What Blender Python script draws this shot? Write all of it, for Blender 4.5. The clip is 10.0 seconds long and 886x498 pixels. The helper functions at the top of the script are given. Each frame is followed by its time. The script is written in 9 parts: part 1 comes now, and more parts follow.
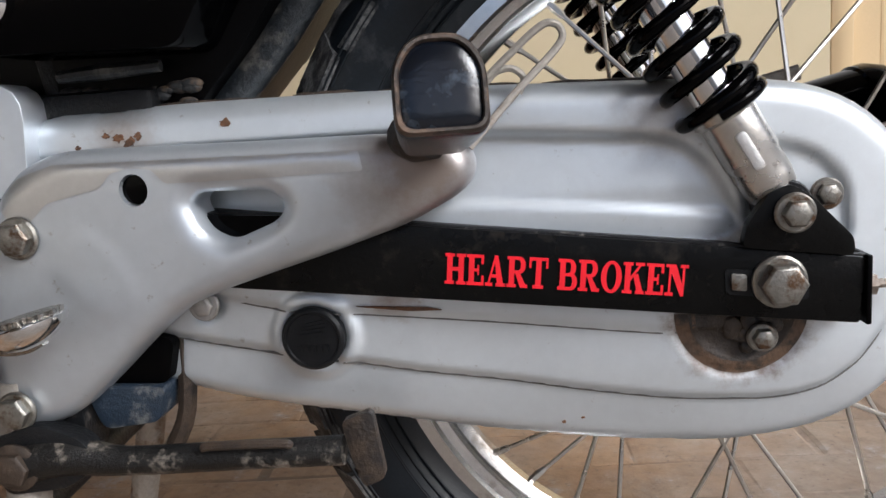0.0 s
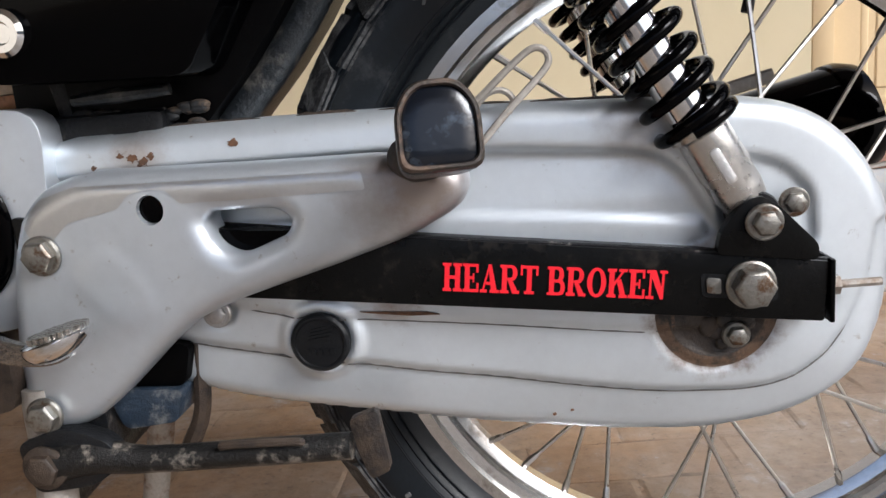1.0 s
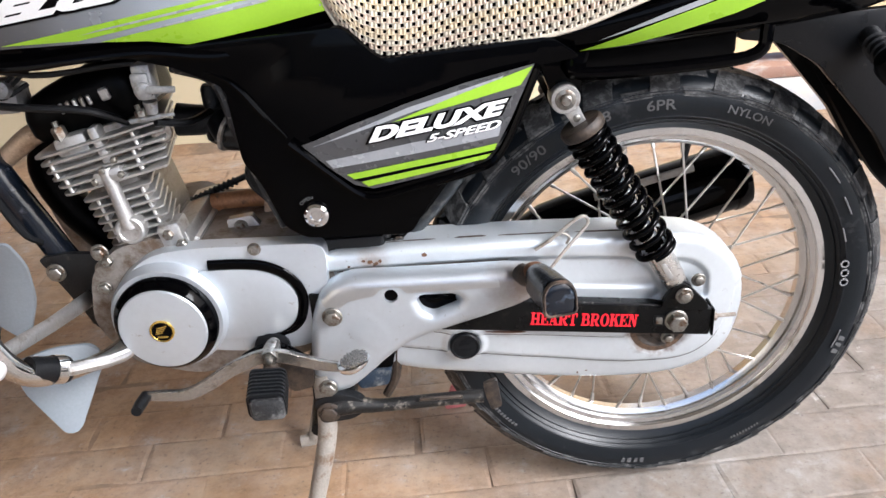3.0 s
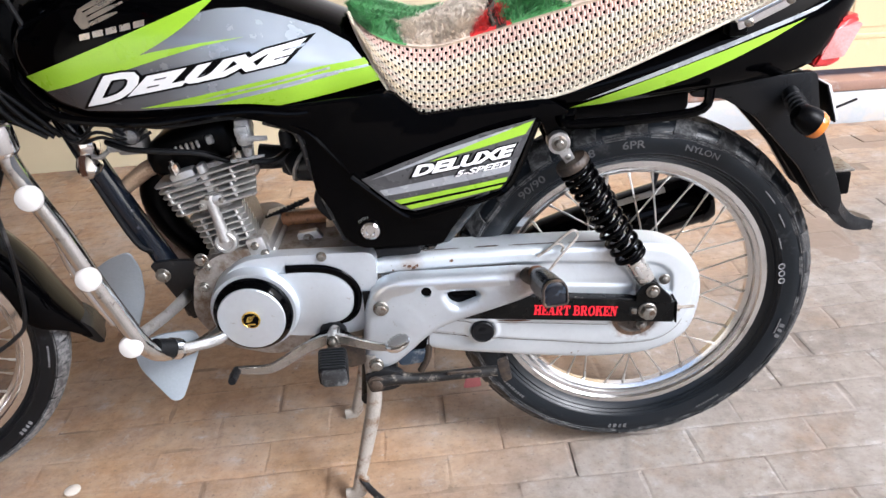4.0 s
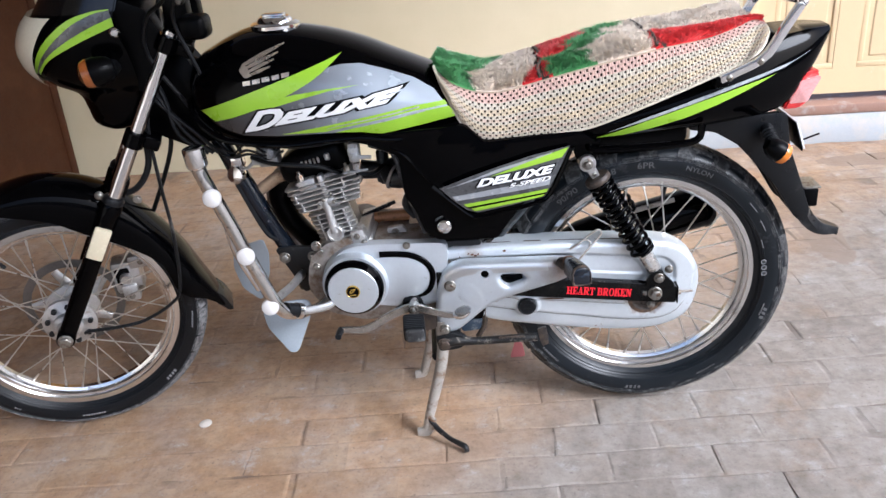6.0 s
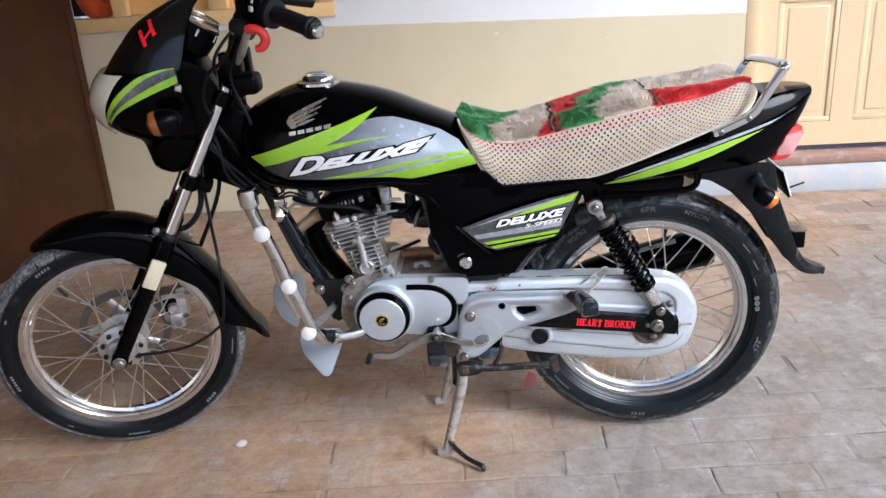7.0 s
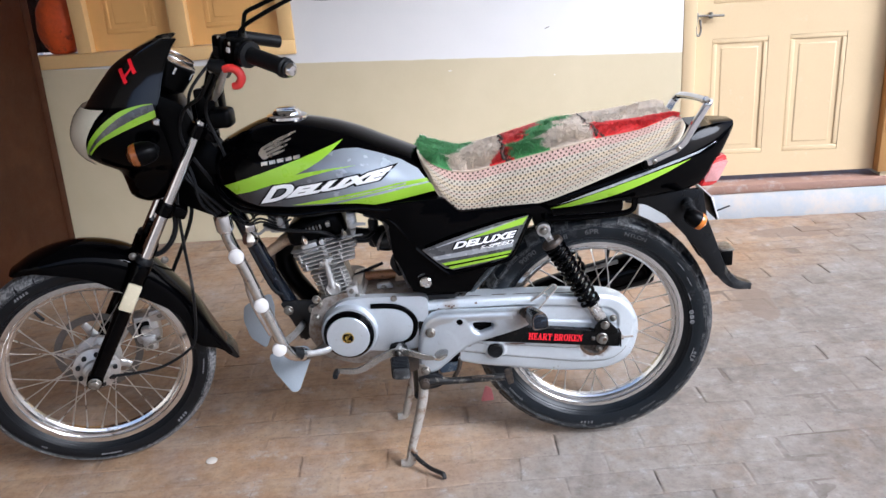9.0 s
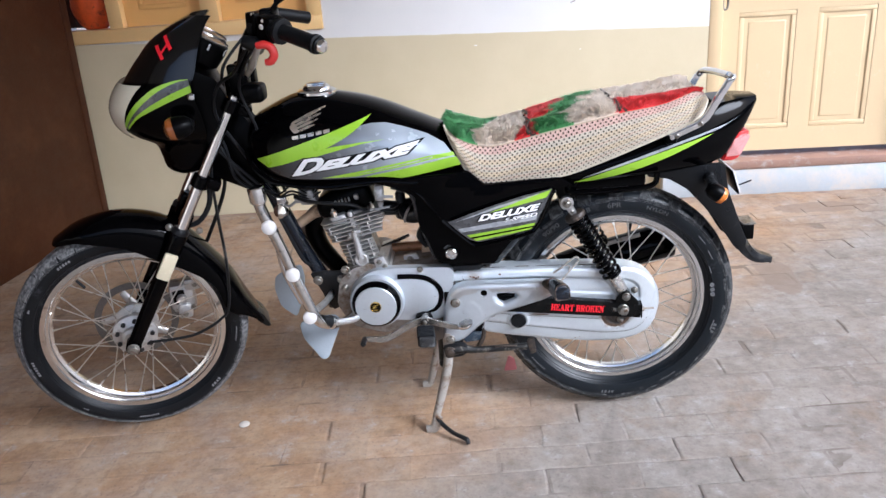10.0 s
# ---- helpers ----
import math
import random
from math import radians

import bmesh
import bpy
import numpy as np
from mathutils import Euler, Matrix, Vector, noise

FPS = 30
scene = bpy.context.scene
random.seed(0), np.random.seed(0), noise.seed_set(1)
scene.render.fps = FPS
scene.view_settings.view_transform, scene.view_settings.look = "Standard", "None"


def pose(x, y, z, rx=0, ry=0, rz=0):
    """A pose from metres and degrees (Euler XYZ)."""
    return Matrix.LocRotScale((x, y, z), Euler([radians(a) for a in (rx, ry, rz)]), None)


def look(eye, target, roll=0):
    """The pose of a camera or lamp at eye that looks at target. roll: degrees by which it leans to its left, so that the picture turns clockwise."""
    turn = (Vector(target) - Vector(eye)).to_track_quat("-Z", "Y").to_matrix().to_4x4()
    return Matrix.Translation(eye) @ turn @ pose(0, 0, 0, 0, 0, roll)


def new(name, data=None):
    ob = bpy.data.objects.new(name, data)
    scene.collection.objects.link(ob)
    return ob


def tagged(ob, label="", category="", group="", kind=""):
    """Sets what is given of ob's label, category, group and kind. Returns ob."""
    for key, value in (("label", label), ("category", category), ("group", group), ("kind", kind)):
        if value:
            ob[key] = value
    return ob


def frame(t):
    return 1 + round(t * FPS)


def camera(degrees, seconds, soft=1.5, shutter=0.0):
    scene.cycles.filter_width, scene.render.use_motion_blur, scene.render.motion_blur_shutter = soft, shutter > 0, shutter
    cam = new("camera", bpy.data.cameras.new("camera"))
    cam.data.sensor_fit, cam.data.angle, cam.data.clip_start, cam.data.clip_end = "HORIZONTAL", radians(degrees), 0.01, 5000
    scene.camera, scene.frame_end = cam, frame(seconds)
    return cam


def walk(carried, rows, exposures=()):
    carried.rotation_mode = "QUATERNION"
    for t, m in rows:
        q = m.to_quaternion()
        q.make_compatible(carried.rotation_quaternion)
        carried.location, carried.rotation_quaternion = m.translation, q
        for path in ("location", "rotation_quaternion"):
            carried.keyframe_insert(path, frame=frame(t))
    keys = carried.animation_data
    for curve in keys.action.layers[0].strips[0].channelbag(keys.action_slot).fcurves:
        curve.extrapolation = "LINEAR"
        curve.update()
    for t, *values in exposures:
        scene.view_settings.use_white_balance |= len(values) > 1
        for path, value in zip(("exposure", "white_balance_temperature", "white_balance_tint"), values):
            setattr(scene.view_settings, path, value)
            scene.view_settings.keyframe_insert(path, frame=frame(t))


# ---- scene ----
cam = camera(59.0, 10.0)
PATH = [
    (0, (-0.126, -0.533, 0.423), (-0.363, 1.422, 0.076), -4.3),
    (0.5, (-0.12, -0.532, 0.42), (-0.356, 1.426, 0.087), -4.5),
    (1, (-0.126, -0.561, 0.45), (-0.338, 1.384, 0.035), -5.2),
    (1.5, (-0.169, -0.622, 0.551), (-0.344, 1.267, -0.081), -5.7),
    (2, (-0.221, -0.685, 0.681), (-0.343, 1.145, -0.114), -5.5),
    (2.2, (-0.236, -0.708, 0.727), (-0.334, 1.092, -0.14), -5.2),
    (3.3, (-0.263, -1.007, 0.886), (-0.289, 0.783, -0.007), -4.6),
    (3.5, (-0.26, -1.048, 0.923), (-0.298, 0.734, 0.016), -4.7),
    (4, (-0.283, -1.168, 0.967), (-0.329, 0.631, 0.094), -5.0),
    (4.5, (-0.304, -1.285, 1.031), (-0.364, 0.517, 0.165), -5.2),
    (5, (-0.308, -1.361, 1.067), (-0.385, 0.442, 0.205), -5.0),
    (5.5, (-0.293, -1.441, 1.081), (-0.415, 0.36, 0.219), -5.3),
    (6.8, (-0.294, -1.652, 1.167), (-0.484, 0.174, 0.374), -4.9),
    (7, (-0.303, -1.683, 1.169), (-0.489, 0.161, 0.417), -4.9),
    (7.5, (-0.313, -1.729, 1.194), (-0.46, 0.144, 0.508), -4.9),
    (8, (-0.306, -1.769, 1.196), (-0.392, 0.118, 0.54), -4.4),
    (8.5, (-0.305, -1.802, 1.192), (-0.377, 0.086, 0.536), -4.2),
    (9, (-0.306, -1.821, 1.194), (-0.374, 0.058, 0.513), -4.2),
    (9.5, (-0.306, -1.85, 1.199), (-0.4, 0.017, 0.487), -4.3),
    (10, (-0.308, -1.87, 1.206), (-0.44, -0.015, 0.469), -4.6),
]
walk(cam, [(t, look(eye, target, roll)) for t, eye, target, roll in PATH],
     exposures=[(0, 0.16, 5950, 10), (1, 0.35, 5950, 10), (1.5, 0.46, 5950, 10), (2, 0.72, 5930, 10), (3.5, 1.08, 5800, 11), (5.5, 0.93, 5520, 11), (7, 0.71, 5440, 11), (7.5, 0.59, 5440, 11), (8, 0.56, 5440, 11), (8.5, 0.64, 5440, 11), (10, 0.80, 5400, 11)])


# ---- light ----
world = bpy.data.worlds.new("sky")
scene.world = world
world.use_nodes = True
wn = world.node_tree
sky = wn.nodes.new("ShaderNodeTexSky")
sky.sky_type = "NISHITA"
sky.sun_disc = False
sky.air_density, sky.dust_density, sky.ozone_density = 0.8, 4.0, 0.6
sky.sun_elevation = radians(37)
sky.sun_rotation = radians(124)
wn.links.new(sky.outputs[0], wn.nodes["Background"].inputs[0])
wn.nodes["Background"].inputs[1].default_value = 0.15
sun = new("sun", bpy.data.lights.new("sun", "SUN"))
sun.data.energy, sun.data.angle, sun.data.color = 3.0, radians(24), (1.0, 0.985, 0.965)
sun.matrix_world = look((5.4, -3.8, 4.6), (0, 0, 0))


# ---- materials ----
def ramp(nt, fac, stops):
    r = nt.nodes.new("ShaderNodeValToRGB")
    r.color_ramp.elements[0].position, r.color_ramp.elements[0].color = stops[0][0], (*stops[0][1], 1)
    r.color_ramp.elements[1].position, r.color_ramp.elements[1].color = stops[-1][0], (*stops[-1][1], 1)
    for p, c in stops[1:-1]:
        r.color_ramp.elements.new(p).color = (*c, 1)
    nt.links.new(fac, r.inputs[0])
    return r.outputs[0]


def noise_of(nt, vec, scale, detail=4.0, rough=0.6):
    n = nt.nodes.new("ShaderNodeTexNoise")
    n.inputs["Scale"].default_value, n.inputs["Detail"].default_value = scale, detail
    n.inputs["Roughness"].default_value = rough
    nt.links.new(vec, n.inputs["Vector"])
    return n.outputs[0]


def mix(nt, fac, a, b, kind="MIX"):
    m = nt.nodes.new("ShaderNodeMix")
    m.data_type, m.blend_type = "RGBA", kind
    for i, v in ((0, fac), (6, a), (7, b)):
        if isinstance(v, (int, float)):
            m.inputs[i].default_value = v
        elif isinstance(v, tuple):
            m.inputs[i].default_value = (*v, 1)
        else:
            nt.links.new(v, m.inputs[i])
    return m.outputs[2]


def surface(name, color, rough=0.5, metal=0.0, fine=0.12, grain=300.0, patch=8.0, bump=0.0, bump_scale=400.0,
            dirt=None, dirt_amount=0.0, dirt_scale=14.0, coat=0.0, per_piece=0.0, rough_var=0.12, spec=0.5, sheen=0.0):
    """A procedural surface: base colour varied at two scales, dirt in patches, roughness variation and fine relief."""
    m = bpy.data.materials.new(name)
    m.use_nodes = True
    nt = m.node_tree
    b = nt.nodes["Principled BSDF"]
    vec = nt.nodes.new("ShaderNodeTexCoord").outputs["Object"]
    n1 = noise_of(nt, vec, grain)
    n2 = noise_of(nt, vec, patch, 5.0)
    lo, hi = tuple(c * (1 - fine) for c in color), tuple(min(1, c * (1 + fine)) for c in color)
    col = mix(nt, 0.5, ramp(nt, n1, [(0.3, lo), (0.7, hi)]), ramp(nt, n2, [(0.3, lo), (0.7, hi)]))
    if per_piece:
        info = nt.nodes.new("ShaderNodeObjectInfo")
        geo = nt.nodes.new("ShaderNodeNewGeometry")
        a = nt.nodes.new("ShaderNodeMath")
        a.operation = "ADD"
        nt.links.new(info.outputs["Random"], a.inputs[0])
        nt.links.new(geo.outputs["Random Per Island"], a.inputs[1])
        f = nt.nodes.new("ShaderNodeMath")
        f.operation = "FRACT"
        nt.links.new(a.outputs[0], f.inputs[0])
        k = per_piece
        col = mix(nt, 1.0, col, ramp(nt, f.outputs[0], [(0.0, (1 - k, 1 - k, 1 - k)), (0.5, (1, 1 - k * 0.25, 1 - k * 0.4)), (1.0, (1, 1, 1))]), "MULTIPLY")
    if dirt:
        d = ramp(nt, noise_of(nt, vec, dirt_scale, 8.0, 0.7), [(0.62 - dirt_amount * 0.3, (0, 0, 0)), (0.72 - dirt_amount * 0.2, (1, 1, 1))])
        col = mix(nt, d, col, dirt)
    nt.links.new(col, b.inputs["Base Color"])
    rr = nt.nodes.new("ShaderNodeMapRange")
    rr.inputs["To Min"].default_value, rr.inputs["To Max"].default_value = max(0.02, rough - rough_var), min(1, rough + rough_var)
    nt.links.new(noise_of(nt, vec, patch * 4, 6.0), rr.inputs[0])
    nt.links.new(rr.outputs[0], b.inputs["Roughness"])
    b.inputs["Metallic"].default_value = metal
    b.inputs["Coat Weight"].default_value = coat
    b.inputs["Coat Roughness"].default_value = 0.04
    b.inputs["Specular IOR Level"].default_value = spec
    b.inputs["Sheen Weight"].default_value = sheen
    if bump:
        bp = nt.nodes.new("ShaderNodeBump")
        bp.inputs["Strength"].default_value, bp.inputs["Distance"].default_value = bump, 0.002
        nt.links.new(noise_of(nt, vec, bump_scale, 6.0), bp.inputs["Height"])
        nt.links.new(bp.outputs[0], b.inputs["Normal"])
    return m


def silver_paint(name, color, stains):
    """Silver metal-flake paint with soft brown stains: (centre, full radius, outer radius, colour)."""
    m = surface(name, color, 0.44, 0.72, fine=0.05, grain=120, rough_var=0.06, bump=0.05, bump_scale=55, dirt=(0.30, 0.28, 0.26), dirt_amount=-0.05, dirt_scale=90)
    nt = m.node_tree
    b = nt.nodes["Principled BSDF"]
    col = b.inputs["Base Color"].links[0].from_socket
    vec = nt.nodes.new("ShaderNodeTexCoord").outputs["Object"]
    for centre, r0, r1, tone in stains:
        d = nt.nodes.new("ShaderNodeVectorMath")
        d.operation = "DISTANCE"
        nt.links.new(vec, d.inputs[0])
        d.inputs[1].default_value = centre
        w = nt.nodes.new("ShaderNodeMath")
        w.operation = "MULTIPLY_ADD"
        nt.links.new(noise_of(nt, vec, 70.0, 6.0, 0.7), w.inputs[0])
        w.inputs[1].default_value = 0.03
        nt.links.new(d.outputs["Value"], w.inputs[2])
        col = mix(nt, ramp(nt, w.outputs[0], [(r0 + 0.014, (0.8, 0.8, 0.8)), (r1 + 0.016, (0, 0, 0))]), col, tone)
    nt.links.new(col, b.inputs["Base Color"])
    return m


M = {}
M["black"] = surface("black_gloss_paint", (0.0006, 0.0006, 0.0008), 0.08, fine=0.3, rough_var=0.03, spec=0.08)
M["black_satin"] = surface("black_satin_plastic", (0.0010, 0.0010, 0.0012), 0.33, fine=0.3, bump=0.1, spec=0.07)
M["grey_plastic"] = surface("dusty_black_plastic", (0.0035, 0.004, 0.005), 0.30, fine=0.3, bump=0.1, dirt=(0.03, 0.03, 0.03), dirt_amount=0.1, spec=0.3)
M["green"] = surface("lime_green_sticker", (0.27, 0.475, 0.022), 0.3, fine=0.06, coat=0.3)
M["red"] = surface("red_vinyl", (0.78, 0.012, 0.025), 0.4, fine=0.06)
M["white_vinyl"] = surface("white_vinyl", (0.75, 0.75, 0.75), 0.35, fine=0.05)
M["tan_metal"] = surface("heat_browned_steel", (0.52, 0.39, 0.27), 0.42, 0.4, fine=0.3, bump=0.2, dirt=(0.2, 0.12, 0.07), dirt_amount=0.3, dirt_scale=40)
M["tube_blue"] = surface("blue_black_frame_paint", (0.006, 0.009, 0.015), 0.16, fine=0.3, bump=0.06, dirt=(0.10, 0.10, 0.11), dirt_amount=0.02, dirt_scale=60, spec=0.5)
M["burnt_pipe"] = surface("burnt_orange_steel", (0.40, 0.185, 0.085), 0.45, 0.3, fine=0.35, bump=0.3, dirt=(0.10, 0.06, 0.04), dirt_amount=0.3, dirt_scale=50)
M["rotor"] = surface("worn_brake_rotor_steel", (0.16, 0.155, 0.15), 0.38, 0.9, fine=0.3)
M["grime_shade"] = surface("grey_grime_and_shade", (0.10, 0.098, 0.095), 0.8, fine=0.3)
M["tap"] = surface("grey_pot_metal", (0.30, 0.305, 0.31), 0.42, 0.6, fine=0.25, bump=0.15, dirt=(0.14, 0.12, 0.10), dirt_amount=0.2, dirt_scale=70)
M["chrome"] = surface("chrome", (0.78, 0.78, 0.78), 0.1, 1.0, fine=0.08, rough_var=0.06)
M["steel"] = surface("zinc_bolt_steel", (0.27, 0.26, 0.235), 0.40, 0.9, fine=0.3, bump=0.25, dirt=(0.12, 0.07, 0.04), dirt_amount=0.4, dirt_scale=110)
M["rim"] = surface("polished_rim", (0.66, 0.65, 0.635), 0.19, 1.0, fine=0.12, dirt=(0.25, 0.22, 0.19), dirt_amount=0.15, dirt_scale=25)
M["spoke"] = surface("spoke_steel", (0.66, 0.64, 0.60), 0.3, 1.0, fine=0.2)
M["silver"] = silver_paint("silver_paint", (0.565, 0.605, 0.645), [((-0.185, -0.13, 0.395), 0.012, 0.05, (0.20, 0.13, 0.085))])
M["alu"] = surface("cast_aluminium", (0.52, 0.515, 0.505), 0.40, 0.85, fine=0.2, bump=0.25, bump_scale=700, dirt=(0.3, 0.27, 0.24), dirt_amount=0.2, dirt_scale=40)
M["dirty_alu"] = surface("oily_crankcase_aluminium", (0.27, 0.25, 0.23), 0.5, 0.6, fine=0.25, bump=0.3, dirt=(0.13, 0.09, 0.06), dirt_amount=0.5, dirt_scale=25)
M["tyre"] = surface("tyre_rubber", (0.0035, 0.0042, 0.0055), 0.40, fine=0.3, bump=0.2, dirt=(0.035, 0.037, 0.042), dirt_amount=0.08, dirt_scale=18, spec=0.25)
M["rear_tyre"] = surface("grey_blue_tyre_rubber", (0.005, 0.007, 0.0095), 0.36, fine=0.35, bump=0.12, dirt=(0.042, 0.044, 0.047), dirt_amount=0.12, dirt_scale=14, spec=0.3)
M["smoked_amber"] = surface("smoked_amber_lens", (0.20, 0.06, 0.012), 0.15, fine=0.3, coat=0.4)
M["tread"] = surface("dusty_tread_rubber", (0.024, 0.0245, 0.0255), 0.55, fine=0.5, bump=0.6, dirt=(0.125, 0.125, 0.123), dirt_amount=0.5, dirt_scale=70, spec=0.3)
M["pale_tread"] = surface("pale_dusty_tread_rubber", (0.075, 0.076, 0.078), 0.75, fine=0.5, bump=0.6, dirt=(0.23, 0.23, 0.23), dirt_amount=0.6, dirt_scale=110, spec=0.3)
M["rubber"] = surface("grey_black_rubber", (0.0045, 0.005, 0.006), 0.42, fine=0.3, bump=0.3, dirt=(0.07, 0.068, 0.066), dirt_amount=0.1, spec=0.25)
M["tyre_print"] = surface("raised_grey_rubber", (0.085, 0.086, 0.088), 0.6, fine=0.2)
M["chipped"] = surface("chipped_black_paint", (0.006, 0.006, 0.007), 0.4, fine=0.3, bump=0.4, dirt=(0.24, 0.22, 0.2), dirt_amount=0.16, dirt_scale=75, spec=0.35)
M["scraped"] = surface("scraped_stand_paint", (0.008, 0.0075, 0.007), 0.45, fine=0.4, bump=0.6, dirt=(0.21, 0.185, 0.155), dirt_amount=0.30, dirt_scale=55, spec=0.35)
M["muddy_tube"] = surface("mud_caked_black_paint", (0.009, 0.011, 0.013), 0.4, fine=0.5, bump=0.8, bump_scale=160, dirt=(0.075, 0.070, 0.062), dirt_amount=0.34, dirt_scale=45, spec=0.4)
M["mud_grease"] = surface("mud_and_grease", (0.016, 0.017, 0.018), 0.6, fine=0.5, bump=0.9, bump_scale=140, dirt=(0.10, 0.065, 0.038), dirt_amount=0.35, dirt_scale=45, spec=0.3)
M["greasy"] = surface("greasy_black_steel", (0.006, 0.0065, 0.0075), 0.4, fine=0.4, bump=0.5, dirt=(0.09, 0.08, 0.07), dirt_amount=0.08, dirt_scale=50, spec=0.3)
M["oily_blue"] = surface("blue_grey_oily_steel", (0.02, 0.032, 0.05), 0.35, fine=0.4, bump=0.5, dirt=(0.15, 0.155, 0.155), dirt_amount=0.35, dirt_scale=70)
M["peg_rubber"] = surface("polished_footpeg_rubber", (0.004, 0.005, 0.008), 0.22, fine=0.4, bump=0.15, dirt=(0.06, 0.07, 0.085), dirt_amount=0.25, dirt_scale=70, spec=0.4)
M["brown_grease"] = surface("brown_oily_rust", (0.105, 0.062, 0.036), 0.55, fine=0.4, grain=200, patch=60, bump=0.4, dirt=(0.022, 0.016, 0.012), dirt_amount=0.5, dirt_scale=90)
M["peg_edge"] = surface("brown_worn_rubber", (0.030, 0.022, 0.017), 0.5, fine=0.4, bump=0.3, dirt=(0.15, 0.10, 0.07), dirt_amount=0.35, dirt_scale=60)
M["peg_face"] = surface("glossy_scuffed_rubber", (0.003, 0.0045, 0.008), 0.16, fine=0.4, bump=0.1, dirt=(0.045, 0.06, 0.08), dirt_amount=0.28, dirt_scale=55, spec=0.5)
M["oily_rust"] = surface("oily_rust", (0.042, 0.029, 0.020), 0.5, fine=0.45, grain=150, patch=40, bump=0.5, dirt=(0.012, 0.010, 0.009), dirt_amount=0.45, dirt_scale=60)
M["lever"] = surface("worn_bare_lever_steel", (0.44, 0.42, 0.39), 0.24, 0.95, fine=0.25, bump=0.3, dirt=(0.16, 0.12, 0.09), dirt_amount=0.25, dirt_scale=60)
M["rust"] = surface("brown_rust", (0.12, 0.055, 0.025), 0.8, fine=0.35, bump=0.5, dirt=(0.05, 0.03, 0.02), dirt_amount=0.4, dirt_scale=120)
M["dusty_steel"] = surface("dusty_stand_steel", (0.34, 0.315, 0.28), 0.55, 0.3, fine=0.25, bump=0.4, dirt=(0.15, 0.085, 0.045), dirt_amount=0.3, dirt_scale=30)
M["grey_rubber"] = surface("grey_mud_flap", (0.2, 0.225, 0.25), 0.55, fine=0.12, bump=0.1)
M["front_print"] = surface("pale_raised_rubber", (0.17, 0.17, 0.175), 0.6, fine=0.3)
M["swing_black"] = surface("scuffed_black_paint", (0.003, 0.003, 0.003), 0.28, fine=0.5, bump=0.15, dirt=(0.02, 0.017, 0.014), dirt_amount=0.2, dirt_scale=40, spec=0.14)
M["worn_chrome"] = surface("worn_chrome", (0.64, 0.63, 0.61), 0.08, 1.0, fine=0.15, rough_var=0.07, dirt=(0.10, 0.06, 0.04), dirt_amount=0.16, dirt_scale=40)
M["shock_steel"] = surface("stained_bright_steel", (0.58, 0.56, 0.53), 0.26, 0.9, fine=0.12, grain=90, bump=0.08, dirt=(0.12, 0.08, 0.055), dirt_amount=0.3, dirt_scale=42)
M["amber"] = surface("amber_lens", (0.55, 0.16, 0.015), 0.15, fine=0.15, coat=0.5)
M["red_lens"] = surface("red_lens", (0.55, 0.02, 0.02), 0.12, fine=0.2, coat=0.5)
M["clear_lens"] = surface("milky_clear_lens", (0.60, 0.56, 0.44), 0.12, fine=0.1, coat=0.6)
M["tinted"] = surface("dark_tinted_screen", (0.004, 0.004, 0.004), 0.1, fine=0.2, rough_var=0.03, spec=0.4)
M["pink_lens"] = surface("pinkish_side_lens", (0.62, 0.30, 0.29), 0.12, fine=0.3, coat=0.5)
M["cream_reflector"] = surface("cream_reflector", (0.62, 0.56, 0.4), 0.25, fine=0.06, coat=0.4)
M["white_cap"] = surface("white_rubber_cap", (0.6, 0.58, 0.56), 0.35, fine=0.05)
M["gold"] = surface("gold_badge", (0.7, 0.48, 0.12), 0.25, 0.9, fine=0.1)
M["badge"] = surface("bronze_chrome_badge", (0.78, 0.70, 0.60), 0.28, 0.9, fine=0.2, grain=120)
M["red_plastic"] = surface("red_rubber_cover", (0.6, 0.03, 0.025), 0.4, fine=0.1)
M["net"] = surface("cream_woven_net", (0.60, 0.545, 0.445), 0.75, fine=0.2, grain=900, patch=25, bump=0.4, bump_scale=900, per_piece=0.0)
M["net_yellow"] = surface("yellowish_woven_net", (0.64, 0.54, 0.385), 0.75, fine=0.2, grain=900, patch=25, bump=0.4, bump_scale=900)
M["net_peach"] = surface("peach_woven_net", (0.63, 0.515, 0.41), 0.75, fine=0.2, grain=900, patch=25, bump=0.4, bump_scale=900)
M["net_pink"] = surface("pinkish_woven_net", (0.64, 0.45, 0.38), 0.75, fine=0.2, grain=900, patch=25, bump=0.4, bump_scale=900)
M["piping"] = surface("cream_rolled_edge", (0.60, 0.49, 0.37), 0.8, fine=0.15, bump=0.4, bump_scale=700)
M["fur_red"] = surface("red_pile", (0.82, 0.045, 0.045), 0.85, fine=0.2, grain=500, patch=60, per_piece=0.14, sheen=0.3)
M["fur_green"] = surface("green_pile", (0.13, 0.43, 0.15), 0.85, fine=0.2, grain=500, patch=60, per_piece=0.14, sheen=0.3)
M["fur_beige"] = surface("beige_pile", (0.88, 0.79, 0.68), 0.85, fine=0.15, grain=500, patch=60, per_piece=0.10, sheen=0.3)
for key in ("fur_red", "fur_green", "fur_beige"):
    nt = M[key].node_tree
    b = nt.nodes["Principled BSDF"]
    thin = nt.nodes.new("ShaderNodeBsdfTranslucent")
    nt.links.new(b.inputs["Base Color"].links[0].from_socket, thin.inputs["Color"])
    both = nt.nodes.new("ShaderNodeMixShader")
    both.inputs[0].default_value = 0.42
    nt.links.new(b.outputs[0], both.inputs[1])
    nt.links.new(thin.outputs[0], both.inputs[2])
    nt.links.new(both.outputs[0], nt.nodes["Material Output"].inputs["Surface"])
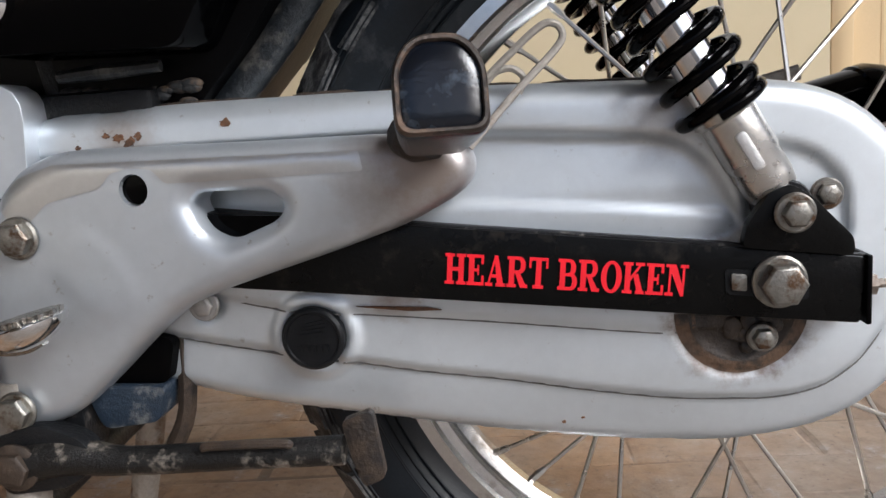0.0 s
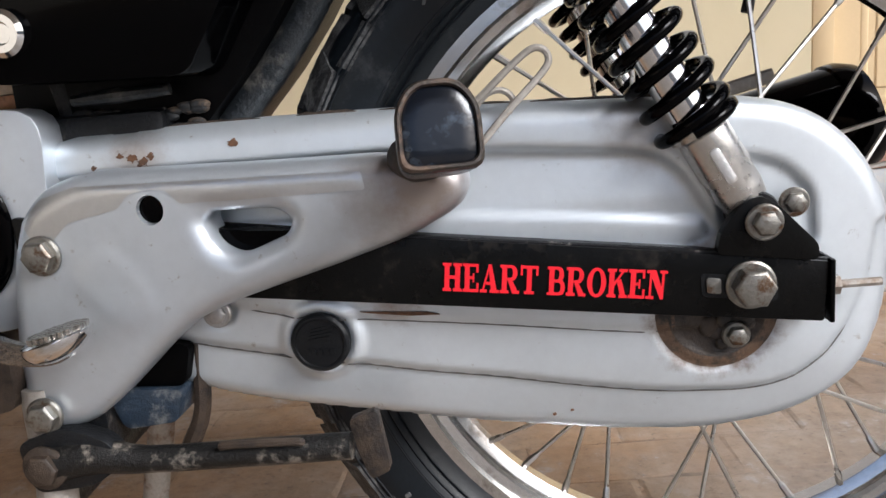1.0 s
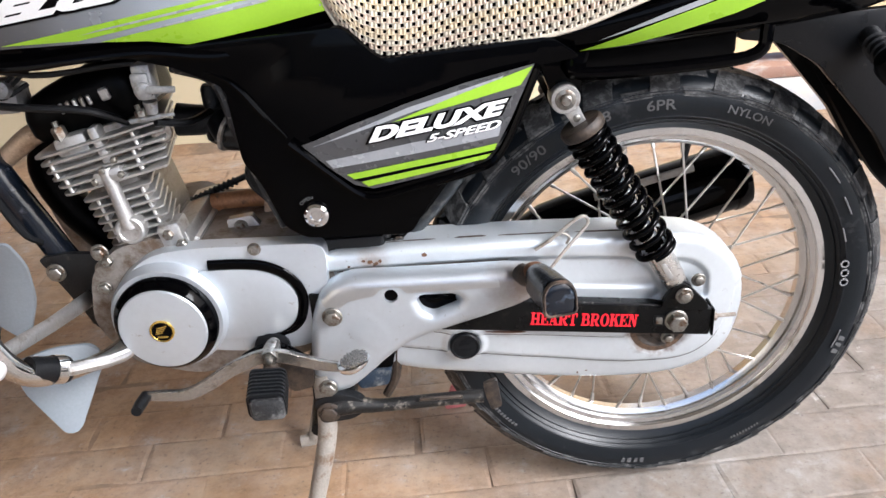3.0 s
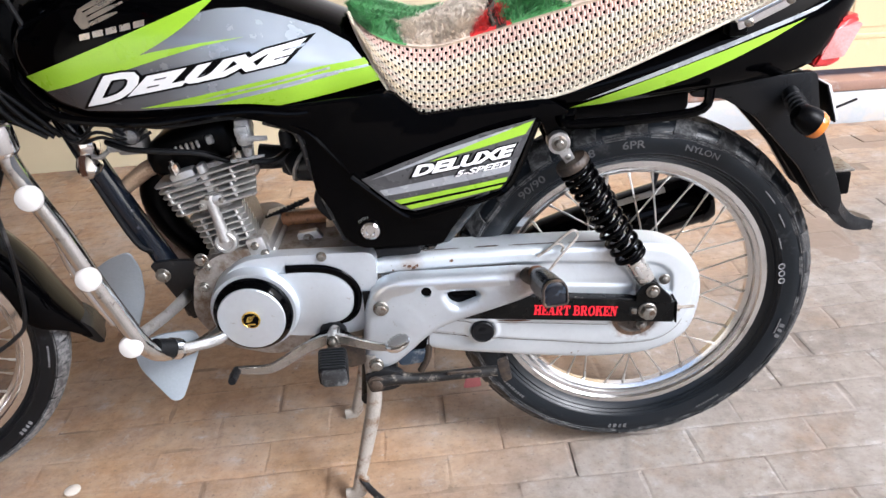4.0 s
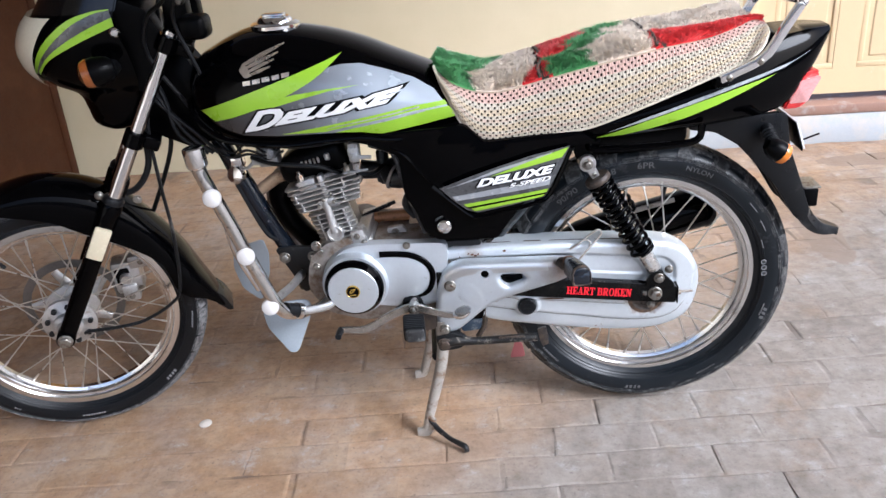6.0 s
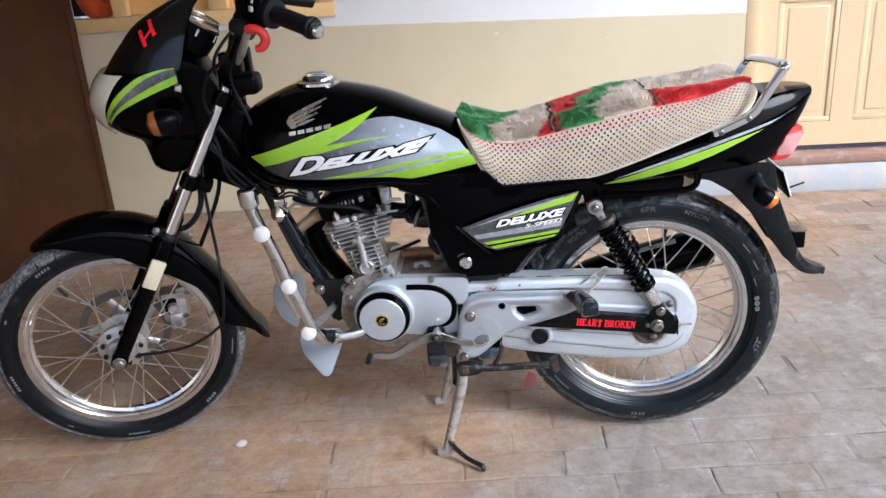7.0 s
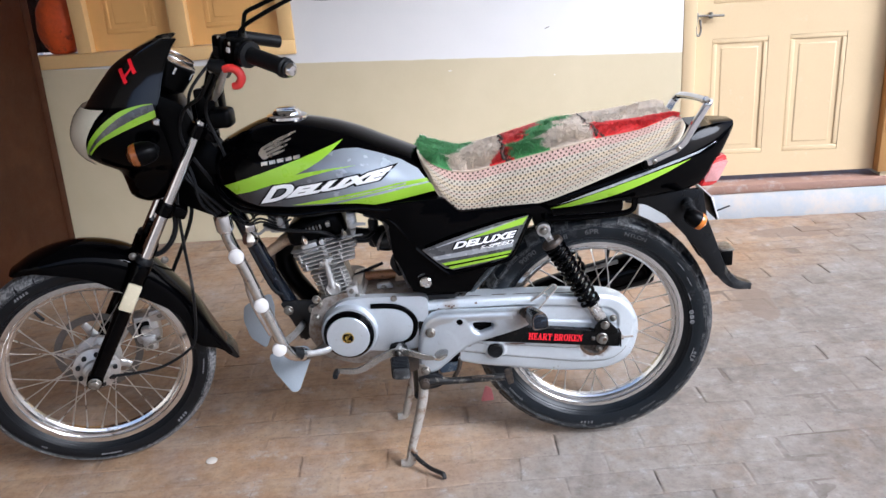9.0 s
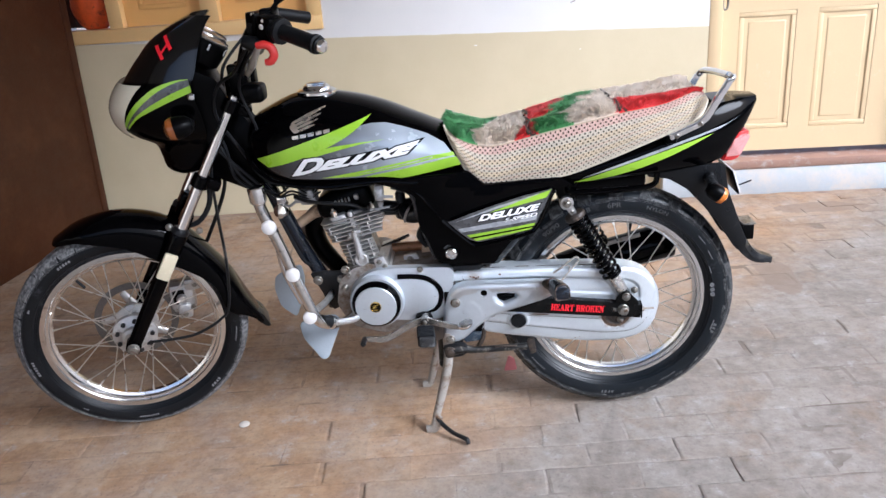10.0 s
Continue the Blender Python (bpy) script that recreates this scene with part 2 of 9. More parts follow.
M["fur_dark"] = surface("dark_brown_pile", (0.05, 0.035, 0.025), 0.9, fine=0.4)
M["door"] = surface("cream_yellow_door_paint", (0.65, 0.50, 0.295), 0.45, fine=0.05, patch=4, bump=0.12, bump_scale=120, dirt=(0.69, 0.55, 0.36), dirt_amount=0.05)
M["door_wood"] = surface("dark_orange_wood", (0.5, 0.27, 0.09), 0.45, fine=0.18, patch=5, bump=0.15, bump_scale=120)
M["window_wood"] = surface("yellow_window_wood", (0.86, 0.50, 0.165), 0.5, fine=0.1, patch=5, bump=0.12, bump_scale=120)
M["window_rail"] = surface("cream_yellow_window_frame", (0.82, 0.56, 0.25), 0.5, fine=0.08, patch=5, bump=0.12, bump_scale=120)
M["gate"] = surface("rust_brown_gate_paint", (0.050, 0.0165, 0.0055), 0.6, fine=0.3, grain=90, patch=4, bump=0.25, bump_scale=60, dirt=(0.066, 0.024, 0.009), dirt_amount=0.4, dirt_scale=5, spec=0.25)
M["tread_red"] = surface("worn_red_step_plaster", (0.33, 0.2, 0.15), 0.8, fine=0.2, patch=6, bump=0.3, bump_scale=80, dirt=(0.42, 0.36, 0.32), dirt_amount=0.3)
M["step_paint"] = surface("peeling_pale_blue_paint", (0.5, 0.54, 0.57), 0.75, fine=0.1, patch=5, bump=0.3, bump_scale=60, dirt=(0.62, 0.58, 0.53), dirt_amount=0.55, dirt_scale=7)
M["concrete"] = surface("grey_concrete", (0.3, 0.28, 0.25), 0.85, fine=0.2, patch=2, bump=0.3, bump_scale=40)
M["yard"] = surface("dusty_yard_paving", (0.27, 0.215, 0.175), 0.85, fine=0.12, grain=60, patch=1.2, bump=0.4, bump_scale=60)
M["plaster"] = surface("pale_plaster", (0.6, 0.56, 0.48), 0.85, fine=0.08, patch=1.5, bump=0.2, bump_scale=60)
M["red_cloth"] = surface("orange_red_cloth", (0.62, 0.085, 0.012), 0.55, fine=0.3, grain=30, patch=14, bump=0.3, bump_scale=60, dirt=(0.02, 0.008, 0.008), dirt_amount=0.22, dirt_scale=14)
M["dark_cloth"] = surface("dark_brown_cloth", (0.035, 0.014, 0.010), 0.8, fine=0.4, grain=30, patch=10)
M["pink"] = surface("faded_pink_plastic", (0.55, 0.18, 0.18), 0.6, fine=0.2)
M["petal"] = surface("whitish_scrap", (0.52, 0.48, 0.43), 0.7, fine=0.1)


def wall_paint():
    """White paint above a cream dado, with a slightly uneven brushed line between the two."""
    m = surface("white_and_cream_wall_paint", (0.8, 0.8, 0.8), 0.75, fine=0.03, patch=2.5, bump=0.22, bump_scale=70)
    nt = m.node_tree
    b = nt.nodes["Principled BSDF"]
    vec = nt.nodes.new("ShaderNodeTexCoord").outputs["Object"]
    sep = nt.nodes.new("ShaderNodeSeparateXYZ")
    nt.links.new(vec, sep.inputs[0])
    k = nt.nodes.new("ShaderNodeMath")
    k.operation = "MULTIPLY_ADD"
    nt.links.new(sep.outputs[0], k.inputs[0])
    k.inputs[1].default_value = 0.034
    nt.links.new(sep.outputs[2], k.inputs[2])
    w = nt.nodes.new("ShaderNodeMath")
    w.operation = "MULTIPLY_ADD"
    nt.links.new(noise_of(nt, vec, 9.0, 3.0), w.inputs[0])
    w.inputs[1].default_value = 0.01
    nt.links.new(k.outputs[0], w.inputs[2])
    line = ramp(nt, w.outputs[0], [(0.789, (0, 0, 0)), (0.793, (1, 1, 1))])
    cream = ramp(nt, noise_of(nt, vec, 3.0, 6.0), [(0.3, (0.57, 0.495, 0.325)), (0.7, (0.63, 0.55, 0.375))])
    white = ramp(nt, noise_of(nt, vec, 2.0, 6.0), [(0.3, (0.73, 0.725, 0.72)), (0.7, (0.79, 0.78, 0.765))])
    nt.links.new(mix(nt, line, cream, white), b.inputs["Base Color"])
    return m


def paving_surface(name, shade):
    """Worn reddish brick: tan and pink patches, pale dusty smears, dark specks, and two damp stains by the step."""
    m = bpy.data.materials.new(name)
    m.use_nodes = True
    nt = m.node_tree
    b = nt.nodes["Principled BSDF"]
    pos = nt.nodes.new("ShaderNodeNewGeometry")
    vec = pos.outputs["Position"]
    info = nt.nodes.new("ShaderNodeObjectInfo")
    a = nt.nodes.new("ShaderNodeMath")
    a.operation = "ADD"
    nt.links.new(info.outputs["Random"], a.inputs[0])
    nt.links.new(pos.outputs["Random Per Island"], a.inputs[1])
    f = nt.nodes.new("ShaderNodeMath")
    f.operation = "FRACT"
    nt.links.new(a.outputs[0], f.inputs[0])
    base = ramp(nt, noise_of(nt, vec, 7.0, 8.0, 0.65), [(0.3, (0.235 * shade, 0.138 * shade, 0.078 * shade)), (0.5, (0.315 * shade, 0.205 * shade, 0.122 * shade)), (0.7, (0.375 * shade, 0.275 * shade, 0.185 * shade))])
    # Light painted into the brick: browner left and behind, greyer right and front.
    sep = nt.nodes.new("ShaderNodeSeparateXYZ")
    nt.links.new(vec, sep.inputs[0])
    greyed = nt.nodes.new("ShaderNodeMapRange")
    greyed.inputs["From Min"].default_value, greyed.inputs["From Max"].default_value = -0.50, 0.50
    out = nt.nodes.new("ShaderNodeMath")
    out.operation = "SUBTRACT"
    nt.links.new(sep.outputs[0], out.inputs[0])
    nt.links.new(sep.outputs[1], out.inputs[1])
    nt.links.new(out.outputs[0], greyed.inputs[0])
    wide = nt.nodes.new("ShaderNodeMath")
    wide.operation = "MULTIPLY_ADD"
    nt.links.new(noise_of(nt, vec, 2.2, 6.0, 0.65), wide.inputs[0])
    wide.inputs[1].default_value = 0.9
    nt.links.new(greyed.outputs[0], wide.inputs[2])
    light_tint = ramp(nt, wide.outputs[0], [(0.5, (0, 0, 0)), (1.3, (0.9, 0.9, 0.9))])
    base = mix(nt, light_tint, base, ramp(nt, noise_of(nt, vec, 11.0, 8.0, 0.7), [(0.3, (0.156 * shade, 0.139 * shade, 0.124 * shade)), (0.7, (0.262 * shade, 0.242 * shade, 0.220 * shade))]))
    piece = ramp(nt, f.outputs[0], [(0.0, (0.90, 0.89, 0.88)), (0.35, (1.0, 0.98, 0.96)), (0.7, (1.03, 1.01, 1.0)), (1.0, (0.96, 0.97, 0.98))])
    col = mix(nt, 1.0, base, piece, "MULTIPLY")
    smear = ramp(nt, noise_of(nt, vec, 3.2, 9.0, 0.72), [(0.45, (0, 0, 0)), (0.68, (0.60, 0.60, 0.60))])
    col = mix(nt, smear, col, (0.335 * shade, 0.304 * shade, 0.278 * shade))
    speck = ramp(nt, noise_of(nt, vec, 55.0, 6.0, 0.7), [(0.27, (0.6, 0.6, 0.6)), (0.36, (0, 0, 0))])
    col = mix(nt, speck, col, (0.2, 0.15, 0.12))
    worn = ramp(nt, noise_of(nt, vec, 4.5, 9.0, 0.75), [(0.52, (0, 0, 0)), (0.70, (0.6, 0.6, 0.6))])
    col = mix(nt, worn, col, (0.225 * shade, 0.152 * shade, 0.098 * shade))
    chip = ramp(nt, noise_of(nt, vec, 26.0, 7.0, 0.7), [(0.66, (0, 0, 0)), (0.70, (0.6, 0.6, 0.6))])
    col = mix(nt, chip, col, (0.42, 0.39, 0.36))
    mottle = ramp(nt, noise_of(nt, vec, 30.0, 10.0, 0.75), [(0.32, (0.74, 0.73, 0.72)), (0.5, (1.0, 1.0, 1.0)), (0.68, (1.2, 1.2, 1.2))])
    col = mix(nt, 1.0, col, mottle, "MULTIPLY")
    scuff = ramp(nt, noise_of(nt, vec, 13.0, 12.0, 0.8), [(0.56, (0, 0, 0)), (0.63, (0.55, 0.55, 0.55))])
    col = mix(nt, scuff, col, (0.36 * shade, 0.345 * shade, 0.33 * shade))
    grit = ramp(nt, noise_of(nt, vec, 120.0, 4.0, 0.6), [(0.30, (0.55, 0.55, 0.55)), (0.37, (0, 0, 0))])
    col = mix(nt, grit, col, (0.11, 0.09, 0.075))
    wob = noise_of(nt, vec, 9.0, 4.0)
    for x, y, rx, ry in ((1.10, 1.42, 0.17, 0.055), (0.69, 0.76, 0.055, 0.16)):
        v = nt.nodes.new("ShaderNodeVectorMath")
        v.operation = "SUBTRACT"
        nt.links.new(vec, v.inputs[0])
        v.inputs[1].default_value = (x, y, 0)
        k = nt.nodes.new("ShaderNodeVectorMath")
        k.operation = "MULTIPLY"
        nt.links.new(v.outputs[0], k.inputs[0])
        k.inputs[1].default_value = (1 / rx, 1 / ry, 0)
        ln = nt.nodes.new("ShaderNodeVectorMath")
        ln.operation = "LENGTH"
        nt.links.new(k.outputs[0], ln.inputs[0])
        w = nt.nodes.new("ShaderNodeMath")
        w.operation = "MULTIPLY_ADD"
        nt.links.new(wob, w.inputs[0])
        w.inputs[1].default_value = 1.3
        nt.links.new(ln.outputs["Value"], w.inputs[2])
        col = mix(nt, ramp(nt, w.outputs[0], [(0.0, (0.8, 0.8, 0.8)), (0.95, (0.7, 0.7, 0.7)), (1.0, (0, 0, 0))]), col, (0.2 * shade, 0.15 * shade, 0.115 * shade))
        r = [n for n in nt.nodes if n.type == "VALTORGB"][-1]
        w2 = nt.nodes.new("ShaderNodeMath")
        w2.operation = "MULTIPLY"
        nt.links.new(w.outputs[0], w2.inputs[0])
        w2.inputs[1].default_value = 0.55
        nt.links.new(w2.outputs[0], r.inputs[0])
    if shade < 1:
        gap = ramp(nt, noise_of(nt, vec, 5.5, 5.0, 0.6), [(0.50, (0, 0, 0)), (0.62, (0.65, 0.65, 0.65))])
        col = mix(nt, gap, col, (0.10, 0.075, 0.06))
    nt.links.new(col, b.inputs["Base Color"])
    b.inputs["Roughness"].default_value = 0.72
    bp = nt.nodes.new("ShaderNodeBump")
    bp.inputs["Strength"].default_value, bp.inputs["Distance"].default_value = 0.6, 0.006
    pit = ramp(nt, noise_of(nt, vec, 34.0, 3.0, 0.5), [(0.30, (0, 0, 0)), (0.40, (1, 1, 1))])
    h = mix(nt, 0.35, noise_of(nt, vec, 13.0, 12.0, 0.68), mix(nt, 0.5, pit, noise_of(nt, vec, 150.0, 6.0, 0.7)))
    nt.links.new(h, bp.inputs["Height"])
    nt.links.new(bp.outputs[0], b.inputs["Normal"])
    return m


def silver_fade():
    """Tank sticker: charcoal at the front fading to bright silver-blue at the rear."""
    m = surface("silver_fade_sticker", (0.4, 0.4, 0.4), 0.25, 0.25, fine=0.05, coat=0.5)
    nt = m.node_tree
    vec = nt.nodes.new("ShaderNodeTexCoord").outputs["Object"]
    sep = nt.nodes.new("ShaderNodeSeparateXYZ")
    nt.links.new(vec, sep.inputs[0])
    r = nt.nodes.new("ShaderNodeMapRange")
    r.inputs["From Min"].default_value, r.inputs["From Max"].default_value = -0.82, -0.40
    nt.links.new(sep.outputs[0], r.inputs[0])
    w = nt.nodes.new("ShaderNodeMath")
    w.operation = "MULTIPLY_ADD"
    nt.links.new(noise_of(nt, vec, 14.0, 2.0), w.inputs[0])
    w.inputs[1].default_value = 0.12
    nt.links.new(r.outputs[0], w.inputs[2])
    col = ramp(nt, w.outputs[0], [(0.1, (0.03, 0.03, 0.034)), (0.45, (0.12, 0.125, 0.135)), (0.75, (0.33, 0.37, 0.42)), (1.0, (0.42, 0.47, 0.52))])
    nt.links.new(col, nt.nodes["Principled BSDF"].inputs["Base Color"])
    return m


M["wall"] = wall_paint()
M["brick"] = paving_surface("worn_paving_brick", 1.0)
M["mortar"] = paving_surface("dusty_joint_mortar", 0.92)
M["tape"] = surface("yellowed_clear_tape", (0.55, 0.56, 0.565), 0.32, 0.88, fine=0.06, coat=0.2)
M["silver_fade"] = silver_fade()
M["case"] = silver_paint("worn_silver_paint", (0.655, 0.70, 0.735), [((-0.014, -0.093, 0.301), 0.037, 0.0445, (0.16, 0.098, 0.060)),  ((-0.362, -0.09, 0.419), 0.0, 0.022, (0.3, 0.22, 0.16)), ((-0.21, -0.1, 0.316), 0.0, 0.016, (0.24, 0.14, 0.08)), ((-0.055, -0.09, 0.415), 0.0, 0.03, (0.3, 0.26, 0.22))])
M["side_grey"] = surface("charcoal_sticker", (0.07, 0.071, 0.075), 0.28, 0.2, fine=0.15, coat=0.4)
M["side_silver"] = surface("silver_sticker", (0.33, 0.345, 0.37), 0.28, 0.2, fine=0.1, coat=0.4)


# ---- mesh helpers ----
def part(name, bm, material, parent=None, label="", m=None, smooth=35, kind=""):
    """Links a bmesh as ONE mesh object, under a thing or a part."""
    bmesh.ops.remove_doubles(bm, verts=bm.verts, dist=1e-6)
    bmesh.ops.recalc_face_normals(bm, faces=bm.faces)
    if m is not None:
        bm.transform(m)
    me = bpy.data.meshes.new(name)
    for f in bm.faces:
        f.smooth = smooth > 0
    if smooth > 0:
        for e in bm.edges:
            e.smooth = not (len(e.link_faces) == 2 and e.calc_face_angle(0) > radians(smooth))
    bm.to_mesh(me)
    bm.free()
    me.materials.append(M[material])
    ob = new(name, me)
    if parent is not None:
        ob.parent = parent
    return tagged(ob, label, kind=kind)


def vec3(p):
    return Vector(p)


def smooth_line(pts, n=8):
    """Catmull-Rom through the points."""
    p = [Vector(q) for q in pts]
    if len(p) < 3:
        return p
    p = [2 * p[0] - p[1], *p, 2 * p[-1] - p[-2]]
    out = []
    for i in range(1, len(p) - 2):
        for k in range(n):
            t = k / n
            a, b, c, d = p[i - 1:i + 3]
            out.append(0.5 * ((2 * b) + (c - a) * t + (2 * a - 5 * b + 4 * c - d) * t * t + (3 * b - a - 3 * c + d) * t ** 3))
    return out + [p[-2]]


def tube(bm, pts, r, seg=10, curve=0, flat=1.0, closed=False):
    """A pipe along points; r is one radius or one for each given point; flat squeezes its section."""
    radii = list(r) if isinstance(r, (list, tuple)) else [r] * len(pts)
    line = [Vector(q) for q in pts]
    if curve:
        line = smooth_line(pts, curve)
        radii = [float(v) for v in np.interp(np.linspace(0, len(radii) - 1, len(line)), range(len(radii)), radii)]
    rings, side = [], None
    for i, p in enumerate(line):
        d = (line[min(i + 1, len(line) - 1)] - line[max(i - 1, 0)]).normalized()
        if side is None:
            side = d.cross(Vector((0, 1, 0)) if abs(d.y) < 0.9 else Vector((1, 0, 0))).normalized()
        side = (side - d * side.dot(d)).normalized()
        up = d.cross(side)
        rings.append([bm.verts.new(p + radii[i] * (math.cos(a) * side + flat * math.sin(a) * up)) for a in (2 * math.pi * k / seg for k in range(seg))])
    for a, b in zip(rings, rings[1:]):
        for k in range(seg):
            bm.faces.new((a[k], a[(k + 1) % seg], b[(k + 1) % seg], b[k]))
    bm.faces.new(rings[0][::-1])
    bm.faces.new(rings[-1])
    return bm


def pipe(pts, r, seg=10, curve=0, flat=1.0):
    return tube(bmesh.new(), pts, r, seg, curve, flat)


def lathe(bm, center, axis, profile, seg=32, closed=False):
    """Turns (radius, height) rows round an axis; closed joins the last row to the first."""
    ax = Vector(axis).normalized()
    s = ax.cross(Vector((0, 0, 1)) if abs(ax.z) < 0.9 else Vector((1, 0, 0))).normalized()
    u = ax.cross(s)
    c = Vector(center)
    rings = []
    for r, h in profile:
        if r < 1e-6:
            rings.append([bm.verts.new(c + ax * h)])
        else:
            rings.append([bm.verts.new(c + ax * h + r * (math.cos(a) * s + math.sin(a) * u)) for a in (2 * math.pi * k / seg for k in range(seg))])
    pairs = list(zip(rings, rings[1:])) + ([(rings[-1], rings[0])] if closed else [])
    for a, b in pairs:
        for k in range(seg):
            j = (k + 1) % seg
            q = [a[0] if len(a) == 1 else a[k], a[0] if len(a) == 1 else a[j], b[0] if len(b) == 1 else b[j], b[0] if len(b) == 1 else b[k]]
            q = [v for i, v in enumerate(q) if v not in q[:i]]
            if len(q) > 2:
                bm.faces.new(q)
    if not closed:
        for ring, flip in ((rings[0], True), (rings[-1], False)):
            if len(ring) > 2:
                bm.faces.new(ring[::-1] if flip else ring)
    return bm


def turned(center, axis, profile, seg=32, closed=False):
    return lathe(bmesh.new(), center, axis, profile, seg, closed)


def bolt(bm, x, y, z, r, h=0.008, washer=0.0):
    """A hexagon bolt head that faces -y, with a domed washer under it."""
    if washer:
        lathe(bm, (x, y, z), (0, -1, 0), [(washer, 0), (washer, 0.0015), (washer * 0.9, 0.0025), (0, 0.0025)], 20)
    lathe(bm, (x, y, z), (0, -1, 0), [(r, 0), (r, h * 0.85), (r * 0.88, h), (r * 0.80, h + 0.0003), (0, h + 0.0006)], 6)
    return bm


def rounded(poly, r, n=4):
    """Rounds the corners of a closed 2D outline; r is one radius or one for each corner."""
    out, k = [], len(poly)
    for i in range(k):
        a, p, b = Vector(poly[i - 1]), Vector(poly[i]), Vector(poly[(i + 1) % k])
        rad = r[i] if isinstance(r, (list, tuple)) else r
        d1, d2 = (a - p), (b - p)
        q = min(rad, d1.length * 0.48, d2.length * 0.48)
        s, e = p + d1.normalized() * q, p + d2.normalized() * q
        for j in range(n + 1):
            t = j / n
            out.append(tuple((1 - t) ** 2 * s + 2 * t * (1 - t) * p + t * t * e))
    return out


def plate(bm, poly, y0, y1, holes=(), bevel=0.0, seg=2, sharp=()):
    """An outline in x, z drawn out from y0 to y1, with holes; bevel rounds the rim of the y0 side."""
    edges, start = [], len(bm.verts)
    keep = {(round(x, 6), round(z, 6)) for loop in sharp for x, z in loop}
    for loop in (poly, *holes, *sharp):
        vs = [bm.verts.new((x, y0, z)) for x, z in loop]
        edges += [bm.edges.new((vs[i], vs[(i + 1) % len(vs)])) for i in range(len(vs))]
    fill = bmesh.ops.triangle_fill(bm, use_beauty=True, use_dissolve=False, edges=edges)
    faces = [g for g in fill["geom"] if isinstance(g, bmesh.types.BMFace)]
    rim = [e for e in edges if e.is_valid]
    ext = bmesh.ops.extrude_face_region(bm, geom=faces)
    bmesh.ops.translate(bm, vec=(0, y1 - y0, 0), verts=[g for g in ext["geom"] if isinstance(g, bmesh.types.BMVert)])
    if bevel:
        bm.edges.ensure_lookup_table()
        es = [e for e in bm.edges if all(abs(v.co.y - y0) < 1e-7 for v in e.verts) and len(e.link_faces) == 2 and e.calc_face_angle(0) > 0.8 and (round(e.verts[0].co.x, 6), round(e.verts[0].co.z, 6)) not in keep]
        bmesh.ops.bevel(bm, geom=es, offset=bevel, segments=seg, profile=0.5, affect="EDGES", clamp_overlap=True)
    return bm


def sheet(poly, y0, y1, holes=(), bevel=0.0, seg=2, sharp=()):
    return plate(bmesh.new(), poly, y0, y1, holes, bevel, seg, sharp)


def edge_distance(X, Z, loop):
    """Distance to a closed outline, positive inside it, and the nearest points on it."""
    best, nx, nz = np.full(X.shape, 9.0), X.copy(), Z.copy()
    inside = np.zeros(X.shape, bool)
    for (ax, az), (bx, bz) in zip(loop, loop[1:] + loop[:1]):
        dx, dz = bx - ax, bz - az
        k = np.clip(((X - ax) * dx + (Z - az) * dz) / max(dx * dx + dz * dz, 1e-12), 0, 1)
        px, pz = ax + k * dx, az + k * dz
        d = np.hypot(X - px, Z - pz)
        near = d < best
        best, nx, nz = np.where(near, d, best), np.where(near, px, nx), np.where(near, pz, nz)
        if abs(dz) > 1e-9:
            inside ^= ((az > Z) != (bz > Z)) & (X < ax + (Z - az) * dx / dz)
    return np.where(inside, best, -best), nx, nz


def region(X, Z, loop, soft):
    """1 inside an outline, 0 outside, with a rounded step of the width soft."""
    k = np.clip(edge_distance(X, Z, loop)[0] / soft + 0.5, 0, 1)
    return k * k * (3 - 2 * k)


def pressing(outline, holes, step, depth, back):
    """A pressed sheet: a fine grid trimmed to an outline, y = depth(X, Z, distance to the edge), closed towards back."""
    xs, zs = [p[0] for p in outline], [p[1] for p in outline]
    X, Z = np.meshgrid(np.arange(min(xs) - step, max(xs) + 2 * step, step), np.arange(min(zs) - step, max(zs) + 2 * step, step), indexing="ij")
    loops = [list(outline)] + [list(h) for h in holes]
    sd, nx, nz = edge_distance(X, Z, loops[0])
    for h in loops[1:]:
        d, hx, hz = edge_distance(X, Z, h)
        near = np.abs(d) < np.abs(sd)
        nx, nz = np.where(near, hx, nx), np.where(near, hz, nz)
        sd = np.minimum(sd, -d)
    mid = (sd[:-1, :-1] + sd[1:, :-1] + sd[:-1, 1:] + sd[1:, 1:]) > 0
    bm = bmesh.new()
    used = np.zeros(X.shape, int)
    for a in (0, 1):
        for b in (0, 1):
            used[a:X.shape[0] - 1 + a, b:X.shape[1] - 1 + b] += mid
    rim = (used > 0) & (used < 4)
    X, Z, sd = np.where(rim, nx, X), np.where(rim, nz, Z), np.where(rim, 0.0, sd)
    Y = depth(X, Z, np.maximum(sd, 0.0))
    vs = {}
    for i, j in zip(*np.nonzero(used)):
        vs[i, j] = bm.verts.new((X[i, j], Y[i, j], Z[i, j]))
    for i, j in zip(*np.nonzero(mid)):
        bm.faces.new((vs[i, j], vs[i + 1, j], vs[i + 1, j + 1], vs[i, j + 1]))
    border = [e for e in bm.edges if len(e.link_faces) == 1]
    for v in [g for g in bmesh.ops.extrude_edge_only(bm, edges=border)["geom"] if isinstance(g, bmesh.types.BMVert)]:
        v.co.y = back
    return bm


def rolled(sd, r):
    """How far a rounded edge of the radius r falls back at the distance sd from the outline."""
    k = np.clip(1 - sd / r, 0, 1)
    return r * (1 - np.sqrt(1 - k * k * 0.98))


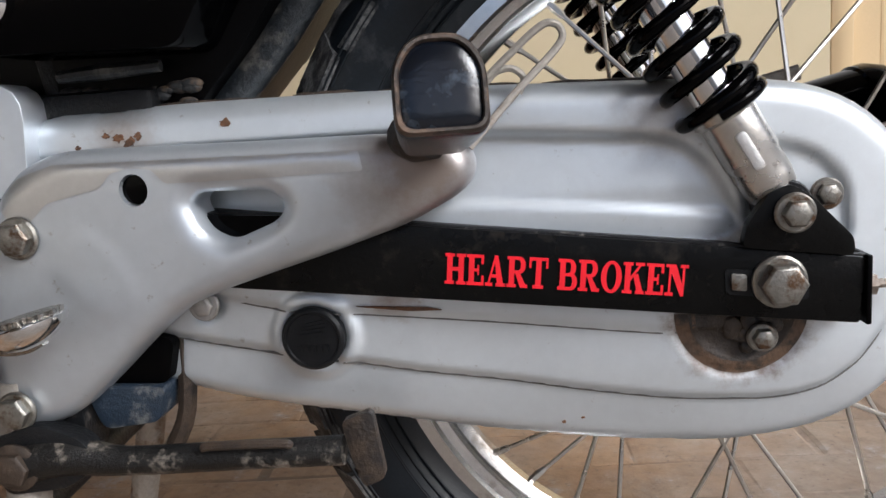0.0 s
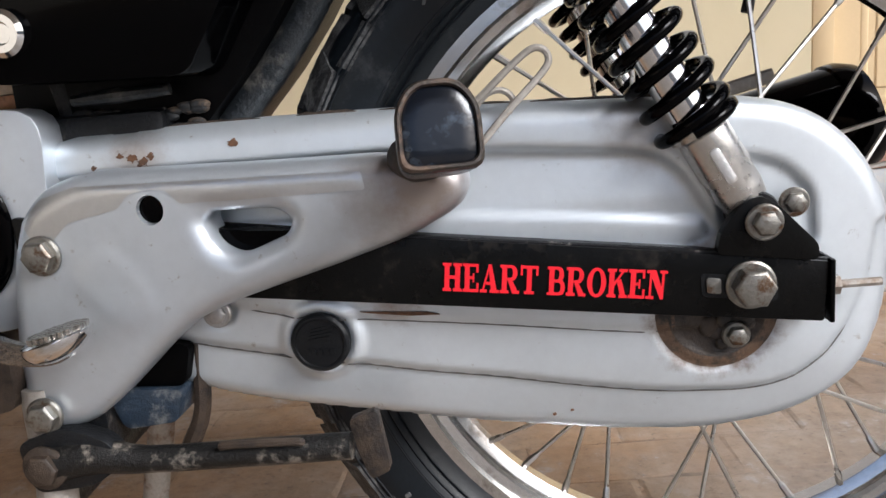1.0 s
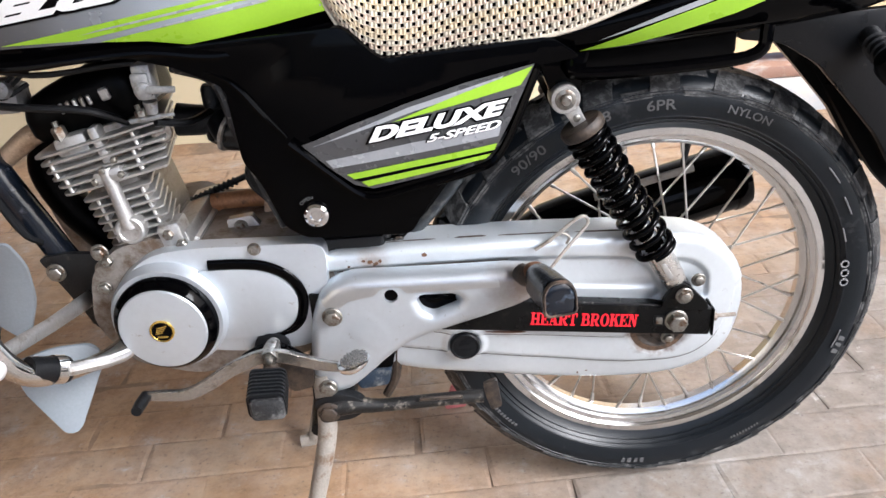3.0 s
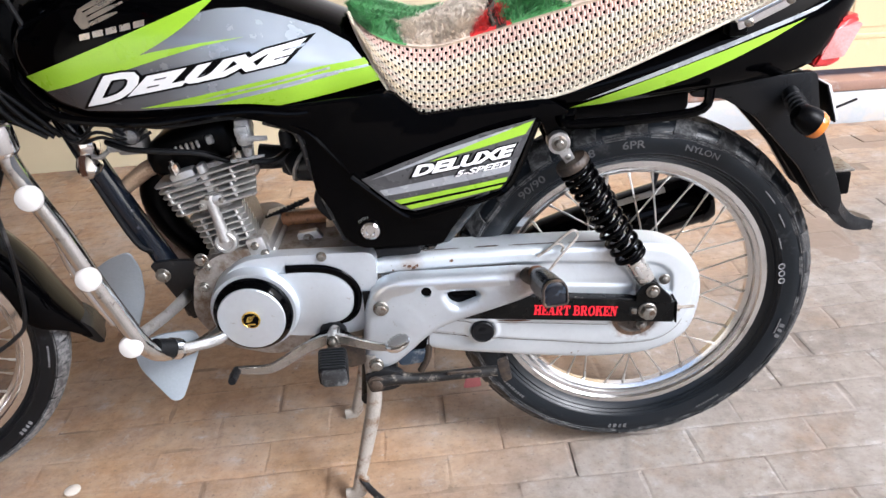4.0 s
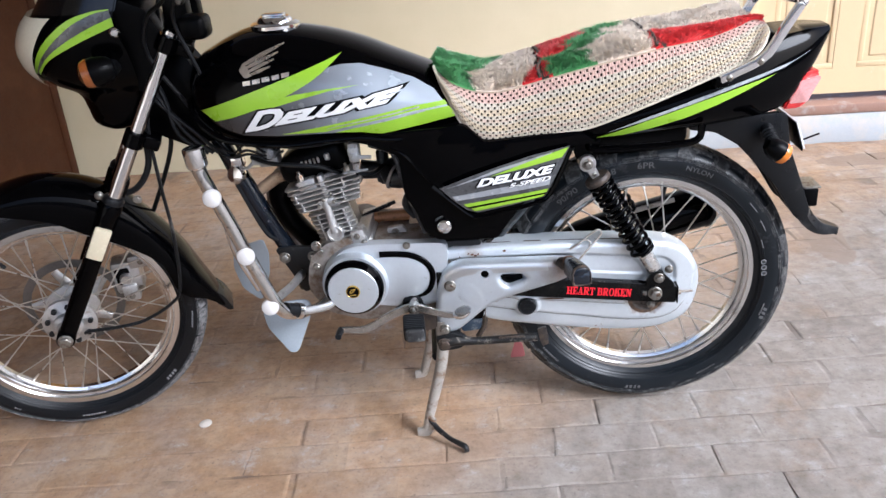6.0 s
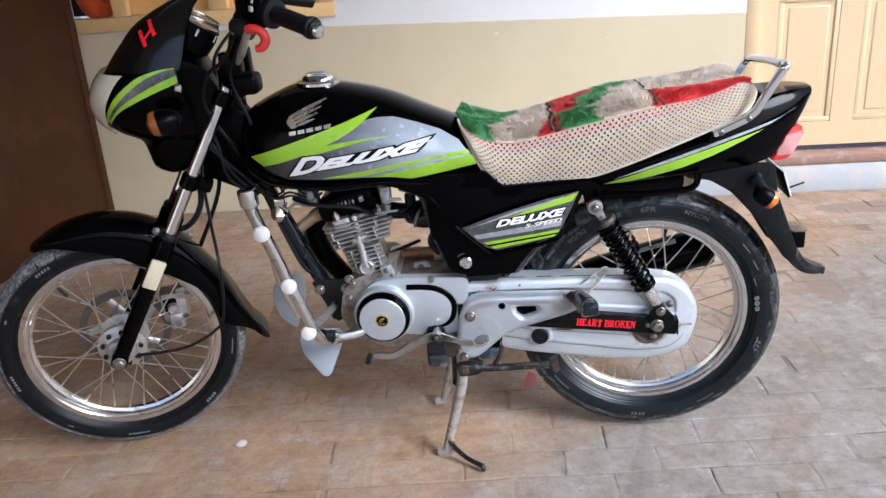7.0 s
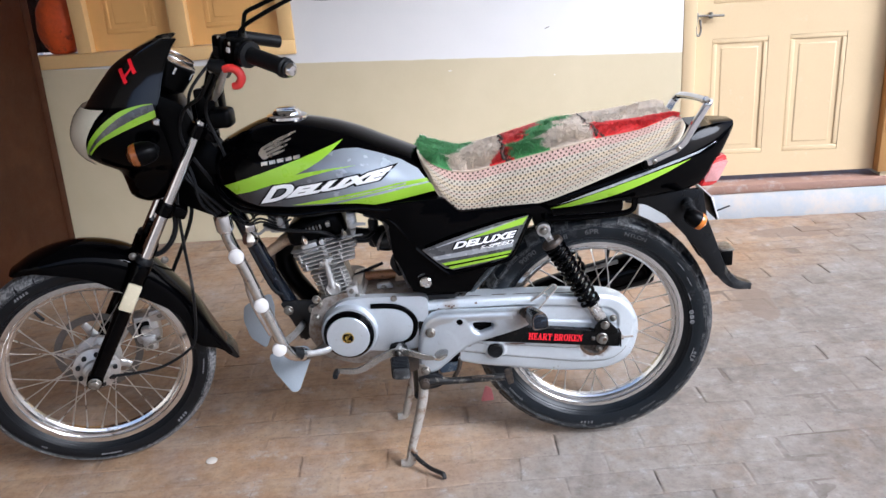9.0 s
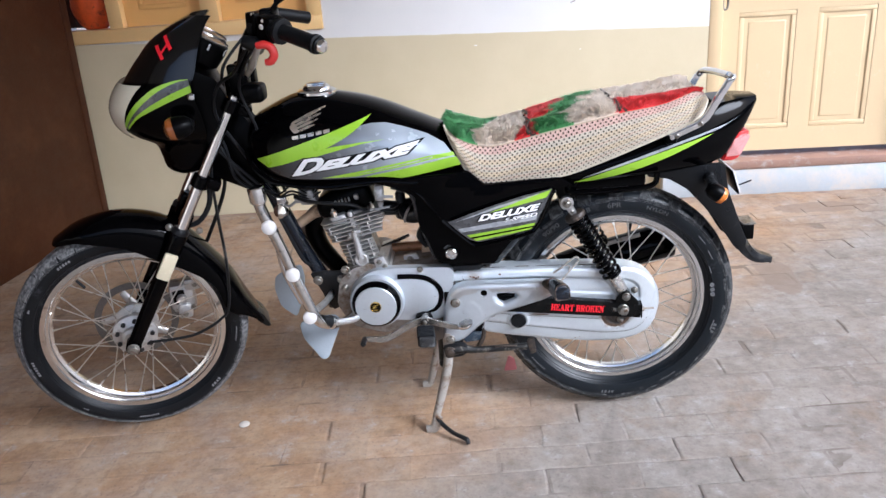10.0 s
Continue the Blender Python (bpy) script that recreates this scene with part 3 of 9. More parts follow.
def laid_on(poly, face, lift, step):
    """A thin film laid on a pressed face."""
    bm = draped(poly, lambda x, z: 0.0, 0.0, step)
    X, Z = np.array([v.co.x for v in bm.verts]), np.array([v.co.z for v in bm.verts])
    for v, y in zip(bm.verts, face(X, Z, np.full(X.shape, 0.05))):
        v.co.y = y - lift
    return bm


def box(bm, lo, hi, bevel=0.0, seg=2, m=None):
    start = set(bm.verts)
    vs = bmesh.ops.create_cube(bm, size=1)["verts"]
    for v in vs:
        v.co = Vector([lo[i] if v.co[i] < 0 else hi[i] for i in range(3)])
    if bevel:
        es = list({e for v in vs for e in v.link_edges})
        bmesh.ops.bevel(bm, geom=es, offset=bevel, segments=seg, profile=0.5, affect="EDGES", clamp_overlap=True)
    if m is not None:
        for v in bm.verts:
            if v not in start:
                v.co = m @ v.co
    return bm


def block(lo, hi, bevel=0.0, seg=2, m=None):
    return box(bmesh.new(), lo, hi, bevel, seg, m)


def loft(bm, rings, closed=True, caps=True):
    vs = [[bm.verts.new(p) for p in ring] for ring in rings]
    n = len(vs[0])
    for a, b in zip(vs, vs[1:]):
        for k in range(n if closed else n - 1):
            bm.faces.new((a[k], a[(k + 1) % n], b[(k + 1) % n], b[k]))
    if caps and closed:
        bm.faces.new(vs[0][::-1])
        bm.faces.new(vs[-1])
    return bm


def lerp_rows(rows, x):
    """Smooth value at x of rows (x, a, b, ...)."""
    xs = [r[0] for r in rows]
    out = []
    for c in range(1, len(rows[0])):
        ys = [r[c] for r in rows]
        i = max(0, min(len(xs) - 2, int(np.searchsorted(xs, x)) - 1))
        h = xs[i + 1] - xs[i]
        t = max(0.0, min(1.0, (x - xs[i]) / h))

        def slope(j):
            if j == 0:
                return (ys[1] - ys[0]) / (xs[1] - xs[0])
            if j == len(xs) - 1:
                return (ys[-1] - ys[-2]) / (xs[-1] - xs[-2])
            return (ys[j + 1] - ys[j - 1]) / (xs[j + 1] - xs[j - 1])
        m0, m1 = slope(i) * h, slope(i + 1) * h
        out.append((2 * t ** 3 - 3 * t * t + 1) * ys[i] + (t ** 3 - 2 * t * t + t) * m0 + (3 * t * t - 2 * t ** 3) * ys[i + 1] + (t ** 3 - t * t) * m1)
    return out


def band(upper, lower, n=6):
    """A closed outline from a smooth upper and a smooth lower line, both given from left to right."""
    up = [(p.x, p.z) for p in smooth_line([(x, 0, z) for x, z in upper], n)]
    lo = [(p.x, p.z) for p in smooth_line([(x, 0, z) for x, z in lower], n)]
    return up + lo[::-1]


def draped(poly, depth, lift, step=0.012, holes=()):
    """A thin sticker: an outline in x, z cut into small faces and laid on a surface y = depth(x, z)."""
    bm = bmesh.new()
    edges = []
    for loop in (poly, *holes):
        vs = [bm.verts.new((x, 0, z)) for x, z in loop]
        edges += [bm.edges.new((vs[i], vs[(i + 1) % len(vs)])) for i in range(len(vs))]
    bmesh.ops.triangle_fill(bm, use_beauty=True, use_dissolve=False, edges=edges)
    drape(bm, depth, lift, step)
    return bm


def drape(bm, depth, lift, step=0.012):
    for _ in range(5):
        long = [e for e in bm.edges if e.calc_length() > step]
        if not long:
            break
        bmesh.ops.subdivide_edges(bm, edges=long, cuts=1)
        bmesh.ops.triangulate(bm, faces=[f for f in bm.faces if len(f.verts) > 3])
    for v in bm.verts:
        v.co.y = depth(v.co.x, v.co.z) - lift


def words(text, size, bold=0.0, shear=0.0, squeeze=1.0):
    """Built-in font as a flat bmesh in x, z, with its start at the origin."""
    cu = bpy.data.curves.new("words", "FONT")
    cu.body, cu.size, cu.offset, cu.shear, cu.resolution_u = text, size, bold, shear, 3
    ob = new("words", cu)
    bpy.context.view_layer.update()
    me = bpy.data.meshes.new_from_object(ob.evaluated_get(bpy.context.evaluated_depsgraph_get()))
    bpy.data.objects.remove(ob)
    bpy.data.curves.remove(cu)
    bm = bmesh.new()
    bm.from_mesh(me)
    bpy.data.meshes.remove(me)
    for v in bm.verts:
        v.co = Vector((v.co.x * squeeze, 0, v.co.y))
    return bm


def placed(bm, x, z, degrees=0.0):
    c, s = math.cos(radians(degrees)), math.sin(radians(degrees))
    for v in bm.verts:
        a, b = v.co.x, v.co.z
        v.co.x, v.co.z = x + a * c - b * s, z + a * s + b * c
    return bm


# ---- the place: courtyard corner with wall, door, window, gate and step ----
WALL = pose(0, 1.735, 0, 0, 0, -2.8)


def on_wall(ob):
    ob.matrix_world = WALL
    return ob


def rect(x0, z0, x1, z1):
    return [(x0, z0), (x1, z0), (x1, z1), (x0, z1)]


wall = part("wall_north", sheet([(-2.7, -0.02), (0.675, -0.02), (0.675, 2.25), (1.575, 2.25), (1.575, -0.02), (5.0, -0.02), (5.0, 3.2), (-2.7, 3.2)],
                                0.0, 0.23, holes=[rect(-2.34, 0.862, -1.03, 2.1)[::-1]]), "wall", smooth=0)
on_wall(tagged(wall, "plastered wall, white paint above a cream dado", "wall", kind="structure"))
# Unseen walls, added to bound the reflections and block low light.
for lo, hi, name in (((-4.5, -12.2, -0.02), (9.0, -12.0, 2.3), "wall_south"), ((-4.7, -12.0, -0.02), (-4.5, 1.95, 3.2), "wall_west"), ((9.0, -12.2, -0.02), (9.2, 1.4, 2.3), "wall_east")):
    tagged(part(name, block(lo, hi), "plaster", smooth=0), "plain pale plastered wall, unseen, added to close the yard", "wall", kind="structure")
# Unseen slab; its edge is placed so the left gets less light.
tagged(part("ceiling", block((-4.5, -5.5, 3.2), (2.1, 1.735, 3.4)), "concrete", smooth=0), "unseen concrete slab added overhead to shade the left side", "ceiling", kind="structure")


def small_marks():
    """Chips and a scratch in the wall paint."""
    for x, z, w, h, a in ((-0.345, 0.745, 0.014, 0.004, 0), (0.09, 0.905, 0.022, 0.004, 20), (0.12, 0.70, 0.006, 0.004, 0)):
        bm = sheet(rounded([(-w / 2, -h / 2), (w / 2, -h / 2), (w / 2, h / 2), (-w / 2, h / 2)], h * 0.4), -0.002, 0.004)
        placed(bm, x, z, a)
        ob = part("paint_chip", bm, "concrete" if a else "white_vinyl", wall)


small_marks()


def raised_panel(bm, x0, z0, x1, z1, y):
    """A fielded panel: a moulding frame, a sunk border and a raised field."""
    w = 0.022
    for lo, hi in (((x0, z0), (x1, z0 + w)), ((x0, z1 - w), (x1, z1)), ((x0, z0 + w), (x0 + w, z1 - w)), ((x1 - w, z0 + w), (x1, z1 - w))):
        box(bm, (lo[0], y + 0.0010, lo[1]), (hi[0], y + 0.03, hi[1]), 0.0045, 3)
    box(bm, (x0 + w - 0.003, y + 0.0060, z0 + w - 0.003), (x1 - w + 0.003, y + 0.034, z1 - w + 0.003))
    box(bm, (x0 + 0.040, y + 0.0030, z0 + 0.040), (x1 - 0.040, y + 0.03, z1 - 0.040), 0.0065, 2)


def door():
    root = tagged(new("door_1"), "cream painted panelled wooden door, closed, with iron latch", "door", kind="structure")
    root.matrix_world = WALL
    y = 0.035
    leaf = bmesh.new()
    plate(leaf, rect(0.735, 0.185, 1.555, 2.2), y, y + 0.035, holes=[h[::-1] for h in (rect(0.81, 0.287, 1.052, 0.806), rect(1.143, 0.287, 1.385, 0.806), rect(0.81, 0.955, 1.052, 2.05), rect(1.143, 0.955, 1.385, 2.05))])
    leaf_ob = part("leaf", leaf, "door", root, smooth=0)
    for r in ((0.81, 0.287, 1.052, 0.806), (1.143, 0.287, 1.385, 0.806), (0.81, 0.955, 1.052, 2.05), (1.143, 0.955, 1.385, 2.05)):
        bm = bmesh.new()
        raised_panel(bm, *r, y)
        part("panel", bm, "door", leaf_ob, smooth=20)
    part("frame", block((0.677, 0.0, 0.18), (0.733, 0.09, 2.248), 0.003), "door", root)
    # This jamb is a darker orange than the rest of the frame.
    part("frame", block((1.557, -0.012, 0.18), (1.66, 0.09, 2.248), 0.003), "door_wood", root, "wooden jamb in a darker orange than the door")
    part("frame", block((0.733, 0.0, 2.2), (1.557, 0.09, 2.248), 0.003), "door", root)
    latch = bmesh.new()
    tube(latch, [(0.725, y - 0.022, 0.91), (0.85, y - 0.022, 0.906)], 0.005, 8)
    box(latch, (0.728, y - 0.026, 0.896), (0.742, y + 0.004, 0.922), 0.002)
    box(latch, (0.79, y - 0.026, 0.896), (0.802, y + 0.004, 0.922), 0.002)
    tube(latch, [(0.735, y - 0.026, 0.905), (0.73, y - 0.03, 0.87), (0.733, y - 0.03, 0.835), (0.745, y - 0.03, 0.828), (0.752, y - 0.028, 0.85), (0.748, y - 0.026, 0.895)], 0.005, 8, 4)
    part("latch", latch, "steel", root, "worn iron bolt with a hanging hasp")
    return root


def window():
    root = tagged(new("window_1"), "yellow wooden window with panelled shutters, set in the wall", "window", kind="structure")
    root.matrix_world = WALL
    y = 0.03
    part("window_frame", block((-2.338, -0.012, 0.864), (-1.032, 0.09, 0.925), 0.004), "window_rail", root, "bottom rail")
    for x0, x1 in ((-2.04, -1.972), (-1.592, -1.508), (-1.098, -1.032)):
        part("window_frame", block((x0, -0.008, 0.926), (x1, 0.09, 2.09), 0.004), "window_rail", root)
    for x0, x1 in ((-1.97, -1.594), (-1.506, -1.1)):
        bm = bmesh.new()
        plate(bm, rect(x0, 0.928, x1, 2.085), y, y + 0.03, holes=[rect(x0 + 0.07, 1.0, x1 - 0.07, 2.0)[::-1]])
        sh = part("shutter", bm, "window_wood", root, smooth=0)
        bm = bmesh.new()
        raised_panel(bm, x0 + 0.07, 1.0, x1 - 0.07, 2.0, y)
        part("panel", bm, "window_wood", sh, smooth=20)
    return root


door()
window()
# Dark sheet added to hide the sky and keep the gap dim.
cloth = bmesh.new()
fold = [(-2.33 + 0.006 * i, 0.165 + 0.007 * math.sin(i * 0.5) + 0.003 * math.sin(i * 2.3 + 1)) for i in range(49)]
loft(cloth, [[(x + 0.003 * math.sin(5 * z + i), y + 0.004 * math.sin(7 * z + 0.4 * i), z) for i, (x, y) in enumerate(fold)] + [(x, y + 0.004, z) for x, y in fold[::-1]] for z in np.linspace(0.93, 2.09, 24)])
on_wall(tagged(part("curtain", cloth, "dark_cloth", smooth=70), "dark cloth sheet added as dim backing for the window gap", "curtain"))
sack = bmesh.new()
bmesh.ops.create_uvsphere(sack, u_segments=40, v_segments=24, radius=1)
for v in sack.verts:
    d = v.co.copy()
    k = 1 + 0.07 * noise.noise(d * 2.2) + 0.03 * noise.noise(d * 6.0)
    v.co = Vector((-2.150 + 0.100 * d.x * k, 0.085 + 0.072 * d.y * k, max(0.926, 1.055 + 0.150 * d.z * k)))
on_wall(tagged(part("cloth_sack", sack, "red_cloth", smooth=80), "bulging orange-red sack with dark print, lying on the window sill", "sack"))

# step under the door
step = part("step", block((0.45, 1.668, -0.02), (4.9, 1.80, 0.118), 0.006), "step_paint")
step.matrix_world = pose(0, 0, 0, 0, 0, -1.2) 
tagged(step, "low door step with peeling pale blue paint", "step", kind="structure")
tread = part("step_top", block((0.448, 1.664, 0.1185), (4.9, 1.83, 0.158), 0.006), "tread_red")
tread.matrix_world = pose(0, 0, 0, 0, 0, -1.2)
tagged(tread, "worn red plaster tread on the door step", "step", kind="structure")


def gate():
    """A wide sheet-steel gate leaf that stands open along the side of the yard."""
    root = tagged(new("metal_gate"), "rust-brown painted sheet-steel gate leaf, standing open", "gate")
    root.matrix_world = pose(-2.274, 1.80, 0.008, 0, 0, -96.7) @ pose(0, 0, 0, -2.2)
    part("gate_panel", block((0.0, -0.02, 0.0), (3.2, 0.02, 2.3), 0.004), "gate", root)
    part("gate_frame", block((-0.015, -0.028, 0.0), (0.03, 0.028, 2.32), 0.006), "gate", root)
    part("gate_frame", block((3.17, -0.028, 0.0), (3.215, 0.028, 2.32), 0.006), "gate", root)
    return root


gate()


# ---- the motorcycle ----
bike = tagged(new("motorcycle"), "black and lime-green motorcycle with spoked wheels, parked on its centre stand", "motorcycle")
STEER = Matrix.Translation((-1.06, 0, 0.62)) @ Matrix.Rotation(radians(19), 4, Vector((math.sin(radians(13)), 0, math.cos(radians(13))))) @ Matrix.Translation((1.06, 0, -0.62))


# wheels
def arc_point(c, r, a, y):
    return Vector((c[0] + r * math.cos(a), c[1] + y, c[2] + r * math.sin(a)))


def around(bm, c, r, y, a0, flip=1):
    """Bends flat writing round a tyre's side wall; it starts at angle a0 and reads clockwise."""
    for v in bm.verts:
        rr, a = r + v.co.z, a0 - flip * v.co.x / r
        v.co = arc_point(c, rr, a, y)
    return bm


def wheel(name, label, c, rim_r, tyre_r, half, m, hub, side, rubber):
    root = part(name, turned(c, (0, -1, 0), hub, 40), "alu", bike, label, m)
    w, d = half, tyre_r - rim_r
    prof = [(rim_r - 0.008, -w * 0.5), (rim_r + 0.004, -w * 0.62), (rim_r + d * 0.2, -w * 0.9), (rim_r + d * 0.42, -w), (rim_r + d * 0.62, -w * 0.98), (rim_r + d * 0.8, -w * 0.84)]
    prof += [(rim_r + d * 0.92, -w * 0.6), (rim_r + d * 0.96, -w * 0.3), (rim_r + d * 0.97, 0)]
    prof = prof + [(r, -y) for r, y in prof[-2::-1]]
    part("tyre", turned(c, (0, -1, 0), prof, 96, True), rubber, root, m=m)
    for f_, r_ in ((0.07, 0.0010), (0.14, 0.0009), (0.22, 0.0006), (0.62, 0.0008), (0.68, 0.0010)):
        yy = -w * float(np.interp(f_, (0.0, 0.2, 0.42, 0.62), (0.6, 0.9, 1.0, 0.98)))
        part("moulded_line", pipe([arc_point(c, rim_r + d * f_, a, yy) for a in np.linspace(0, 2 * math.pi, 97)], r_, 5), rubber, root, m=m)
    # tread lugs in three staggered rows
    lugs = bmesh.new()
    n = 48 if rubber == "rear_tyre" else 72
    rows = [(-0.990, -0.515, 0.68, 0.945), (-0.485, -0.015, 0.95, 0.985), (0.015, 0.485, 0.985, 0.95), (0.515, 0.990, 0.945, 0.68)]
    for i in range(n):
        for k, (y0, y1, h0, h1) in enumerate(rows):
            a = 2 * math.pi * (i + 0.25 * k + 0.06 * math.sin(2.4 * i)) / n
            da = 2 * math.pi / n * (0.462 if rubber == "rear_tyre" else 0.485)
            sk = (0.24 + 0.08 * (i % 3)) * da * (1 if (k + i) % 2 else -1) * (0.6 if k in (0, 3) else 1.0)
            vs = []
            for top in (0, 1):
                for yy, hh, sgn in ((y0, h0, -1), (y1, h1, 1)):
                    for e in (-1, 1):
                        r = rim_r + d * (hh + (0.05 if top else -0.03) - (0.06 * (i % 2) if hh < 0.8 and rubber == "rear_tyre" else 0.0))
                        vs.append(lugs.verts.new(arc_point(c, r, a + e * da + sgn * sk, yy * w)))
            q = vs
            for f in ((4, 5, 7, 6), (0, 1, 5, 4), (2, 6, 7, 3), (0, 4, 6, 2), (1, 3, 7, 5)):
                lugs.faces.new([q[j] for j in f])
    part("tread", lugs, "tread" if rubber == "rear_tyre" else "pale_tread", root, "dusty worn tread blocks", m, smooth=20)
    rp = [(rim_r + 0.002, -0.021), (rim_r - 0.001, -0.0245), (rim_r - 0.013, -0.0250), (rim_r - 0.0152, -0.0225), (rim_r - 0.0145, -0.0195), (rim_r - 0.0205, -0.0178), (rim_r - 0.0225, -0.0150), (rim_r - 0.0225, -0.0095), (rim_r - 0.0265, -0.0075), (rim_r - 0.0295, -0.0055), (rim_r - 0.0295, 0)]
    rp = rp + [(r, -y) for r, y in rp[-2::-1]] + [(rim_r - 0.006, 0.017), (rim_r - 0.018, 0), (rim_r - 0.006, -0.017)]
    part("rim", turned(c, (0, -1, 0), rp, 96, True), "rim", root, m=m)
    for i in range(36):
        s = 1 if i % 2 else -1
        a = 2 * math.pi * i / 36
        lean = radians(62) * (1 if (i // 2) % 2 else -1)
        fl = hub_flange[name]
        p0 = arc_point(c, fl[0], a + lean * 0.62, s * fl[1])
        p1 = arc_point(c, rim_r - 0.028, a, s * 0.004)
        q = p1.lerp(p0, 0.085)
        bm = tube(bmesh.new(), [p0, q], 0.0016, 6)
        tube(bm, [q, p1.lerp(p0, 0.07), p1], [0.0018, 0.0026, 0.0028], 6)
        part("spoke", bm, "spoke", root, m=m)
    va = side - 1.25
    part("valve", pipe([arc_point(c, rim_r - 0.028, va, 0), arc_point(c, rim_r - 0.046, va, -0.002), arc_point(c, rim_r - 0.060, va, -0.003)], [0.004, 0.0038, 0.0042], 8), "rubber", root, m=m)
    # raised writing and bars on the side wall
    for a0, count, size in ((side, 6, 0.7), (side + 0.62, 3, 0.45), (side + 1.33, 9, 0.5), (side + 2.1, 4, 0.8), (side + 2.75, 10, 0.4), (side + 3.4, 3, 0.9), (side + 4.2, 8, 0.5), (side + 5.0, 5, 0.7), (side + 5.55, 2, 0.5)):
        if rubber == "rear_tyre" and 0.0 < a0 % (2 * math.pi) < 2.9:
            continue
        pr = bmesh.new()
        for j in range(count):
            b = sheet(rounded([(size * x_, size * z_) for x_, z_ in ((0, 0), (0.005 if j % 2 else 0.0075, 0), (0.0075, 0.009), (0.0015, 0.009))], 0.001), -0.0006, 0.0006)
            for v in b.verts:
                yv = v.co.y
                v.co = arc_point(c, rim_r + d * 0.42 + v.co.z, a0 - (v.co.x + j * 0.0115 * size) / (rim_r + d * 0.5), -w * 1.0 - 0.0005 + yv)
            me = bpy.data.meshes.new("t")
            b.to_mesh(me)
            b.free()
            pr.from_mesh(me)
            bpy.data.meshes.remove(me)
        part("side_marking", pr, "front_print" if rubber == "tyre" else "tyre_print", root, "raised grey markings", m, smooth=0)
    return root


hub_flange = {"rear_wheel": (0.062, 0.034), "front_wheel": (0.052, 0.03)}
RC, FC = (-0.008, 0.0, 0.309), (-1.279, 0.0, 0.306)
rear = wheel("rear_wheel", "spoked rear wheel with a worn road tyre", RC, 0.2325, 0.300, 0.046, None,
             [(0.012, -0.075), (0.03, -0.07), (0.068, -0.05), (0.07, -0.03), (0.055, -0.025), (0.055, 0.025), (0.07, 0.03), (0.068, 0.05), (0.02, 0.06)], 2.6, "rear_tyre")
front = wheel("front_wheel", "spoked front wheel with a ribbed road tyre", FC, 0.2300, 0.289, 0.040, STEER,
              [(0.01, -0.07), (0.03, -0.065), (0.034, -0.045), (0.05, -0.043), (0.056, -0.036), (0.056, -0.026), (0.036, -0.02), (0.034, 0.02), (0.056, 0.026), (0.056, 0.038), (0.03, 0.045), (0.012, 0.06)], 3.4, "tyre")
# Dark discs on the flange paint the shade of its holes.
for k in range(9):
    a = 2 * math.pi * k / 9
    p = arc_point(FC, 0.0435, a, -0.0465)
    part("hub_hole", turned(p, (0, -1, 0), [(0.0058, -0.003), (0.0058, 0.0034), (0.0045, 0.0036), (0, 0.0036)], 14), "greasy", front, "dark disc standing for a shaded lightening hole", STEER)
for txt, a0, wh, c, rr in (("90/90", 2.32, rear, RC, 0.256), ("-18", 1.92, rear, RC, 0.257), ("6PR", 1.655, rear, RC, 0.257), ("NYLON", 1.29, rear, RC, 0.2585)):
    bm = words(txt, 0.0135 if txt == "NYLON" else 0.0175, 0.0002, 0.0, 1.2)
    around(bm, c, rr, -0.0468, a0)
    part("size_marking", bm, "tyre_print", wh, "raised tyre size", smooth=0)
for k, a0 in enumerate((0.150, 0.095, 0.040)):
    p = arc_point(RC, 0.243, a0, -0.0468)
    part("ring_mark", turned(p, (0, -1, 0), [(0.0056, 0), (0.0056, 0.0008), (0.0036, 0.0008), (0.0036, 0)], 18), "front_print", rear, "pale moulded ring")
for a0, a1, r in ((0.70, 0.60, 0.2635), (0.52, 0.42, 0.2605), (0.36, 0.28, 0.2465), (2.95, 2.86, 0.258), (-0.25, -0.36, 0.258)):
    part("wear_mark", pipe([arc_point(RC, r, a, -0.0464) for a in np.linspace(a0, a1, 8)], 0.0010, 5), "front_print", rear, "pale moulded dash")


# fuel tank
TANK = [(-0.888, 0.800, 0.770, 0.045), (-0.872, 0.838, 0.745, 0.085), (-0.84, 0.858, 0.716, 0.108), (-0.80, 0.876, 0.700, 0.122), (-0.767, 0.886, 0.694, 0.128),
        (-0.70, 0.888, 0.690, 0.134), (-0.62, 0.874, 0.694, 0.136), (-0.555, 0.853, 0.695, 0.133), (-0.49, 0.824, 0.685, 0.124), (-0.445, 0.804, 0.690, 0.114),
        (-0.40, 0.782, 0.697, 0.108), (-0.36, 0.750, 0.700, 0.102)]


def tank_half(u):
    return (1 - ((u - 0.36) / 0.64) ** 2.4) ** 0.46 if u > 0.36 else 1 - 0.10 * ((0.36 - u) / 0.36) ** 2


def tank_y(x, z):
    top, bot, w = lerp_rows(TANK, x)
    u = max(0.0, min(0.97, (z - bot) / (top - bot)))
    return -w * tank_half(u)


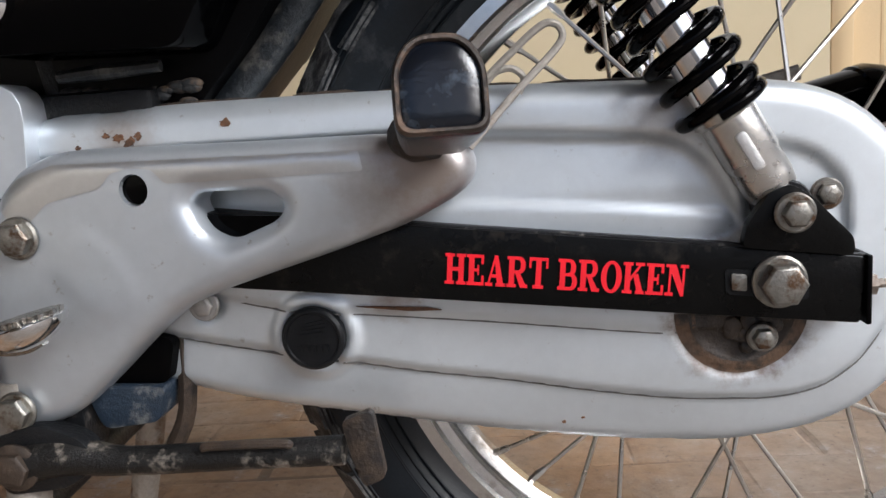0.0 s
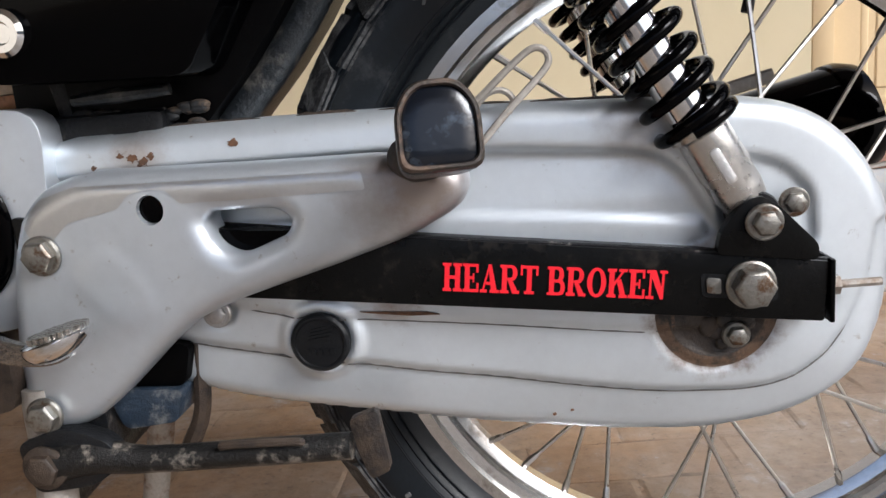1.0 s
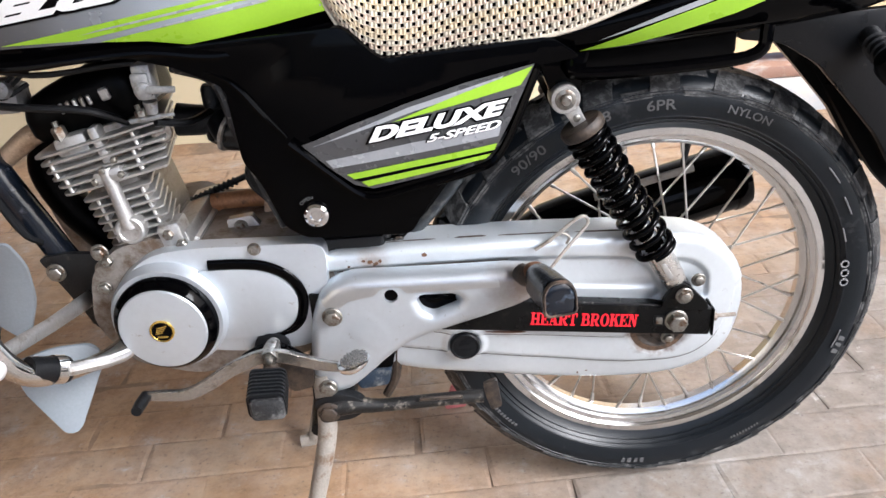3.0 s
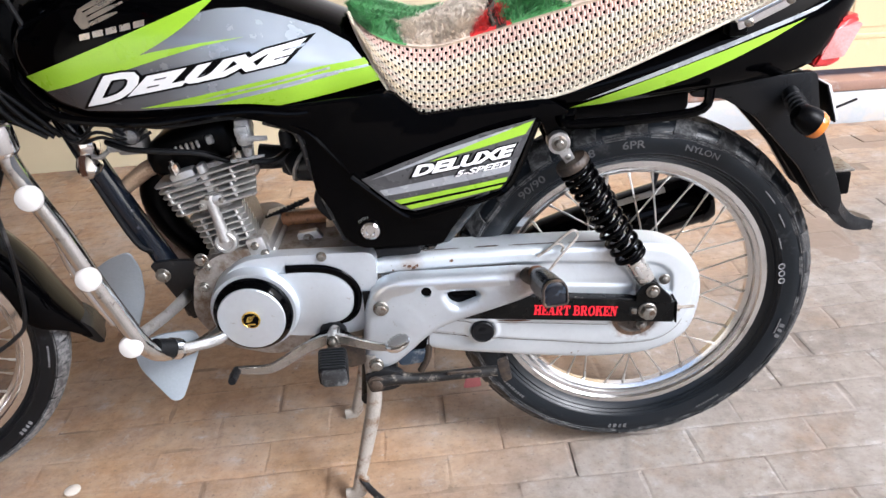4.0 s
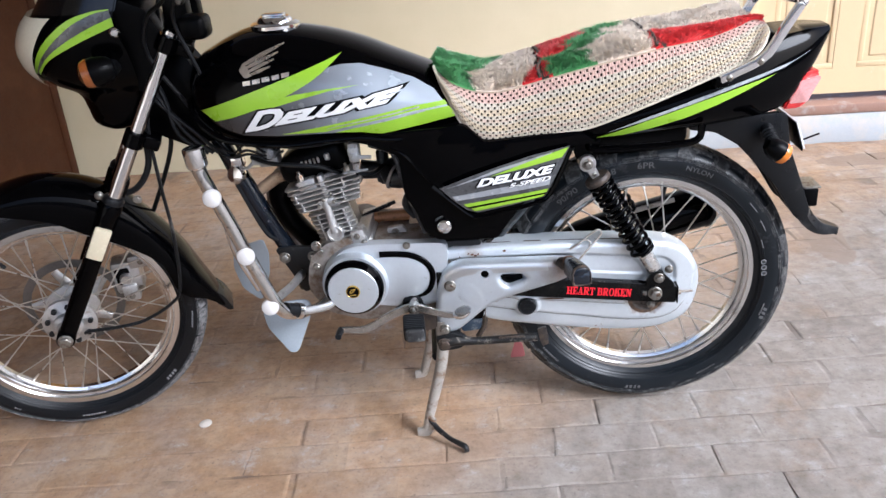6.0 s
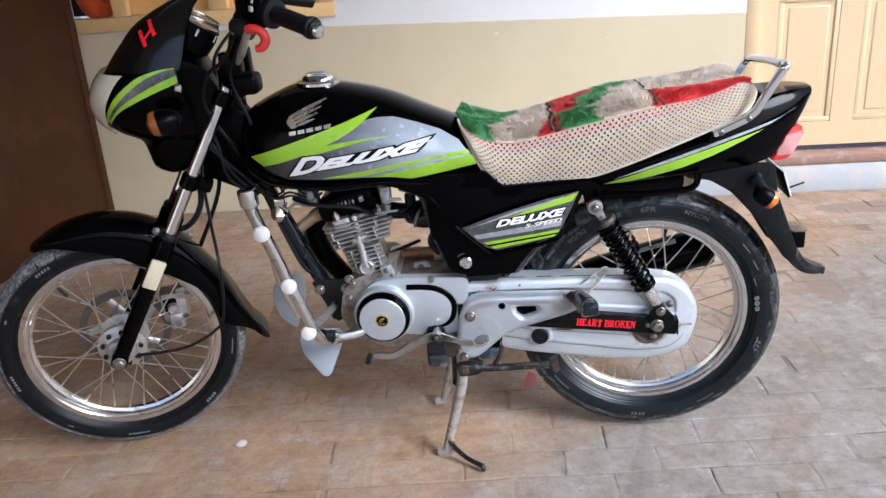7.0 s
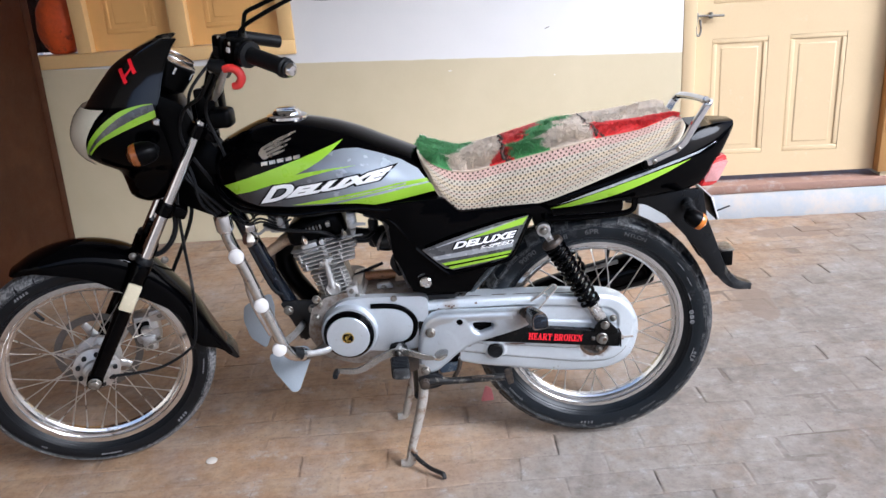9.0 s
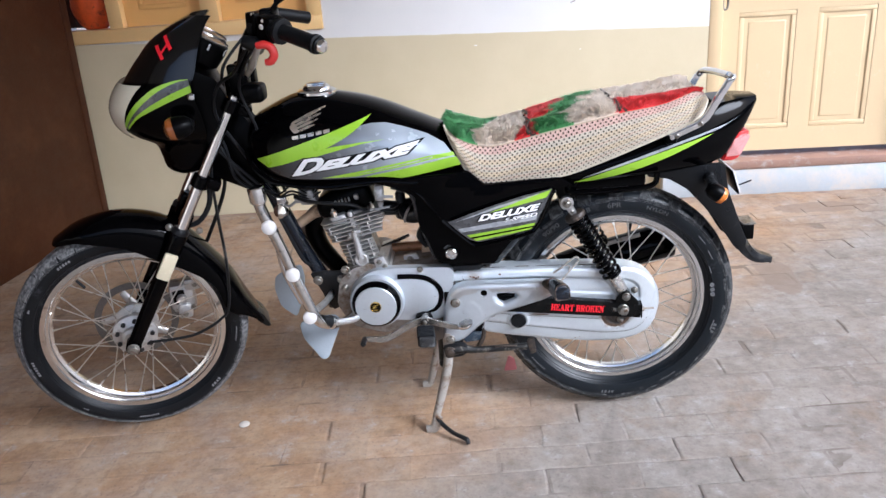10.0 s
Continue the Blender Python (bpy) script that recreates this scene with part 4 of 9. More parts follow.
def fuel_tank():
    rings = []
    for x in np.linspace(TANK[0][0], TANK[-1][0], 56):
        top, bot, w = lerp_rows(TANK, float(x))
        us = [0, 0.06, 0.16, 0.28, 0.4, 0.52, 0.64, 0.75, 0.84, 0.91, 0.955, 0.985]
        left = [(x, -w * tank_half(u), bot + u * (top - bot)) for u in us]
        rings.append(left + [(x, 0, top)] + [(x, -y, z) for x_, y, z in left[::-1]])
    tank = part("fuel_tank", loft(bmesh.new(), rings), "black", bike, "gloss black fuel tank with green and silver stickers", smooth=60)
    d = tank_y
    part("sticker", draped([(-0.742, 0.763), (-0.70, 0.776), (-0.661, 0.792), (-0.635, 0.812), (-0.615, 0.822), (-0.575, 0.826), (-0.542, 0.823), (-0.50, 0.808), (-0.45, 0.788), (-0.412, 0.766), (-0.390, 0.738), (-0.374, 0.716),
                            (-0.44, 0.703), (-0.515, 0.695), (-0.56, 0.703), (-0.62, 0.704), (-0.70, 0.704), (-0.775, 0.708), (-0.81, 0.722), (-0.83, 0.738), (-0.80, 0.75)], d, 0.0012), "silver_fade", tank, "charcoal to silver fading sticker")
    part("sticker", draped(band([(-0.854, 0.757), (-0.765, 0.784), (-0.684, 0.809), (-0.575, 0.843)], [(-0.826, 0.737), (-0.78, 0.747), (-0.72, 0.765), (-0.661, 0.788), (-0.615, 0.812), (-0.575, 0.8425)]), d, 0.0020), "green", tank, "lime-green blade sticker")
    part("sticker", draped([(-0.765, 0.759), (-0.70, 0.776), (-0.662, 0.782), (-0.60, 0.788), (-0.545, 0.790), (-0.60, 0.784), (-0.65, 0.774), (-0.71, 0.760)], d, 0.0016), "green", tank, "thin lime-green streak")
    part("sticker", draped([(-0.70, 0.707), (-0.63, 0.717), (-0.55, 0.729), (-0.461, 0.741), (-0.393, 0.746), (-0.388, 0.738), (-0.46, 0.731), (-0.55, 0.718), (-0.62, 0.707)], d, 0.0016), "green", tank, "lime-green streak")
    part("sticker", draped([(-0.60, 0.704), (-0.54, 0.714), (-0.46, 0.727), (-0.386, 0.735), (-0.373, 0.715), (-0.44, 0.703), (-0.515, 0.694), (-0.555, 0.701)], d, 0.0016), "green", tank, "wide lime-green streak")
    for i, (x0, z0, x1, z1) in enumerate(((-0.62, 0.712, -0.44, 0.737), (-0.56, 0.7105, -0.43, 0.729))):
        part("sticker", draped([(x0, z0), (x1, z1), (x1, z1 + 0.003), (x0 + 0.03, z0 + 0.006)], d, 0.0022), "side_silver", tank, "silver pinstripe")
    # the model name, white on black
    for bold, mat, lift in ((0.0044, "black_satin", 0.0024), (0.0019, "white_vinyl", 0.0032)):
        bm = words("D", 0.048, bold, 0.62, 1.8)
        placed(bm, -0.772, 0.7165, 7.2)
        b2 = words("ELUXE", 0.0265, bold, 0.62, 2.72)
        placed(b2, -0.708, 0.7280, 7.2)
        me = bpy.data.meshes.new("t")
        b2.to_mesh(me)
        b2.free()
        bm.from_mesh(me)
        drape(bm, d, lift, 0.014)
        part("lettering", bm, mat, tank, "slanting model name", smooth=0)
    # wing badge
    for x0, z0, x1, z1, w in ((-0.756, 0.835, -0.680, 0.868, 0.0044), (-0.753, 0.829, -0.689, 0.8555, 0.0040), (-0.748, 0.8235, -0.696, 0.845, 0.0036), (-0.743, 0.8185, -0.703, 0.834, 0.0032)):
        bm = draped(band([(x0, z0 + w), ((x0 + x1) / 2, (z0 + z1) / 2 + w * 1.1), (x1, z1)], [(x0 - 0.003, z0 - w * 0.4), ((x0 + x1) / 2, (z0 + z1) / 2 - w * 0.7), (x1 + 0.001, z1 - 0.002)], 3), d, 0.0026, 0.02)
        part("badge_feather", bm, "badge", tank, "bronze chrome feather of a wing badge", smooth=0)
    part("badge_root", draped(rounded([(-0.763, 0.829), (-0.754, 0.839), (-0.744, 0.832), (-0.741, 0.818), (-0.752, 0.815)], 0.004), d, 0.0022, 0.02), "badge", tank, "bronze chrome root of the wing badge")
    bm = bmesh.new()
    for j in range(5):
        x = -0.757 + j * 0.0185
        b2 = draped([(x, 0.802 + 0.0026 * j), (x + 0.0145, 0.804 + 0.0026 * j), (x + 0.0145, 0.8115 + 0.0026 * j), (x, 0.8095 + 0.0026 * j)], d, 0.0022, 0.02)
        me = bpy.data.meshes.new("t")
        b2.to_mesh(me)
        b2.free()
        bm.from_mesh(me)
    part("badge_bar", bm, "badge", tank, "row of bronze chrome bars under the wing", smooth=0)
    cap = bmesh.new()
    lathe(cap, (-0.713, 0, 0.884), (0.03, 0, 1), [(0.047, 0), (0.047, 0.006), (0.043, 0.0085), (0.034, 0.0095), (0.032, 0.015), (0.028, 0.019), (0.0, 0.020)], 32)
    box(cap, (-0.735, -0.010, 0.902), (-0.691, 0.010, 0.909), 0.003)
    part("fuel_cap", cap, "chrome", tank, "chrome hinged fuel cap")
    # sill under the tank
    part("tank_seam", pipe([(-0.885, -0.07, 0.775), (-0.872, -0.095, 0.742), (-0.84, -0.11, 0.712), (-0.80, -0.12, 0.697), (-0.70, -0.13, 0.687), (-0.62, -0.13, 0.691), (-0.555, -0.127, 0.692), (-0.49, -0.12, 0.682), (-0.42, -0.11, 0.69), (-0.365, -0.10, 0.699)], 0.006, 8, 4, 0.6), "black", tank)
    return tank


fuel_tank()


# side covers, seat base and tail
def side_y(x, z):
    return -0.128 - 0.016 * max(0.0, 1 - ((x + 0.30) / 0.17) ** 2) * max(0.0, 1 - abs(z - 0.59) / 0.12)


def side_cover():
    low = part("side_cover", sheet(rounded([(-0.60, 0.69), (-0.36, 0.70), (-0.325, 0.665), (-0.15, 0.675), (-0.118, 0.652), (-0.172, 0.645), (-0.190, 0.588), (-0.226, 0.549), (-0.256, 0.540), (-0.278, 0.516), (-0.310, 0.467), (-0.428, 0.471), (-0.450, 0.486), (-0.468, 0.540), (-0.484, 0.566), (-0.486, 0.61), (-0.488, 0.648), (-0.535, 0.672)], 0.009),
                                   -0.122, 0.122, bevel=0.006), "black", bike, "gloss black side cover with silver and green stickers")
    panel = [(-0.415, 0.584), (-0.36, 0.604), (-0.301, 0.622), (-0.24, 0.638), (-0.168, 0.651), (-0.19, 0.605), (-0.212, 0.565), (-0.24, 0.551), (-0.29, 0.540), (-0.345, 0.530), (-0.365, 0.536), (-0.39, 0.558)]
    part("bulge", draped(panel, side_y, 0.0, 0.02), "side_grey", low, "charcoal sticker panel")
    st = lambda pts, mat, lift, lab: part("sticker", draped(pts, side_y, lift, 0.02), mat, low, lab)
    st([(-0.392, 0.566), (-0.30, 0.581), (-0.205, 0.592), (-0.208, 0.580), (-0.30, 0.568), (-0.385, 0.557)], "side_silver", 0.0012, "silver stripe")
    st([(-0.405, 0.582), (-0.30, 0.618), (-0.20, 0.642), (-0.205, 0.636), (-0.30, 0.612)], "side_silver", 0.001, "thin silver edge")
    st([(-0.372, 0.549), (-0.30, 0.560), (-0.21, 0.572), (-0.213, 0.565), (-0.30, 0.553), (-0.364, 0.543)], "green", 0.0014, "lime-green stripe")
    st([(-0.357, 0.5395), (-0.30, 0.549), (-0.2165, 0.5615), (-0.222, 0.556), (-0.30, 0.5425), (-0.350, 0.5335)], "green", 0.0014, "lime-green stripe")
    st([(-0.366, 0.5425), (-0.30, 0.5527), (-0.214, 0.5647), (-0.2155, 0.5617), (-0.30, 0.5495), (-0.358, 0.5400)], "black", 0.0018, "black line")
    st([(-0.318, 0.604), (-0.25, 0.626), (-0.17, 0.649), (-0.183, 0.631), (-0.25, 0.617)], "green", 0.0014, "lime-green wedge")
    for bold, mat, lift in ((0.0024, "black", 0.0022), (0.0010, "white_vinyl", 0.003)):
        bm = words("DELUXE", 0.0195, bold, 0.4, 1.95)
        placed(bm, -0.344, 0.5855, 7.5)
        b2 = words("5-SPEED", 0.0115, bold * 0.42, 0.4, 1.9)
        placed(b2, -0.284, 0.5805, 7.0)
        me = bpy.data.meshes.new("t")
        b2.to_mesh(me)
        b2.free()
        bm.from_mesh(me)
        drape(bm, side_y, lift, 0.02)
        part("lettering", bm, mat, low, "slanting model name", smooth=0)
    part("panel_rim", pipe([(-0.43, -0.128, 0.585), (-0.39, -0.130, 0.548), (-0.362, -0.132, 0.524), (-0.34, -0.134, 0.519), (-0.29, -0.136, 0.530), (-0.24, -0.134, 0.541), (-0.205, -0.132, 0.560), (-0.165, -0.128, 0.645)], 0.0045, 8, 4), "black", low)
    part("fold", pipe([(-0.52, -0.119, 0.672), (-0.48, -0.1225, 0.652), (-0.452, -0.1235, 0.615), (-0.432, -0.1235, 0.590)], [0.001, 0.003, 0.003, 0.001], 8, 4), "black", low)
    part("frame_edge", pipe([(-0.545, -0.10, 0.668), (-0.50, -0.112, 0.652), (-0.487, -0.114, 0.60), (-0.472, -0.114, 0.545), (-0.452, -0.114, 0.485)], 0.0055, 8, 5), "chipped", low, "chipped black frame edge")
    lock = bmesh.new()
    lathe(lock, (-0.413, -0.122, 0.499), (0, -1, 0), [(0.0136, 0), (0.0136, 0.004), (0.0108, 0.006), (0.0068, 0.006), (0.0055, 0.004), (0, 0.004)], 28)
    part("lock", lock, "chrome", low, "round chrome key lock")
    b = words("OPEN", 0.006, 0.0)
    around(b, (-0.413, 0, 0.499), 0.019, -0.1236, 2.45)
    part("lettering", b, "tyre_print", low, "small OPEN mark by the lock", smooth=0)
    return low


side_cover()


def tail():
    # rows: x, top z, bottom z, half width
    rows = [(-0.16, 0.690, 0.648, 0.112), (-0.08, 0.712, 0.650, 0.117), (0.0, 0.738, 0.655, 0.118), (0.08, 0.764, 0.660, 0.114), (0.15, 0.790, 0.666, 0.104), (0.20, 0.806, 0.672, 0.092), (0.245, 0.812, 0.690, 0.076), (0.285, 0.8145, 0.745, 0.055), (0.315, 0.814, 0.795, 0.028)]

    def ty(x, z):
        top, bot, w = lerp_rows(rows, max(rows[0][0], min(rows[-1][0], x)))
        u = max(0.0, min(1.0, (z - bot) / (top - bot)))
        return -w * (0.86 + 0.14 * math.sin(math.pi * u) - 0.22 * max(0, u - 0.62))
    rings = []
    for x in np.linspace(-0.16, 0.315, 40):
        top, bot, w = lerp_rows(rows, float(x))
        zs = [bot + (top - bot) * u for u in (0, 0.08, 0.25, 0.45, 0.62, 0.8, 0.94, 1.0)]
        left = [(x, ty(x, z) * (0.93 if i in (0, 7) else 1), z) for i, z in enumerate(zs)]
        rings.append(left + [(a, -b, c) for a, b, c in left[::-1]])
    body = part("tail_cowl", loft(bmesh.new(), rings), "black", bike, "pointed gloss black tail cowl with a green stripe", smooth=45)
    part("sticker", draped([(-0.118, 0.654), (-0.03, 0.683), (0.06, 0.710), (0.14, 0.732), (0.205, 0.748), (0.15, 0.724), (0.10, 0.704), (0.04, 0.683), (-0.02, 0.667), (-0.07, 0.657)], ty, 0.0012, 0.02), "green", body, "lime-green sickle sticker")
    part("sticker", draped([(-0.10, 0.665), (-0.03, 0.690), (0.06, 0.718), (0.14, 0.741), (0.24, 0.767), (0.275, 0.782), (0.22, 0.757), (0.14, 0.735), (0.06, 0.7115), (-0.03, 0.6845)], ty, 0.0016, 0.02), "side_silver", body, "silver edge stripe")
    lamp = bmesh.new()
    loft(lamp, [[(0.262, s * 0.066, 0.736) for s in (-1, 1)] + [(0.232, s * 0.066, 0.672) for s in (1, -1)],
                [(0.290, s * 0.058, 0.742) for s in (-1, 1)] + [(0.262, s * 0.058, 0.670) for s in (1, -1)],
                [(0.301, s * 0.046, 0.733) for s in (-1, 1)] + [(0.278, s * 0.046, 0.672) for s in (1, -1)]])
    bmesh.ops.bevel(lamp, geom=lamp.edges[:], offset=0.004, segments=2, affect="EDGES", clamp_overlap=True)
    tl = part("tail_lamp", lamp, "red_lens", bike, "red tail lamp with clear side lenses")
    part("side_lens", sheet(rounded([(0.246, 0.722), (0.293, 0.730), (0.272, 0.684), (0.240, 0.682)], 0.004), -0.0645, -0.05, bevel=0.002), "pink_lens", tl, "pinkish clear lens", m=Matrix.Translation((0.003, 0, 0)))
    # grab rail: flat chromed bar with two screws and a loop behind the seat
    rail = bmesh.new()
    plate(rail, rounded([(0.097, 0.747), (0.158, 0.773), (0.180, 0.790), (0.203, 0.830), (0.228, 0.872), (0.216, 0.879), (0.192, 0.840), (0.170, 0.802), (0.154, 0.787), (0.094, 0.761)], 0.005), -0.136, -0.126, bevel=0.003)
    plate(rail, rounded([(0.105, 0.747), (0.160, 0.772), (0.178, 0.786), (0.197, 0.810), (0.217, 0.845), (0.205, 0.852), (0.186, 0.820), (0.168, 0.795), (0.156, 0.786), (0.102, 0.761)], 0.004), 0.092, 0.102, bevel=0.0)
    tube(rail, [(0.222, -0.131, 0.874), (0.228, -0.118, 0.879), (0.226, -0.02, 0.872), (0.223, 0.085, 0.860), (0.212, 0.098, 0.846)], 0.0080, 10, 4)
    gr = part("grab_rail", rail, "chrome", bike, "chromed flat grab rail with a worn cross tube")
    part("cross_tube", pipe([(0.2265, -0.105, 0.8785), (0.2255, -0.01, 0.871), (0.2238, 0.075, 0.861)], 0.0086, 12), "worn_chrome", gr)
    for x, z in ((0.110, 0.757), (0.161, 0.782)):
        part("screw", turned((x, -0.136, z), (0, -1, 0), [(0.006, 0), (0.0055, 0.003), (0.003, 0.0042), (0.0024, 0.0028), (0, 0.0028)], 14), "steel", gr)
    part("rail_bracket", block((0.088, -0.13, 0.738), (0.112, -0.10, 0.758), 0.004), "black_satin", gr)
    return body


tail()


def rear_mudguard():
    bm = bmesh.new()
    # curved shield seen from the side, with rounded cheeks
    path = [(0.195, 0.665), (0.222, 0.635), (0.243, 0.595), (0.262, 0.558), (0.292, 0.498), (0.318, 0.447), (0.345, 0.413), (0.388, 0.393)]
    line = smooth_line([(x, 0, z) for x, z in path], 6)
    rings = []
    for i, p in enumerate(line):
        d = (line[min(i + 1, len(line) - 1)] - line[max(i - 1, 0)]).normalized()
        n = Vector((d.z, 0, -d.x))
        if n.x < 0:
            n = -n
        k = i / (len(line) - 1)
        w, depth = 0.062 - 0.046 * k ** 2.5, 0.050 * (1 - k) ** 0.6 + 0.004
        rings.append([p + n * 0.004 + Vector((0, -w * 0.6, 0)), p + Vector((0, -w, 0)) - n * 0.01, p - n * depth + Vector((0, -w, 0)), p - n * (depth - 0.002) + Vector((0, -w + 0.004, 0)),
                      p - n * 0.012 + Vector((0, -w + 0.005, 0)), p - n * 0.002 + Vector((0, -w * 0.6, 0)), p - n * 0.002 + Vector((0, w * 0.6, 0)), p - n * 0.012 + Vector((0, w - 0.005, 0)),
                      p - n * (depth - 0.002) + Vector((0, w - 0.004, 0)), p - n * depth + Vector((0, w, 0)), p - n * 0.01 + Vector((0, w, 0)), p + n * 0.004 + Vector((0, w * 0.6, 0))])
    loft(bm, rings)
    mg = part("rear_mudguard", bm, "grey_plastic", bike, "dusty black plastic rear mudguard with a flicked tip", smooth=40)
    cheek = rounded([(0.06, 0.662), (0.24, 0.668), (0.252, 0.60), (0.285, 0.515), (0.303, 0.465), (0.297, 0.437), (0.275, 0.452), (0.232, 0.522), (0.19, 0.570), (0.154, 0.610), (0.109, 0.638), (0.06, 0.645)], 0.010, 3)
    for y0, y1 in ((-0.068, -0.056), (0.056, 0.068)):
        part("cheek", sheet(cheek, y0, y1, bevel=0.004 if y0 < 0 else 0.0), "grey_plastic", mg)
    refl = block((0.300, -0.028, 0.455), (0.333, 0.028, 0.494), 0.004, m=None)
    part("reflector", refl, "black_satin", mg, "small block reflector on its bracket")
    part("reflector_edge", block((0.303, -0.029, 0.4945), (0.336, 0.029, 0.4985), 0.001), "steel", mg)
    # number plate bracket and plate edge
    pl = bmesh.new()
    box(pl, (-0.002, -0.057, -0.028), (0.002, 0.057, 0.028), 0.001, 2, pose(0.274, 0, 0.616, 0, -18, 0))
    part("number_plate", pl, "white_vinyl", mg, "plain plate seen from its edge")
    bk = bmesh.new()
    box(bk, (-0.006, -0.058, -0.030), (-0.0025, 0.058, 0.030), 0.001, 2, pose(0.274, 0, 0.616, 0, -18, 0))
    part("plate_bracket", bk, "black_satin", mg)
    part("plate_rod", pipe([(0.277, -0.055, 0.607), (0.308, -0.055, 0.618)], 0.0020, 6), "rubber", mg)
    for s in (-1, 1):
        c, ax = (0.206, s * 0.132, 0.617), (0.75, 0, -0.5)
        bm = turned(c, ax, [(0.0, -0.026), (0.010, -0.0245), (0.0165, -0.017), (0.020, -0.003), (0.020, 0.007)], 24)
        ind = part("rear_indicator", bm, "black_satin", bike, "black rear indicator with an amber lens")
        part("lens", turned(c, ax, [(0.020, 0.007), (0.0205, 0.010), (0.0185, 0.018), (0.010, 0.024), (0.0, 0.0255)], 24), "amber", ind, "amber lens")
        part("stem", pipe([(0.205, s * 0.055, 0.64), (0.204, s * 0.085, 0.632), (0.205, s * 0.118, 0.622)], [0.014, 0.011, 0.013], 12, 3), "rubber", ind)
        for k in range(4):
            part("rib", turned((0.2042, s * (0.082 + 0.009 * k), 0.632 - 0.0028 * k), (0.02, s, -0.25), [(0.0115, -0.0018), (0.0145, 0), (0.0115, 0.0018)], 16), "rubber", ind)
    return mg


rear_mudguard()

# black inner fender over the front of the rear tyre
arch = bmesh.new()
loft(arch, [[arc_point(RC, r, a, y) for r, y in ((0.318, -0.066), (0.326, -0.05), (0.329, 0.0), (0.326, 0.05), (0.318, 0.066), (0.314, 0.064), (0.322, 0.048), (0.325, 0.0), (0.322, -0.048), (0.314, -0.064))] for a in np.linspace(radians(85), radians(116), 10)])
part("inner_fender", arch, "black_satin", bike, "black plastic inner fender", smooth=40)

# frame tubes, rear loop
loop = part("rear_frame", pipe([(-0.13, -0.10, 0.645), (-0.118, -0.112, 0.632), (0.0, -0.115, 0.633), (0.065, -0.113, 0.640), (0.075, -0.110, 0.668)], 0.007, 10, 4), "black", bike, "black rear frame loop")
part("seat_tray", block((-0.40, -0.088, 0.628), (0.055, 0.088, 0.70), 0.010), "black_satin", loop, "black tray under the seat")
part("gusset", sheet(rounded([(-0.165, 0.66), (-0.105, 0.655), (-0.115, 0.615), (-0.118, 0.595), (-0.142, 0.590), (-0.148, 0.61)], 0.006), -0.098, -0.078, bevel=0.003), "black", loop)
part("tube", pipe([(-0.50, 0, 0.70), (-0.15, -0.02, 0.66), (0.1, 0, 0.66)], 0.018, 12), "black", loop)
part("tube", pipe([(-0.46, -0.070, 0.66), (-0.44, -0.060, 0.56), (-0.415, -0.055, 0.44), (-0.42, -0.060, 0.30)], 0.016, 12, 4), "greasy", loop)
part("tube", pipe([(-0.46, 0.070, 0.66), (-0.44, 0.060, 0.56), (-0.415, 0.055, 0.44), (-0.42, 0.060, 0.30)], 0.016, 12, 4), "greasy", loop)
part("tube", pipe([(-0.340, -0.045, 0.405), (-0.312, -0.045, 0.439), (-0.281, -0.045, 0.471), (-0.252, -0.046, 0.507), (-0.20, -0.05, 0.58), (-0.15, -0.06, 0.64)], 0.0115, 14, 4), "muddy_tube", loop, "scuffed frame tube caked with dried mud")
part("crossplate", block((-0.44, -0.085, 0.425), (-0.345, 0.085, 0.450), 0.006), "greasy", loop, "greasy black cross plate")
part("backbone", pipe([(-0.92, 0, 0.83), (-0.75, 0, 0.76), (-0.5, 0, 0.70)], 0.022, 12), "black", loop)
box_side = rounded([(-0.45, 0.40), (-0.352, 0.40), (-0.324, 0.437), (-0.292, 0.470), (-0.264, 0.505), (-0.214, 0.58), (-0.17, 0.66), (-0.45, 0.66)], 0.006, 3)
part("battery_box", sheet(box_side, -0.070, 0.070, bevel=0.006), "black_satin", loop, "black battery box")
part("flange", pipe([(-0.402, -0.084, 0.4590), (-0.372, -0.086, 0.4600), (-0.338, -0.084, 0.4610)], [0.0035, 0.0050, 0.0035], 10, 2), "muddy_tube", loop, "grimy bracket lip")
lumps = bmesh.new()
rnd = random.Random(11)
for k in range(70):
    x, z = rnd.uniform(-0.405, -0.325), rnd.uniform(0.430, 0.450)
    for v in bmesh.ops.create_icosphere(lumps, subdivisions=2, radius=rnd.uniform(0.0015, 0.0052))["verts"]:
        v.co = Vector((v.co.x * 1.7 + x, v.co.y * 0.8 - 0.074, v.co.z * 0.8 + z))
part("dried_mud", lumps, "mud_grease", loop, "blue-grey grease and dried mud", smooth=60)


